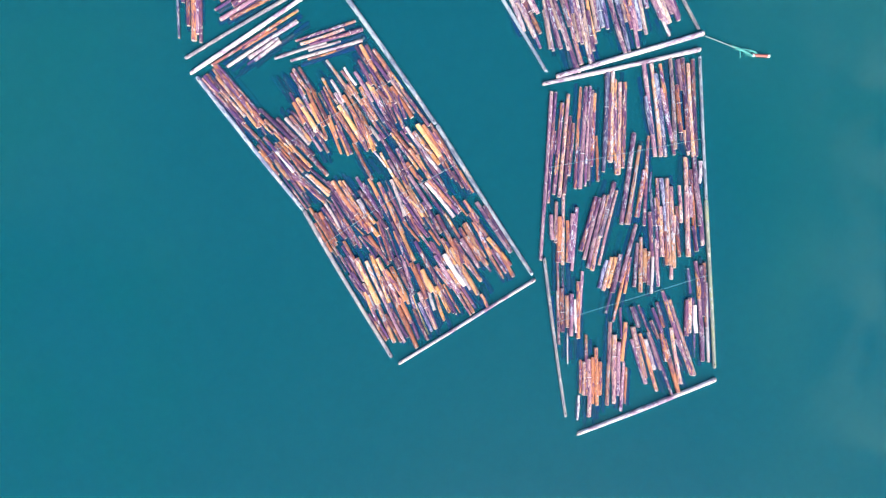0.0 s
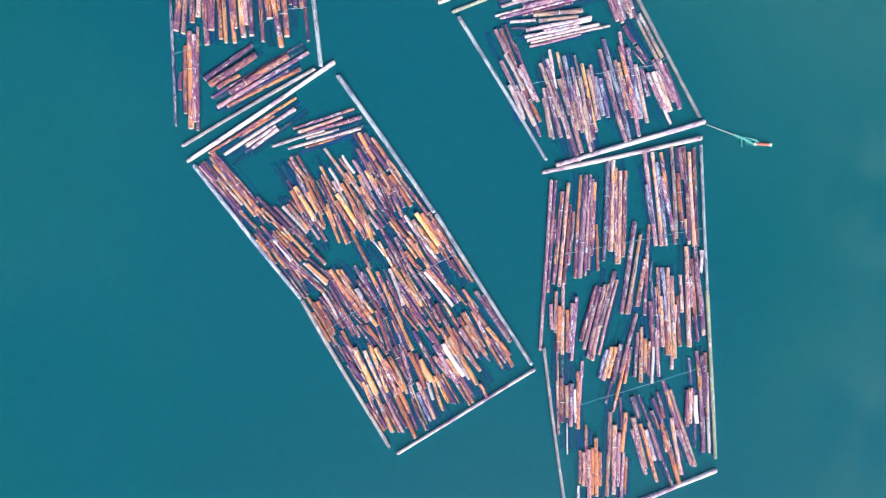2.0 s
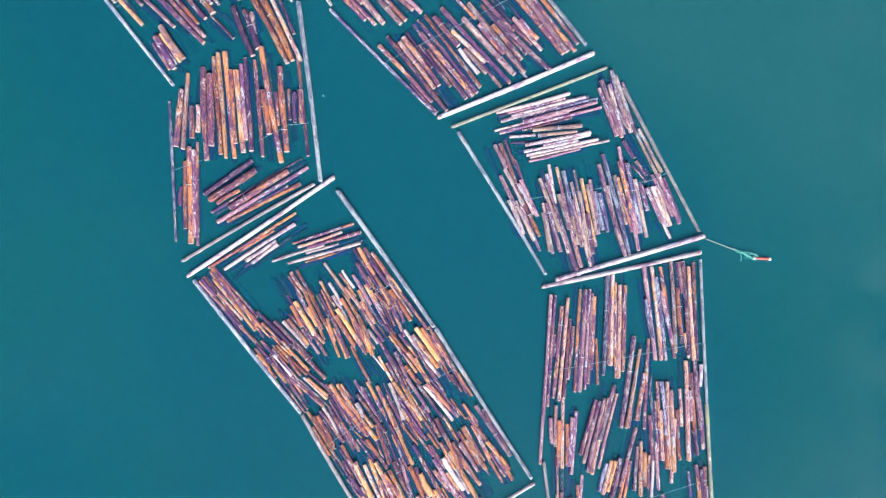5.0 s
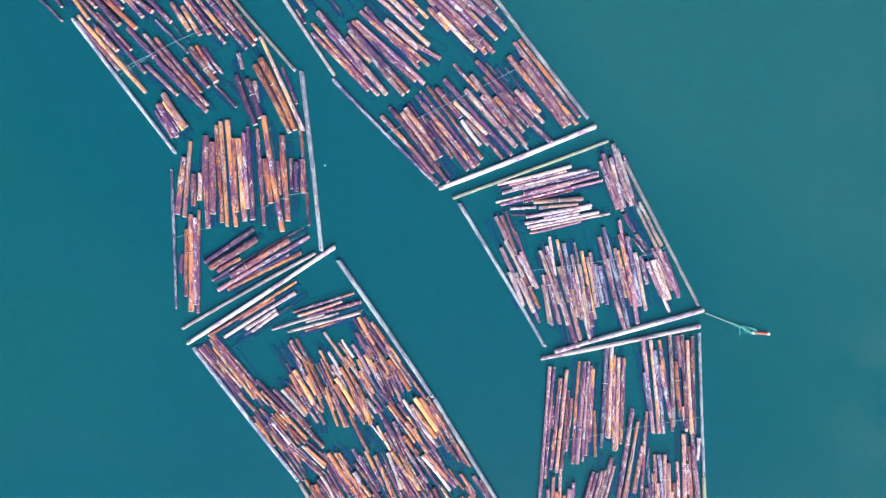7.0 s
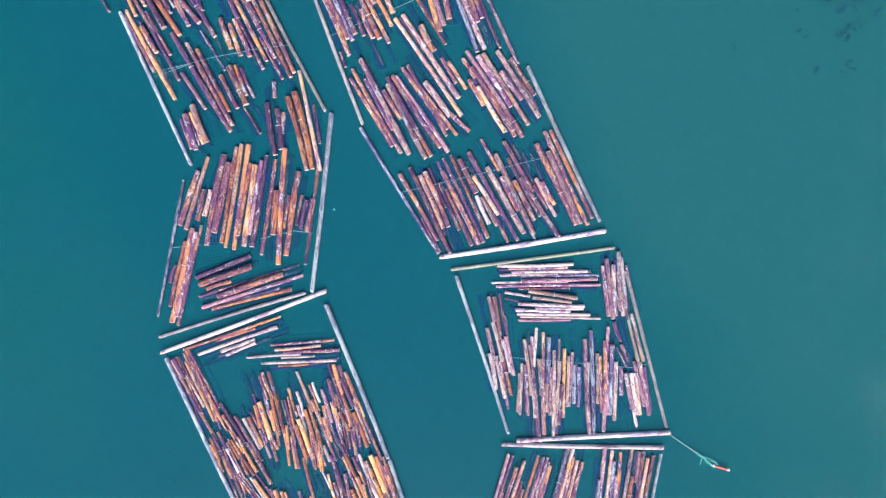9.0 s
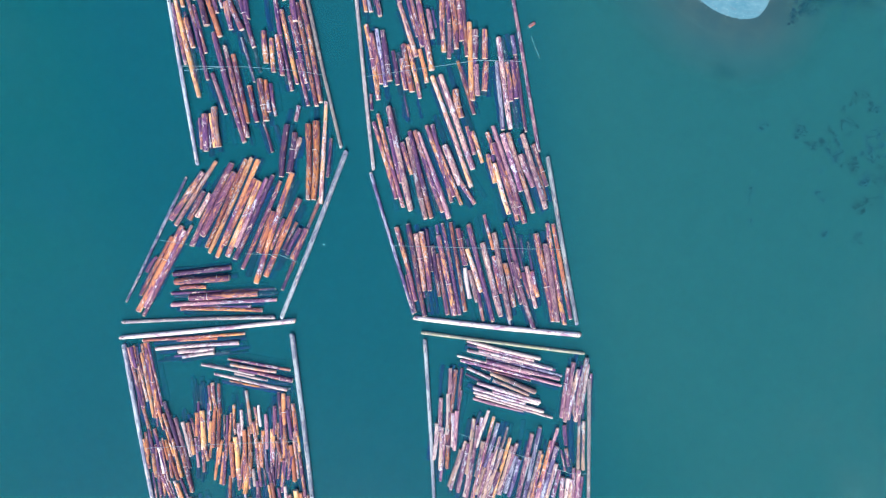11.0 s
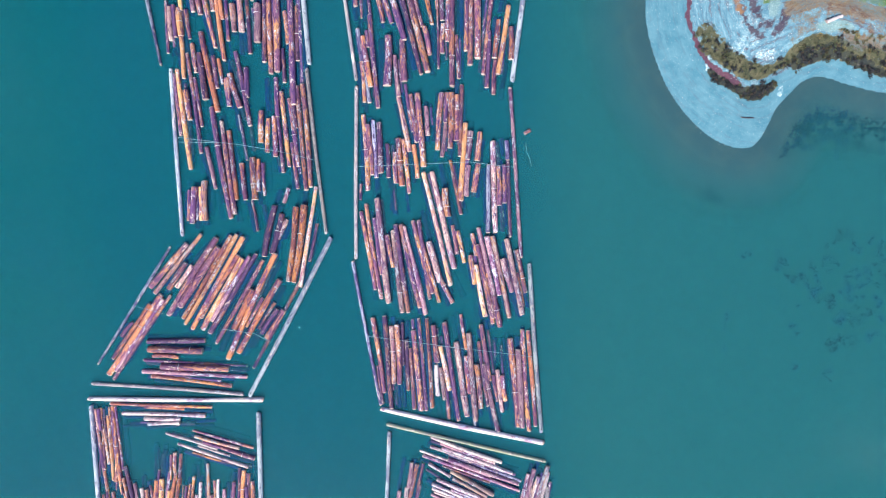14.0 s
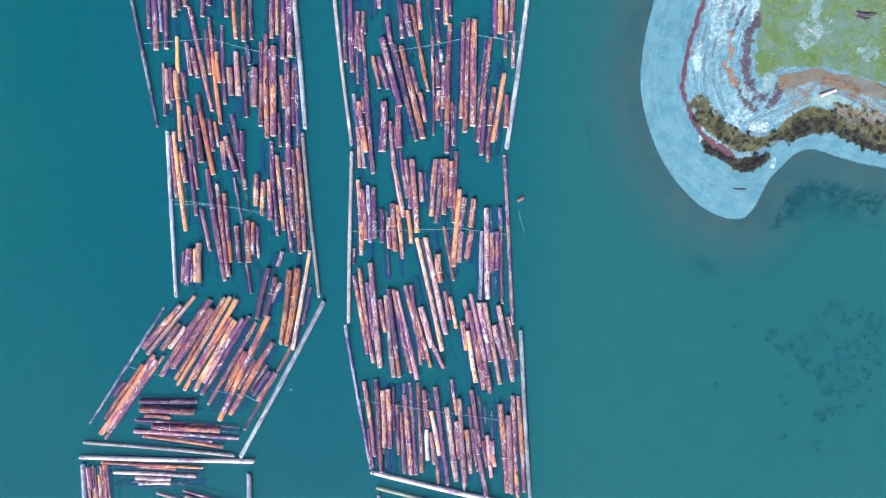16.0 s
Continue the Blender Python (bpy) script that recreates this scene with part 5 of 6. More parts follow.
log_bundle("slanting bundle of long pale logs",
    (-6.82, 58.97, -42.2, 13.69, 0.58, "k"),
    (-6.83, 60.18, -42.3, 11.65, 0.65, "l"),
    (-7.67, 62.11, -49.1, 3.32, 0.77, "m"),
    (-7.79, 64.17, -44.3, 6.52, 0.45, "m"),
    (-4.41, 59.10, -47.0, 3.41, 0.52, "r"),
    (-3.37, 58.78, -41.9, 3.87, 0.52, "m"))
log_bundle("long bundle of red-brown logs",
    (-12.03, 52.34, -45.5, 9.33, 0.52, "r"),
    (-11.45, 52.62, -46.7, 11.24, 0.52, "r"),
    (-11.34, 53.44, -47.4, 6.68, 0.58, "d"),
    (-10.63, 53.29, -49.3, 12.37, 0.71, "l"),
    (-9.89, 53.73, -45.1, 3.90, 0.58, "m"))
log_bundle("long bundle of white-faced and dark logs",
    (-7.84, 52.26, -49.0, 9.73, 0.65, "l"),
    (-7.60, 52.84, -47.2, 10.43, 0.58, "d"),
    (-6.97, 53.61, -42.6, 10.03, 0.58, "d"),
    (-6.25, 53.50, -41.9, 10.67, 0.58, "p"),
    (-6.39, 55.31, -41.0, 8.87, 0.58, "m"),
    (-6.06, 55.14, -47.9, 9.34, 0.52, "d"))
log_bundle("short bundle of pale logs",
    (-4.91, 55.63, -39.3, 4.95, 0.77, "l"),
    (-4.69, 54.45, -40.2, 7.60, 0.45, "m"),
    (-2.44, 53.96, -30.5, 4.51, 0.58, "d"),
    (-7.80, 58.57, -42.3, 3.05, 0.45, "s"))
log_bundle("long bundle of mottled reddish logs",
    (-2.24, 59.87, -46.2, 2.68, 0.52, "r"),
    (-0.75, 57.35, -47.1, 3.48, 0.58, "m"),
    (1.40, 55.87, -44.9, 6.19, 0.58, "k"),
    (1.25, 57.06, -43.0, 8.80, 0.65, "r"),
    (0.26, 58.79, -43.0, 8.80, 0.58, "p"),
    (0.98, 59.10, -44.0, 7.08, 0.65, "p"),
    (4.33, 54.93, -44.6, 3.78, 0.71, "m"),
    (2.80, 55.72, -48.4, 6.01, 0.52, "r"))
log_bundle("long bundle of pale and red-brown logs",
    (2.48, 58.53, -44.2, 9.78, 0.58, "k"),
    (2.97, 59.09, -40.7, 4.10, 0.65, "p"),
    (3.72, 59.41, -44.2, 9.10, 0.65, "l"),
    (4.06, 60.42, -43.6, 5.14, 0.52, "r"),
    (5.15, 58.59, -45.3, 4.03, 0.45, "r"))
log_bundle("bundle of mixed bark logs",
    (-4.16, 42.95, -47.2, 8.92, 0.58, "r"),
    (-2.79, 42.90, -51.0, 10.93, 0.58, "d"),
    (-2.85, 43.92, -53.2, 6.78, 0.65, "k"),
    (-2.33, 44.33, -53.2, 6.98, 0.65, "r"),
    (-2.56, 45.63, -53.3, 4.99, 0.39, "d"),
    (-2.04, 40.18, -48.2, 4.56, 0.45, "d"),
    (0.97, 40.80, -53.6, 3.00, 0.32, "s"))
log_bundle("bundle of brown bark logs",
    (-0.75, 43.86, -53.5, 5.99, 0.52, "d"),
    (0.66, 42.90, -51.6, 7.20, 0.52, "d"),
    (0.59, 44.03, -50.0, 9.54, 0.65, "m"),
    (0.70, 44.92, -50.6, 10.87, 0.45, "d"),
    (1.28, 45.53, -52.3, 10.52, 0.52, "r"))
log_bundle("bundle with short pale logs",
    (0.52, 47.76, -48.8, 4.41, 0.65, "r"),
    (3.12, 44.36, -52.7, 3.66, 0.52, "w"),
    (3.10, 46.05, -44.1, 5.35, 0.58, "k"),
    (3.93, 46.14, -47.3, 11.74, 0.58, "d"),
    (3.90, 44.41, -46.8, 3.83, 0.58, "l"),
    (5.65, 42.84, -50.7, 3.74, 0.45, "d"))
log_bundle("bundle of tan and yellow logs",
    (5.40, 46.08, -47.0, 8.86, 0.71, "l"),
    (2.50, 50.75, -47.5, 4.22, 0.39, "o"),
    (5.73, 46.93, -50.5, 4.47, 0.58, "o"),
    (6.27, 46.98, -50.7, 10.34, 0.65, "l"),
    (7.52, 46.52, -48.9, 5.22, 0.65, "m"),
    (9.43, 42.90, -49.1, 1.34, 0.39, "g"))
log_bundle("bundle with long slanting logs",
    (5.99, 50.24, -46.2, 6.72, 0.52, "m"),
    (7.16, 48.01, -47.3, 7.72, 0.45, "d"),
    (9.47, 46.18, -43.5, 8.15, 0.58, "p"),
    (9.29, 47.41, -46.3, 3.16, 0.52, "m"),
    (9.85, 47.48, -48.7, 5.02, 0.52, "l"),
    (10.06, 47.99, -47.3, 3.09, 0.58, "o"),
    (6.75, 50.99, -58.5, 3.00, 0.45, "s"),
    (9.28, 49.60, -52.4, 8.19, 0.39, "s"))
log_bundle("bundle of long pale speckled logs",
    (10.70, 49.21, -50.7, 10.48, 0.71, "r"),
    (11.69, 49.06, -52.6, 9.19, 0.71, "p"),
    (11.67, 50.18, -51.5, 12.00, 0.58, "m"),
    (12.15, 50.77, -51.3, 11.33, 0.52, "o"))


# ---------------------------------------------------------------- cables across the rafts
def swifter(points, z=0.40, radius=0.023):
    """A steel cable laid over the logs from side to side; it sags a little between the points."""
    fine = []
    for (ax, ay), (bx, by) in zip(points, points[1:]):
        for k in range(12):
            u = k / 12
            fine.append((ax + (bx - ax) * u, ay + (by - ay) * u, z + 0.05 * math.sin(7 * u + ax)))
    fine.append((*points[-1], z))
    tagged(linked("cable", tube(bmesh.new(), fine, radius), CABLE),
           "pale blue-grey steel cable laid across the floating logs", "cable", "cables over the rafts")


swifter([(-5.51, 18.90), (-13.73, 14.05), (-20.65, 9.79)])
swifter([(1.59, 9.00), (-6.18, 4.86), (-13.96, -0.34)])
swifter([(12.12, 8.60), (30.00, 11.95)])
swifter([(13.27, -9.32), (16.90, -8.13), (30.87, -3.84)])
swifter([(7.25, 28.10), (16.48, 29.49), (23.97, 30.60), (26.20, 31.67)])
swifter([(-30.96, 31.72), (-27.45, 32.94)])
swifter([(-21.08, 35.17), (-17.51, 36.97), (-15.23, 37.20)])
swifter([(-37.95, 50.59), (-31.29, 54.08), (-26.71, 56.18), (-22.87, 57.60)])
swifter([(-37.17, 50.40), (-33.06, 53.15)])
swifter([(-50.68, 63.65), (-44.95, 68.42), (-41.12, 69.84), (-36.75, 71.64), (-35.28, 72.52)])
swifter([(-6.46, 44.14), (1.56, 48.18), (10.76, 52.96)])
swifter([(-18.53, 59.69), (-8.04, 67.51), (-3.47, 69.85)])
swifter([(-26.38, 79.77), (-22.80, 83.26), (-19.64, 86.77), (-15.43, 88.79), (-14.85, 89.68)])

# ---------------------------------------------------------------- the island's spit
SHORE = [(12.22, 205.48), (-11.70, 183.10), (-18.32, 153.26), (-15.20, 130.93), (-11.24, 118.62), (-8.09, 109.67), (-5.25, 102.07), (-3.78, 98.30), (-1.60, 94.22), (0.46, 91.65), (3.07, 89.47), (6.06, 87.55), (9.39, 86.28), (13.08, 85.66), (16.00, 86.10), (17.74, 87.09), (18.32, 88.55), (18.14, 90.84), (17.86, 92.82), (18.21, 94.93), (18.53, 96.76), (19.49, 98.25), (20.95, 99.04), (23.30, 99.73), (28.19, 101.73), (41.93, 108.85), (58.86, 124.84), (76.10, 151.51), (78.63, 181.30), (58.60, 202.87), (12.22, 205.48)]


def chained(points, steps=6):
    """A smooth line through the points."""
    out = []
    for i in range(len(points) - 1):
        p = [Vector(points[max(0, min(len(points) - 1, i + k))]) for k in (-1, 0, 1, 2)]
        for s in range(steps):
            u = s / steps
            out.append(0.5 * (2 * p[1] + (p[2] - p[0]) * u + (2 * p[0] - 5 * p[1] + 4 * p[2] - p[3]) * u * u
                              + (3 * p[1] - p[0] - 3 * p[2] + p[3]) * u ** 3))
    out.append(Vector(points[-1]))
    return np.array([(v.x, v.y) for v in out])


def distance_to(line, xs, ys, along=False):
    """Distance to a line, positive on its left-hand side; on demand also how far along the line."""
    best, side, way, done = np.full(xs.shape, 1e9), np.zeros(xs.shape), np.zeros(xs.shape), 0.0
    for (ax, ay), (bx, by) in zip(line, line[1:]):
        ux, uy = bx - ax, by - ay
        u = np.clip(((xs - ax) * ux + (ys - ay) * uy) / (ux * ux + uy * uy), 0, 1)
        d = np.hypot(xs - ax - u * ux, ys - ay - u * uy)
        c = ux * (ys - ay) - uy * (xs - ax)
        near = d < best
        best, side = np.where(near, d, best), np.where(near, np.sign(c), side)
        way = np.where(near, done + u * math.hypot(ux, uy), way)
        done += math.hypot(ux, uy)
    return (best * side, way) if along else best * side


shore_line = chained(SHORE)

UPPER = [(13.80, 201.11), (-7.48, 180.59), (-13.09, 153.80), (-10.44, 132.71), (-3.32, 115.43), (-1.95, 109.21), (-0.85, 105.18), (0.47, 101.30), (2.87, 96.57), (5.61, 94.08), (9.22, 92.20), (13.41, 91.78), (15.25, 92.27), (15.87, 93.67), (14.80, 94.37), (15.99, 96.34), (17.80, 99.47), (19.00, 101.20), (21.69, 101.97), (25.57, 102.78), (40.19, 111.26), (55.65, 127.01), (70.78, 150.96), (73.41, 178.41), (56.78, 197.63), (13.80, 201.11)]
SWARD = [(16.74, 193.77), (-1.22, 176.37), (-4.74, 153.38), (-4.22, 134.72), (-3.65, 127.17), (2.51, 112.36), (4.52, 108.97), (6.54, 105.59), (8.18, 102.73), (9.78, 101.05), (11.14, 101.76), (11.01, 103.52), (14.13, 105.73), (17.01, 107.36), (21.00, 108.57), (33.84, 114.42), (49.29, 130.16), (62.31, 151.39), (65.68, 174.54), (52.30, 190.51), (16.74, 193.77)]
upper_line, sward_line = chained(UPPER), chained(SWARD)
# along and across the spit: wrack line, low scrub, dark bushes at its tip and along its edge, soil seams, rusty and tan strips
WRACK = [(-2.85, 20.1), (-3.81, 16.21), (-4.26, 14.91), (-4.77, 13.28), (-5.41, 11.33), (-5.73, 9.7), (-6.05, 7.75), (-6.17, 6.12), (-5.84, 4.81), (-5.37, 3.51), (-4.91, 2.4), (-4.18, 1.09), (-3.39, 0.24), (-2.54, -0.48), (-1.55, -1.06), (-0.63, -1.78)]
OLIVE = [(-5.38, 4.62), (-4.21, 5.59), (-3.22, 4.49), (-1.9, 2.86), (-0.26, 1.22), (1.71, 0.44), (3.35, 0.57), (4.65, 1.36), (5.95, 2.53), (7.25, 3.58), (9.21, 3.84), (11.18, 3.52), (13.47, 2.86), (17.28, 2.21), (21.99, 1.56), (22.02, -1.7), (17.3, -0.6), (15.46, 0.06), (13.82, 0.71), (12.18, 1.49), (10.86, 1.88), (9.23, 1.75), (7.6, 1.23), (5.97, 0.57), (4.01, -0.41), (2.38, -1.26), (0.09, -1.39), (-0.9, -0.61), (-2.54, 0.37), (-3.86, 1.35), (-4.84, 2.53)]
TIP = [(-4.31, -0.08), (-3.19, -1.39), (-1.54, -2.37), (-0.23, -3.22), (1.41, -3.68), (2.72, -3.22), (3.89, -2.3), (3.69, -1.45), (2.71, -1.71), (1.07, -1.98), (-0.56, -1.98), (-2.21, -1.0), (-3.52, 0.11)]
EDGE = [(5.64, 1.1), (7.26, 2.27), (9.22, 2.8), (10.86, 2.67), (12.5, 1.75), (14.14, 1.1), (15.79, 0.25), (17.3, -0.4), (22.02, -0.85), (22.03, -2.36), (17.31, -1.38), (15.47, -0.92), (13.83, -0.21), (12.18, 0.51), (10.87, 1.03), (9.24, 0.84), (7.6, 0.31), (5.97, -0.14)]
SOIL = [(3.02, 20.11), (2.59, 15.89), (1.96, 13.61), (1.12, 12.31), (0.87, 9.7), (0.82, 7.75), (1.15, 6.45), (2.01, 5.14), (3.32, 4.16), (4.3, 4.82), (4.82, 6.12), (5.14, 7.1)]
THIN = [(1.6, 18.81), (0.45, 14.91), (-0.46, 13.28), (-0.97, 11.66)]
RUST = [(-1.04, 12.18), (-0.96, 10.35), (-1.41, 9.05), (-1.54, 8.4), (-0.95, 7.62), (-0.55, 6.44)]
FOOT = [(-0.68, 7.1), (-0.29, 6.12), (0.24, 5.01), (0.91, 3.97), (2.02, 3.31)]
TAN = [(4.41, 7.42), (6.24, 7.75), (8.85, 8.27), (10.82, 7.62), (14.09, 6.97), (17.24, 6.19), (21.96, 4.5)]
SPIT_TURN = radians(35.2)
SPIT_AT = (11.91, 94.10)


def spit(a, b):
    """From metres along and across the spit to the world's x and y."""
    c, s = math.cos(SPIT_TURN), math.sin(SPIT_TURN)
    return SPIT_AT[0] + a * c - b * s, SPIT_AT[1] + a * s + b * c


def rough(xs, ys, scale, seed):
    return np.array([noise.fractal(Vector((x * scale, y * scale, seed)), 1.0, 2.0, 4) for x, y in zip(xs.ravel(), ys.ravel())]).reshape(xs.shape)


def ground_height(s, u, bumps):
    low = np.where(s > -7, 0.13 * s, -0.91 + 0.5 * (s + 7))
    low = np.clip(low, -2.75, 0)
    beach = 0.07 * np.clip(s, 0, 6)
    bank = 0.16 * np.clip(u, 0, 5)
    return low + np.where(s > 0, beach + bank, 0) + 0.06 * bumps * np.clip((s - 0.4) / 3, 0, 1)


def soft_step(v, lo, hi):
    w = np.clip((v - lo) / (hi - lo), 0, 1)
    return w * w * (3 - 2 * w)


# ground covers, from the water up: two drifting colours, flecks, how many flecks, size of the drifts
COVERS = (
    ("gravel", (0.070, 0.205, 0.305), (0.130, 0.300, 0.405), (0.52, 0.68, 0.76), 0.61, 1.3),
    ("mud", (0.064, 0.222, 0.318), (0.106, 0.278, 0.375), (0.24, 0.40, 0.47), 0.62, 0.5),
    ("bank", (0.058, 0.148, 0.195), (0.082, 0.166, 0.202), (0.16, 0.22, 0.22), 0.66, 0.30),
    ("shell", (0.17, 0.39, 0.50), (0.30, 0.50, 0.60), (0.84, 0.90, 0.93), 0.54, 1.6),
    ("wrack", (0.125, 0.050, 0.085), (0.085, 0.040, 0.075), (0.24, 0.17, 0.21), 0.60, 1.0),
    ("soil", (0.085, 0.080, 0.115), (0.055, 0.045, 0.080), (0.26, 0.26, 0.27), 0.62, 1.0),
    ("rust", (0.30, 0.17, 0.09), (0.19, 0.12, 0.10), (0.40, 0.36, 0.33), 0.62, 0.9),
    ("scrub", (0.070, 0.092, 0.055), (0.145, 0.135, 0.080), (0.26, 0.25, 0.16), 0.60, 0.9),
    ("thicket", (0.022, 0.034, 0.040), (0.050, 0.058, 0.042), (0.14, 0.15, 0.11), 0.62, 1.2),
    ("straw", (0.215, 0.165, 0.115), (0.150, 0.165, 0.170), (0.34, 0.34, 0.32), 0.66, 0.8),
    ("sward", (0.085, 0.170, 0.060), (0.105, 0.205, 0.200), (0.22, 0.33, 0.28), 0.60, 0.45),
    ("bald", (0.135, 0.270, 0.300), (0.20, 0.350, 0.390), (0.50, 0.64, 0.68), 0.57, 1.2),
)


def spit_ground(nodes, links, shader):
    """Ground covers laid over one another; each ends in a ragged edge."""
    co = mapped(nodes, links, (1, 1, 1), random_shift=False)
    fray = noise_tex(nodes, links, co, 2.2, 6.0, 0.7)
    speck = noise_tex(nodes, links, co, 7.5, 4.0, 0.7)
    # the bank's gravel lies in rows along the old tide lines
    lay = nodes.new("ShaderNodeAttribute")
    lay.attribute_name = "tide_rows"
    bent = nodes.new("ShaderNodeVectorMath")
    bent.operation = "MULTIPLY_ADD"
    fuzz = nodes.new("ShaderNodeTexNoise")
    fuzz.inputs["Scale"].default_value, fuzz.inputs["Detail"].default_value = 1.1, 4.0
    links.new(co, fuzz.inputs["Vector"])
    links.new(fuzz.outputs["Color"], bent.inputs[0])
    bent.inputs[1].default_value = (1.6, 1.6, 0.0)
    links.new(lay.outputs["Vector"], bent.inputs[2])
    tide = noise_tex(nodes, links, bent.outputs[0], 1.0, 5.0, 0.7)
    out = None
    for name, base, other, flecks, amount, size in COVERS:
        own = noise_tex(nodes, links, co, size, 6.0, 0.7, 0.4)
        col = mixed(nodes, links, ramp(nodes, links, own, [(0.40, (0, 0, 0)), (0.60, (1, 1, 1))]), base, other)
        if name in ("gravel", "shell", "mud"):
            k = 0.30 if name == "mud" else 1.0
            col = mixed(nodes, links, ramp(nodes, links, tide, [(0.36, (k, k, k)), (0.47, (0, 0, 0))]), col, (0.105, 0.115, 0.165))
            col = mixed(nodes, links, ramp(nodes, links, tide, [(0.54, (0, 0, 0)), (0.68, (k, k, k))]), col, (0.24, 0.44, 0.54))
        if name == "straw":
            col = mixed(nodes, links, ramp(nodes, links, tide, [(0.38, (1, 1, 1)), (0.48, (0, 0, 0))]), col, (0.125, 0.080, 0.070))
            col = mixed(nodes, links, ramp(nodes, links, tide, [(0.50, (0, 0, 0)), (0.60, (1, 1, 1))]), col, (0.13, 0.200, 0.225))
        if name == "sward":
            col = mixed(nodes, links, ramp(nodes, links, fray, [(0.54, (0, 0, 0)), (0.66, (1, 1, 1))]), col, (0.21, 0.255, 0.060))
        col = mixed(nodes, links, ramp(nodes, links, speck, [(amount - 0.02, (0, 0, 0)), (amount + 0.08, (1, 1, 1))]), col, flecks)
        if out is None:
            out = col
            continue
        mask = nodes.new("ShaderNodeAttribute")
        mask.attribute_name = name
        add = nodes.new("ShaderNodeMath")
        add.operation = "MULTIPLY_ADD"
        links.new(fray, add.inputs[0])
        add.inputs[1].default_value = 0.65 if name not in ("mud", "bank") else 0.06
        half = nodes.new("ShaderNodeMath")
        half.operation = "MULTIPLY"
        half.inputs[1].default_value = 0.5
        links.new(mask.outputs["Fac"], half.inputs[0])
        links.new(half.outputs[0], add.inputs[2])
        mid = 0.575 if name not in ("mud", "bank") else 0.28
        out = mixed(nodes, links, ramp(nodes, links, add.outputs[0], [(mid - 0.07, (0, 0, 0)), (mid + 0.07, (1, 1, 1))]), out, col)
    links.new(out, shader.inputs["Base Color"])
    bumped(nodes, links, shader, speck, 0.5, 0.05)


def within(corners, xs, ys):
    """Distance to a closed outline, positive inside it."""
    line = chained(corners + corners[:1])
    odd = np.zeros(xs.shape, bool)
    for (ax, ay), (bx, by) in zip(line, line[1:]):
        if ay != by:
            odd ^= ((ay > ys) != (by > ys)) & (xs < (bx - ax) * (ys - ay) / (by - ay) + ax)
    return np.where(odd, 1, -1) * np.abs(distance_to(line, xs, ys))


def build_spit():
    """The tip of the island: a shelving mud beach, a shell bank, scrub along its edge and short grass on top."""
    step = 0.28
    fine_a, fine_b = -26 + step * np.arange(172), -26 + step * np.arange(160)
    ax = np.concatenate((fine_a, fine_a[-1] + 2.2 * np.arange(1, 50)))
    bx = np.concatenate((fine_b, fine_b[-1] + 2.2 * np.arange(1, 48)))
    na, nb = len(ax), len(bx)
    aa, bb = np.meshgrid(ax, bx)
    c, s_ = math.cos(SPIT_TURN), math.sin(SPIT_TURN)
    xs, ys = SPIT_AT[0] + aa * c - bb * s_, SPIT_AT[1] + aa * s_ + bb * c
    wobble = rough(xs, ys, 0.9, 3.0)
    broad = rough(xs, ys, 0.22, 9.0)
    fine = rough(xs, ys, 2.3, 5.0)
    s = distance_to(shore_line, xs, ys)
    u, way = distance_to(upper_line, xs, ys, True)
    g = distance_to(sward_line, xs, ys)
    zs = ground_height(s, u, wobble)
    west = soft_step(aa, 8.5, 1.0)
    m = {}
    m["mud"] = soft_step(u, 0.35, -0.35) * soft_step(s, -0.1, 0.1)
    m["bank"] = soft_step(s, 0.1, -0.1)
    m["shell"] = 0.5 * soft_step(broad, -0.25, 0.25) * west * soft_step(g, 0.2, -0.8) * soft_step(u, 0.2, 0.8)
    for pa, pb, wa, wb in ((2.4, 1.5, 2.0, 0.8), (1.9, 14.4, 0.9, 2.2), (-4.6, 9.0, 0.7, 1.6), (4.6, -3.6, 0.6, 2.0), (-4.0, 1.0, 0.4, 1.8)):
        m["shell"] = np.maximum(m["shell"], (0.80 + 0.5 * fine) * soft_step(s, 0.2, 0.9) * soft_step(np.hypot((aa - pa) / wa, (bb - pb) / wb), 1.3, 0.3))
    olive, tip, rim = within(OLIVE, aa, bb), within(TIP, aa, bb), within(EDGE, aa, bb)
    dark = np.maximum(tip, rim)
    seam = np.abs(distance_to(chained(WRACK), aa, bb))
    m["wrack"] = 1.1 * soft_step(seam + 0.12 * wobble + 0.12 * fine - 0.22 * soft_step(bb, 1.5, -1.0), 0.40, 0.05)
    soil = np.abs(distance_to(chained(SOIL), aa, bb)) + 0.5 * wobble + 0.5 * fine
    thin = np.minimum(np.abs(distance_to(chained(THIN), aa, bb)), np.abs(distance_to(chained(FOOT), aa, bb)) - 0.12) + 0.3 * wobble + 0.4 * fine
    m["soil"] = np.maximum(0.80 * soft_step(soil, 0.95, 0.05), 0.72 * soft_step(thin, 0.5, 0.0))
    m["rust"] = 0.72 * soft_step(np.abs(distance_to(chained(RUST), aa, bb)) + 0.6 * wobble + 0.5 * fine, 0.7, 0.05)
    m["scrub"] = soft_step(np.maximum(olive + 0.35 * wobble, dark + 0.2 * wobble), -0.12, 0.25)
    m["scrub"] *= 1 - 0.5 * soft_step(aa, 0.0, -2.0) * soft_step(bb, 1.0, 2.5) * soft_step(fine, 0.2, -0.2)
    m["thicket"] = soft_step(dark + 0.25 * fine, -0.15, 0.25)
    tan = distance_to(chained(TAN), aa, bb)
    band = soft_step(tan + 0.5 * broad, 0.15, -0.25) * soft_step(tan, -2.1, -1.3) * soft_step(aa, 3.6, 5.2)
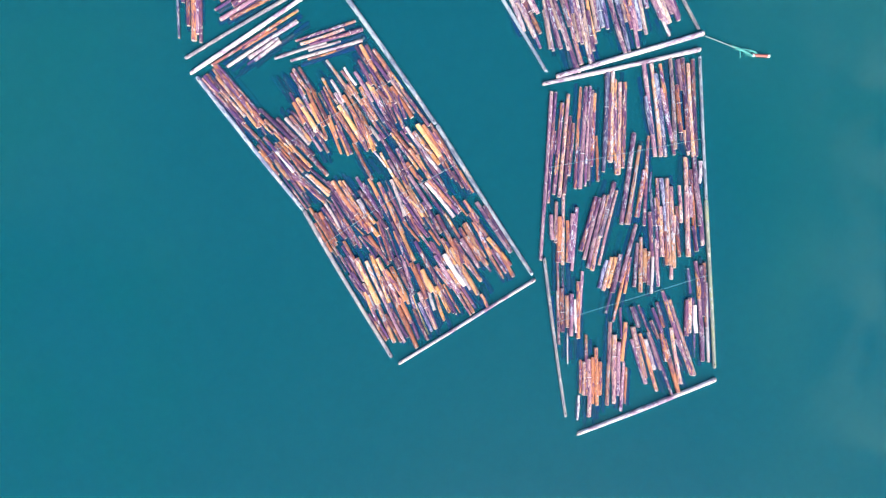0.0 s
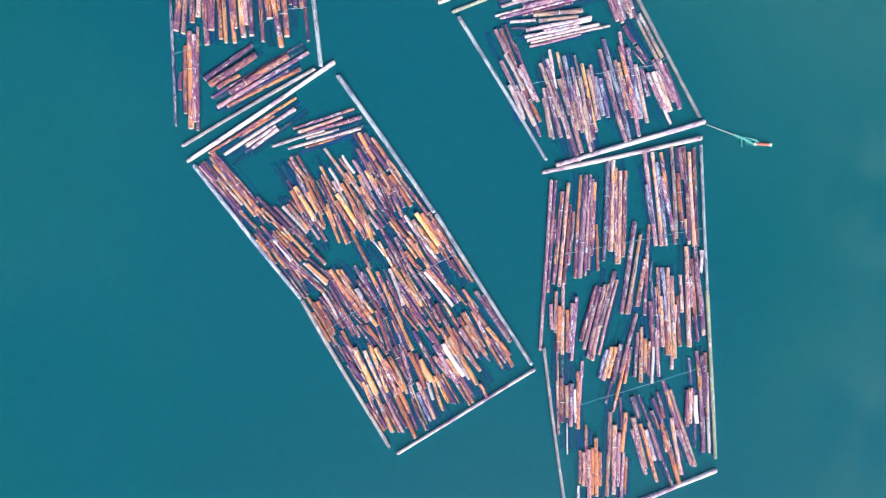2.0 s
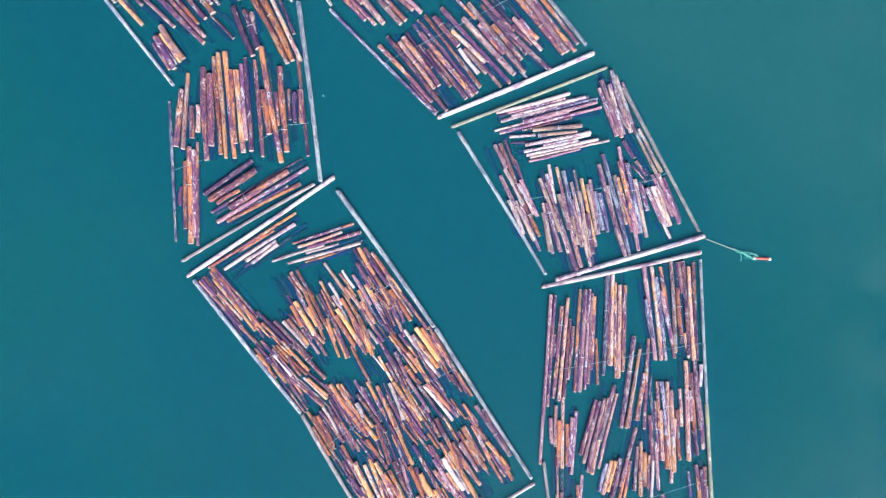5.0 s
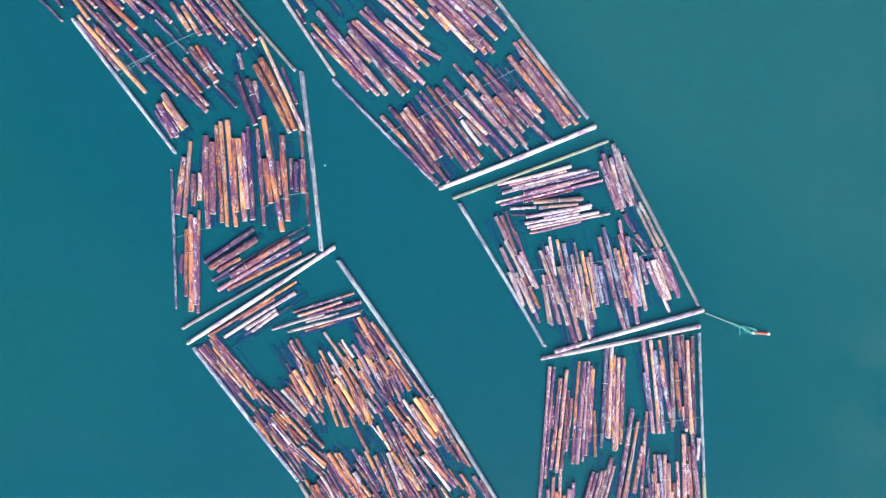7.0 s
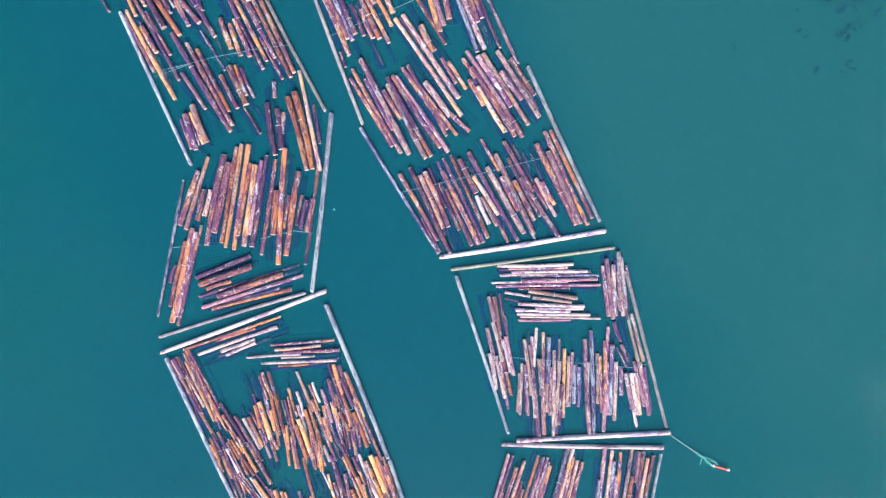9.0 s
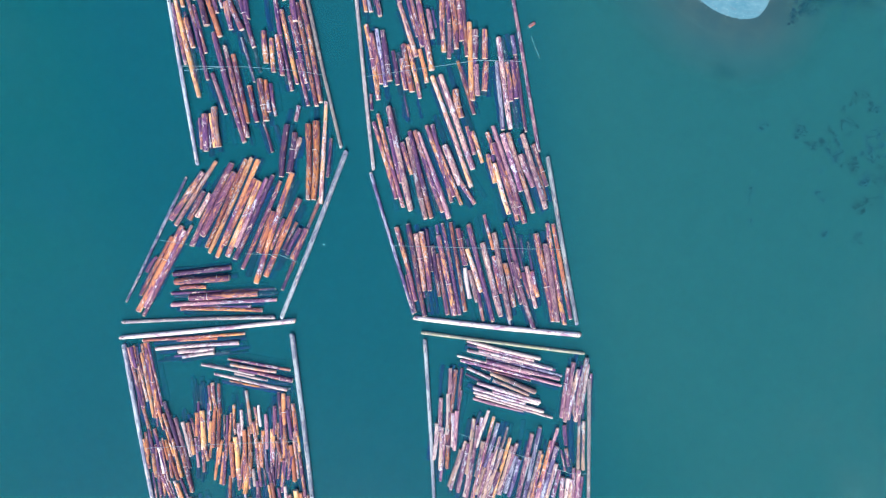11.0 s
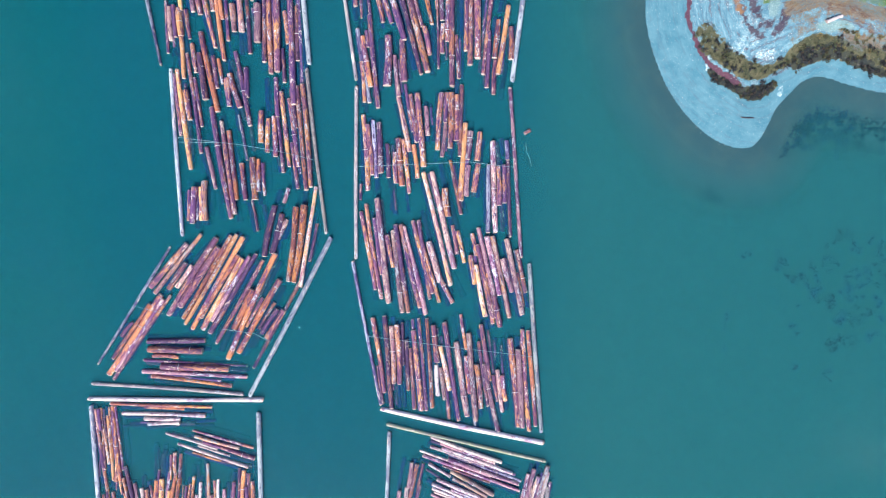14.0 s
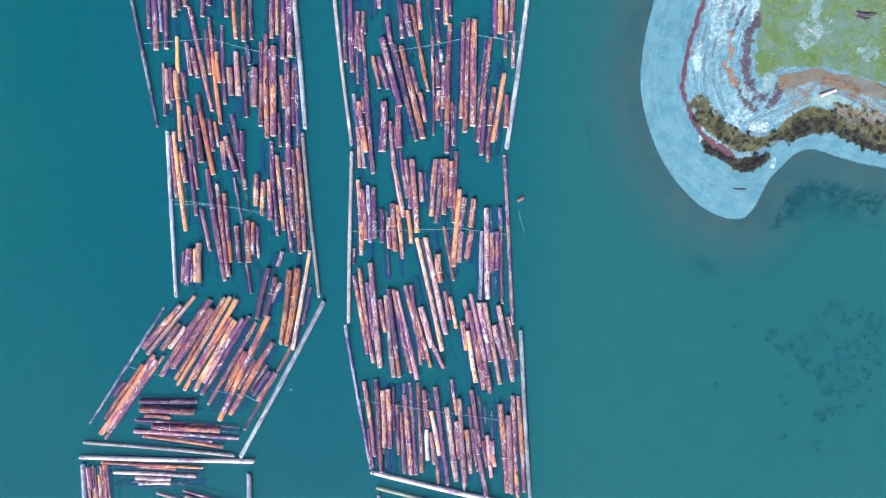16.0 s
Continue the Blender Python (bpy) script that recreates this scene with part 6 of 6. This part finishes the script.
    gold = soft_step(np.abs(olive - 0.05) + 0.5 * fine, 1.1, 0.35) * soft_step(aa, 9.5, 13.0) * soft_step(dark, 0.0, -0.5)
    m["straw"] = np.maximum(np.maximum(0.95 * band, gold), (0.50 + 0.3 * wobble) * soft_step(tan, 0.0, -1.5) * soft_step(aa, 3.5, 6.0) * soft_step(olive, 0.0, -0.4)) * soft_step(u, -0.2, 0.3)
    m["sward"] = soft_step(g + 0.4 * wobble, -0.7, 0.7) * soft_step(tan, -0.25, 0.15)
    m["bald"] = np.maximum((0.62 + 0.5 * wobble) * soft_step(np.hypot((aa - 8.4 - 0.35 * (bb - 14.4)) / 1.2, (bb - 14.4) / 3.0), 1.4, 0.2),
                           np.maximum(0.72 * soft_step(np.hypot((aa - 10.4) / 2.6, (bb - 4.6) / 0.8), 1.2, 0.6),
                                      (0.50 + 0.3 * wobble) * soft_step(broad, 0.05, 0.4) * soft_step(g, 0.8, 1.6)))
    m["bald"] = np.maximum(m["bald"], (0.75 + 0.4 * wobble) * soft_step(np.hypot((aa - 3.4) / 0.9, (bb - 6.6) / 1.5), 1.3, 0.5))
    edge = (aa < ax[1]) | (bb < bx[1]) | (aa > ax[-2]) | (bb > bx[-2])
    zs[edge & (s < 0)] = -2.79
    bm = bmesh.new()
    verts = [[bm.verts.new((xs[j, i], ys[j, i], zs[j, i])) for i in range(na)] for j in range(nb)]
    for j in range(nb - 1):
        for i in range(na - 1):
            bm.faces.new((verts[j][i], verts[j][i + 1], verts[j + 1][i + 1], verts[j + 1][i]))
    ob = linked("shore", bm, material("spit_ground", spit_ground, 0.85))
    for name in m:
        ob.data.attributes.new(name, "FLOAT", "POINT").data.foreach_set("value", m[name].ravel().astype(np.float32))
    rows = np.stack((2.4 * u, 0.22 * way, 0 * u), -1).reshape(-1)
    ob.data.attributes.new("tide_rows", "FLOAT_VECTOR", "POINT").data.foreach_set("vector", rows.astype(np.float32))
    zone = np.select([s < 0, m["mud"] > 0.5, m["sward"] > 0.5, m["scrub"] > 0.5, m["straw"] > 0.5, u > 0.3], [7, 0, 6, 4, 5, 2], 1)
    tagged(ob, "low island spit with pale mud beach, shell bank and short grass", "shore", kind="structure")
    return ob, (xs, ys, zs, zone, aa, bb, olive, dark)


shore, land = build_spit()
sx, sy, sz, szone, sa, sb, s_olive, s_dark = land


# ---------------------------------------------------------------- water and sea bed
def water_sheet(z, mat, label):
    """One level sheet out to the horizon, fine-meshed round the spit, where it thins towards the bank."""
    skip = 2
    gx, gy, depth = sx[::skip, ::skip], sy[::skip, ::skip], z - sz[::skip, ::skip]
    nb, na = gx.shape
    verts = [(x, y, 0.0) for x, y in zip(gx.ravel(), gy.ravel())]
    thick = list(soft_step(depth, -0.05, 0.75).ravel() * 0.7 + 0.3 if z == 0 else soft_step(depth, 0.0, 0.85).ravel())
    faces = [(j * na + i, j * na + i + 1, (j + 1) * na + i + 1, (j + 1) * na + i) for j in range(nb - 1) for i in range(na - 1)]
    rim = [i for i in range(na)] + [j * na + na - 1 for j in range(1, nb)] + [(nb - 1) * na + i for i in range(na - 2, -1, -1)] + [j * na for j in range(nb - 2, 0, -1)]
    mx, my = gx.mean(), gy.mean()
    first = len(verts)
    for k in rim:
        way = Vector((verts[k][0] - mx, verts[k][1] - my)).normalized() * 2400
        verts.append((mx + way.x, my + way.y, 0.0))
        thick.append(1.0)
    for n in range(len(rim)):
        m = (n + 1) % len(rim)
        faces.append((rim[n], first + n, first + m, rim[m]))
    me = bpy.data.meshes.new("water")
    me.from_pydata(verts, [], faces)
    me.attributes.new("thickness", "FLOAT", "POINT").data.foreach_set("value", np.array(thick, np.float32))
    me.materials.append(mat)
    ob = new("water", me)
    ob.location.z = z
    tagged(ob, label, "water", kind="structure")


water_sheet(0.0, water_layer("sea_surface", DEEP, SHALLOW, 0.20, True), "calm murky teal sea water with a soft sheen")
for k, (z, cover) in enumerate(((-0.32, 0.45), (-0.75, 0.55), (-1.3, 0.7))):
    water_sheet(z, water_layer("silty_water", DEEP, SHALLOW, cover, False), "silt hanging in the teal water under the surface")
SEABED = material("sea_bed", plain((0.05, 0.10, 0.10), 0.9, 0.4, 0.2), 0.9)
bm = bmesh.new()
bmesh.ops.create_grid(bm, x_segments=2, y_segments=2, size=2400.0)
bed = tagged(linked("ground", bm, SEABED), "dim silty sea bed under the water", "sea bed", kind="structure")
bed.location.z = -2.8


def scatter(mask, count, seed):
    """Places on the spit, by chance, where the mask holds: x, y, z."""
    r = np.random.RandomState(seed)
    js, is_ = np.nonzero(mask)
    pick = r.randint(0, len(js), count)
    jit = r.normal(0, 0.22, (count, 2))
    return [(sx[js[k], is_[k]] + jit[n, 0], sy[js[k], is_[k]] + jit[n, 1], sz[js[k], is_[k]]) for n, k in enumerate(pick)]


def leaf_mesh(name, rng, radius, height, leaves, size, mats):
    """A low bush: short stems and many small leaves in clumps with gaps."""
    bm = bmesh.new()
    for _ in range(5):
        a, d = rng.uniform(0, 6.28), rng.uniform(0.2, 0.7) * radius
        tube(bm, [(0, 0, -0.05), (0.4 * d * math.cos(a), 0.4 * d * math.sin(a), 0.45 * height), (d * math.cos(a), d * math.sin(a), 0.85 * height)], 0.03, 4)
    stems = len(bm.faces)
    clumps = [(rng.uniform(0, 6.28), radius * math.sqrt(rng.random()), rng.uniform(0.35, 1.0)) for _ in range(11)]
    for _ in range(leaves):
        a, d, h = rng.choice(clumps)
        p = Vector((d * math.cos(a), d * math.sin(a), h * height * (1 - 0.4 * d / radius)))
        p += Vector((rng.gauss(0, 0.16), rng.gauss(0, 0.16), rng.gauss(0, 0.10))) * radius
        p.z = max(p.z, 0.03)
        q = Euler((rng.uniform(-0.9, 0.9), rng.uniform(-0.9, 0.9), rng.uniform(0, 6.28))).to_matrix()
        w = size * rng.uniform(0.6, 1.3)
        f = bm.faces.new([bm.verts.new(p + q @ Vector(v)) for v in ((-w, 0, 0), (0, -0.45 * w, 0.1 * w), (w, 0, 0), (0, 0.45 * w, 0.1 * w))])
        f.material_index = 1
    me = bpy.data.meshes.new(name)
    bm.to_mesh(me)
    bm.free()
    for m in mats:
        me.materials.append(m)
    return me


def leaf_color(lo, hi):
    def build(nodes, links, shader):
        geo = nodes.new("ShaderNodeNewGeometry")
        links.new(shifted_hue(nodes, links, ramp(nodes, links, geo.outputs["Random Per Island"], [(0.1, lo), (0.9, hi)]), 0.3), shader.inputs["Base Color"])
    return build


STEM = material("stem_bark", plain((0.12, 0.08, 0.06)), 0.9)
LEAVES = [material("dark_leaves", leaf_color((0.012, 0.022, 0.040), (0.050, 0.062, 0.070)), 0.7),
          material("olive_leaves", leaf_color((0.042, 0.070, 0.040), (0.150, 0.165, 0.085)), 0.7),
          material("straw_leaves", leaf_color((0.16, 0.13, 0.06), (0.34, 0.29, 0.15)), 0.8)]
bush_rng = random.Random(21)
BUSHES = [[leaf_mesh("shrub", bush_rng, bush_rng.uniform(0.4, 0.6), bush_rng.uniform(0.35, 0.6), 380, 0.06, (STEM, m)) for _ in range(3)] for m in LEAVES]
BUSH_WORDS = ("dark green leafy shrub on the island's edge", "olive-brown low shrub on the island's edge", "straw-yellow dry shrub on the island's bank")


def shrubs(mask, count, seed, kinds):
    r = random.Random(seed)
    for x, y, z in scatter(mask, count, seed):
        k = r.choice(kinds)
        ob = new("shrub", r.choice(BUSHES[k]))
        size = r.uniform(0.32, 0.72)
        ob.matrix_basis = pose(x, y, z - 0.02, 0, 0, r.uniform(0, 360)) @ Matrix.Diagonal((size, size, size, 1))
        tagged(ob, BUSH_WORDS[k], "shrub", "shrubs along the island's edge")


scrub = szone == 4
fringe = (s_dark > 0.12) & (sa < 24)
heath = (s_olive > 0.15) & (sa < 24)
shrubs(fringe & (sa < 4.2), 90, 1, (0, 0, 0, 1))
shrubs(fringe & (sa > 4.2), 130, 2, (0, 0, 0, 1))
shrubs(heath & (sb < 2.5) & (sa < 4), 40, 4, (1, 1, 0, 0))
shrubs(heath & (sa < -1.5), 14, 7, (0, 1))
shrubs(heath & (sa > 3), 80, 5, (1, 1, 2, 0, 0))
shrubs((szone == 5) & (sa > 11) & (s_olive > -0.8), 26, 6, (2, 2, 1))


def undergrowth(places, seed):
    """Low tangled leaves that fill the gaps between the shrubs."""
    r = random.Random(seed)
    verts, faces = [], []
    for x, y, z in places:
        for _ in range(5):
            px, py, pz, w = x + r.gauss(0, 0.14), y + r.gauss(0, 0.14), z + r.uniform(0.02, 0.16), r.uniform(0.035, 0.085)
            q = Euler((r.uniform(-0.8, 0.8), r.uniform(-0.8, 0.8), r.uniform(0, 6.28))).to_matrix()
            n = len(verts)
            verts += [Vector((px, py, pz)) + q @ Vector(v) for v in ((-w, 0, 0), (0, -0.45 * w, 0.01), (w, 0, 0), (0, 0.45 * w, 0.01))]
            faces.append((n, n + 1, n + 2, n + 3))
    me = bpy.data.meshes.new("undergrowth")
    me.from_pydata(verts, [], faces)
    me.materials.append(material("undergrowth_leaves", leaf_color((0.024, 0.046, 0.040), (0.150, 0.155, 0.085)), 0.8))
    tagged(new("undergrowth", me), "olive and mustard low scrub along the island's edge", "scrub", kind="stuff")


undergrowth(scatter(scrub & (sa < 24) & (s_dark < 0.0) & (s_olive > 0.1), 1700, 51), 12)


def stones(name, places, lo, hi, mat, seed, label):
    r = random.Random(seed)
    verts, faces = [], []
    for x, y, z in places:
        w, n = r.uniform(lo, hi), len(verts)
        a = r.uniform(0, 6.28)
        k = r.uniform(0.5, 1.0)
        for dx, dy, dz in ((1, 0, 0), (0, k, 0), (-1, 0, 0), (0, -k, 0)):
            verts.append((x + w * (dx * math.cos(a) - dy * math.sin(a)), y + w * (dx * math.sin(a) + dy * math.cos(a)), z - 0.01))
        verts.append((x, y, z + 0.5 * w))
        faces += [(n, n + 1, n + 4), (n + 1, n + 2, n + 4), (n + 2, n + 3, n + 4), (n + 3, n, n + 4)]
    me = bpy.data.meshes.new(name)
    me.from_pydata(verts, [], faces)
    me.materials.append(mat)
    return tagged(new(name, me), label, "stones", kind="stuff")


PALE_STONE = material("pale_stone", plain((0.66, 0.70, 0.72), 0.8, 0.2), 0.8)
GREY_STONE = material("grey_stone", plain((0.24, 0.27, 0.30), 0.8, 0.3), 0.8)
stones("shells", scatter((szone == 2), 1100, 31), 0.02, 0.055, PALE_STONE, 5, "white shells and pale pebbles strewn on the bank")
stones("pebbles", scatter((szone == 0), 1300, 32), 0.012, 0.045, PALE_STONE, 6, "few pale pebbles lying on wet mud")
stones("stones", scatter((szone == 2) | (szone == 3) | (szone == 1), 900, 33), 0.03, 0.085, GREY_STONE, 7, "grey stones and wrack on the upper beach")


def tufts(name, places, tall, mat, seed, label):
    """Grass: thin blades in little fans."""
    r = random.Random(seed)
    verts, faces = [], []
    for x, y, z in places:
        for _ in range(6):
            a, lean, h = r.uniform(0, 6.28), r.uniform(0.3, 1.1), tall * r.uniform(0.5, 1.2)
            n = len(verts)
            px, py = math.cos(a), math.sin(a)
            verts += [(x - 0.03 * py, y + 0.03 * px, z - 0.01), (x + 0.03 * py, y - 0.03 * px, z - 0.01),
                      (x + h * lean * px, y + h * lean * py, z + h)]
            faces.append((n, n + 1, n + 2))
    me = bpy.data.meshes.new(name)
    me.from_pydata(verts, [], faces)
    me.materials.append(mat)
    return tagged(new(name, me), label, "grass", kind="stuff")


GRASS = material("grass_blades", leaf_color((0.08, 0.16, 0.04), (0.26, 0.32, 0.12)), 0.8)
STRAW = material("straw_blades", leaf_color((0.28, 0.20, 0.11), (0.50, 0.40, 0.24)), 0.8)
tufts("grass", scatter(szone == 6, 3600, 41), 0.06, GRASS, 8, "short green grass on top of the island")
tufts("dry_grass", scatter(szone == 5, 1600, 42), 0.07, STRAW, 9, "dry straw-coloured grass on the bank")
tufts("flowers", scatter((szone == 6) & (sa > 16.2) & (sb > 9), 260, 43), 0.2,
      material("yellow_bloom", leaf_color((0.42, 0.36, 0.02), (0.62, 0.52, 0.05)), 0.8), 10, "yellow flowering weeds in the grass")


def driftwood(a, b, heading, length, thick, tone, words):
    x, y = spit(a, b)
    near = np.argmin((sx - x) ** 2 + (sy - y) ** 2)
    ob = with_ends(new("driftwood", LOG_SHAPES[tone][2][0]), LOG_SHAPES[tone][2])
    ob.matrix_basis = pose(x, y, sz.ravel()[near] + 0.35 * thick, 0, 0, heading + 35.2) @ Matrix.Diagonal((length, thick, thick, 1))
    sized(ob, length, thick)
    tagged(ob, words, "driftwood")


driftwood(10.2, 5.35, 18, 1.9, 0.42, "w", "bleached white driftwood trunk lying on the bank")
driftwood(14.4, 14.3, -4, 2.3, 0.35, "h", "dark rotten driftwood log lying in the grass")
driftwood(14.0, 13.9, -14, 1.8, 0.22, "h", "dark thin driftwood branch lying in the grass")
driftwood(0.6, -5.6, -3, 1.5, 0.13, "h", "dark sodden driftwood stick on the mud beach")
driftwood(8.5, 12.2, -32, 1.8, 0.10, "t", "thin grey stick lying in the grass")

# ---------------------------------------------------------------- seaweed beds in the shallows
WEED = material("seaweed", leaf_color((0.003, 0.040, 0.125), (0.010, 0.085, 0.190)), 0.8)


def weed_bed(a, b, ra, rb, fronds, seed, depth=-0.26):
    """A bed of dark weed under the surface: ragged mats of fronds in clumps, full of gaps."""
    r = random.Random(seed)
    verts, faces = [], []
    clumps = [(r.gauss(0, 0.6), r.gauss(0, 0.6), r.uniform(0.05, 0.2)) for _ in range(max(4, fronds // 6))]
    for _ in range(5 * fronds):
        cu, cv, wide = r.choice(clumps)
        x, y = spit(a + ra * cu + wide * r.gauss(0, 1.6), b + rb * cv + wide * r.gauss(0, 1.6))
        t, w = r.uniform(0, 6.28), r.uniform(0.05, 0.15)
        z = depth - r.uniform(0.0, 0.34)
        first = len(verts)
        verts += [(x + w * k * math.cos(t + q), y + w * k * math.sin(t + q), z + r.uniform(-0.06, 0.06))
                  for q, k in ((0, 1), (0.9, 0.5), (2.0, 0.7), (3.1, 1.1), (4.2, 0.5), (5.2, 0.7))]
        faces.append(tuple(range(first, first + 6)))
    me = bpy.data.meshes.new("seaweed")
    me.from_pydata(verts, [], faces)
    me.materials.append(WEED)
    tagged(new("seaweed", me), "dark seaweed bed showing through shallow teal water", "seaweed", kind="stuff")


for k, (a, b, ra, rb, fronds) in enumerate(((11.7, -19.5, 1.2, 0.9, 40), (14.0, -20.5, 1.6, 1.2, 60), (9.7, -23.0, 1.5, 1.2, 60), (7.0, -24.2, 0.6, 0.4, 26),
                                            (4.6, -22.4, 0.5, 0.9, 44), (6.0, -24.2, 0.7, 0.4, 30), (0.4, -21.9, 1.0, 1.6, 14), (8.6, -26.0, 0.9, 1.2, 60),
                                            (10.4, -27.0, 1.0, 1.4, 80), (11.7, -29.2, 1.0, 0.7, 60), (11.1, -32.2, 1.1, 1.1, 90), (13.6, -29.4, 1.0, 1.2, 60),
                                            (16.4, -23.4, 2.0, 2.6, 110), (13.0, -25.0, 2.0, 2.4, 120), (5.7, -29.9, 1.0, 1.6, 20), (6.4, -35.2, 0.8, 0.7, 24),
                                            (10.5, -36.2, 1.2, 0.8, 26), (15.8, -29.0, 1.6, 2.4, 60), (-1.6, -29.9, 1.0, 2.6, 14), (-4.3, -14.6, 1.8, 0.8, 24))):
    weed_bed(a, b, ra, rb, fronds, k + 1)
for k, (a, b, ra, rb, fronds) in enumerate(((9.6, -5.4, 2.2, 0.8, 260), (12.4, -5.2, 2.2, 0.9, 220), (7.4, -6.8, 1.1, 1.1, 240), (15.5, -6.2, 3.0, 1.0, 220), (10.5, -7.6, 3.4, 1.4, 300),
                                            (4.8, -9.4, 1.4, 0.9, 90), (6.2, -8.2, 1.2, 1.0, 150), (13.5, -8.2, 4.0, 1.6, 220),
                                            (-13.4, 4.2, 0.5, 1.4, 50), (-12.6, 2.6, 0.4, 0.8, 40), (-13.0, 8.0, 0.8, 3.5, 50))):
    weed_bed(a, b, ra, rb, fronds, k + 41, -0.36)

# ---------------------------------------------------------------- the marker buoy and drifting bits
def buoy():
    """A faded red spar buoy lying flat, moored to the boom by a rope with a green net tangled on it."""
    line = [(30.50, 23.94), (31.81, 23.44), (33.00, 22.99), (34.05, 22.55)]
    (hx, hy), (tx, ty) = [(36.09, 21.72), (37.99, 21.62)]
    heading = math.degrees(math.atan2(ty - hy, tx - hx))
    length = math.hypot(tx - hx, ty - hy)
    top = tagged(new("buoy"), "faded red spar buoy with white cap, lying on water", "buoy")
    top.matrix_basis = pose((hx + tx) / 2, (hy + ty) / 2, 0.06, 0, 0, heading)
    for name, x0, x1, r, mat in (("body", -0.46, 0.36, 0.17, RED_PAINT), ("cap", 0.36, 0.5, 0.19, WHITE_PAINT), ("foot", -0.54, -0.46, 0.20, WHITE_PAINT)):
        bm = bmesh.new()
        n = 6
        tube(bm, [(length * (x0 + (x1 - x0) * k / n), 0, 0) for k in range(n + 1)], r, 12)
        bmesh.ops.bevel(bm, geom=[e for e in bm.edges if not e.is_manifold or e.calc_face_angle(0) > 1], offset=0.04, segments=2, affect="EDGES")
        linked(name, bm, mat, top)
    rope = tagged(linked("rope", tube(bmesh.new(), [(x, y, 0.05) for x, y in chained(line)], 0.05), ROPE_GREY),
                  "thin grey mooring rope floating on the water", "rope")
    r = random.Random(5)
    bm = bmesh.new()
    paths = ([(34.05, 22.55), (34.84, 22.42), (35.60, 22.28), (36.30, 22.12), (36.52, 21.84)], [(34.20, 22.50), (34.90, 22.20), (35.55, 21.88), (36.16, 21.58), (36.46, 21.70)])
    for k in range(8):
        knots = paths[k % 2]
        pts = [(x + r.gauss(0, 0.07), y + r.gauss(0, 0.07), 0.08 + r.uniform(-0.06, 0.08)) for x, y in knots]
        tube(bm, [(x, y, z) for (x, y), z in zip(chained([p[:2] for p in pts], 4), np.linspace(pts[0][2], pts[-1][2], 17))], r.uniform(0.02, 0.04), 5)
    for hang in ([(34.51, 22.42), (34.59, 21.77), (34.53, 21.38)], [(34.25, 22.62), (33.92, 22.68), (33.65, 22.94)]):
        tube(bm, [(x, y, 0.06) for x, y in chained(hang)], 0.05, 5)
    for k in range(26):         # frayed ends of netting
        q = r.uniform(0.1, 1.0)
        x, y, way = 34.3 + 2.0 * q, 22.42 - 0.72 * q, r.uniform(-2.6, -0.6)
        tube(bm, [(x, y, 0.04), (x + 0.25 * math.cos(way), y + 0.25 * math.sin(way), -0.04), (x + 0.5 * math.cos(way), y + 0.5 * math.sin(way), -0.2)], 0.018, 4)
    tagged(linked("rope_tangle", bm, ROPE_GREEN), "turquoise rope tangled beside the red buoy", "rope")


buoy()
(fx, fy), (gx, gy) = [(-4.68, 73.84), (-4.37, 74.54)]
stray = floating_log("stray_log", (fx + gx) / 2, (fy + gy) / 2, math.degrees(math.atan2(gy - fy, gx - fx)), 0.85, 0.42, "o", random.Random(2))
tagged(stray, "short orange log end drifting alone beside the raft", "log")
tagged(linked("cord", tube(bmesh.new(), [(x, y, 0.01) for x, y in chained([(-3.96, 73.05), (-3.24, 72.27), (-2.44, 71.71), (-1.87, 71.14)])], 0.014), ROPE_GREY),
       "thin pale cord trailing on the water", "cord")
(bx, by), = [(-13.64, 40.41)]
bm = bmesh.new()
bmesh.ops.create_icosphere(bm, subdivisions=2, radius=0.08)
speck = tagged(linked("float", bm, WHITE_PAINT), "small white net float drifting on the water", "float")
speck.location = (bx, by, 0.04)
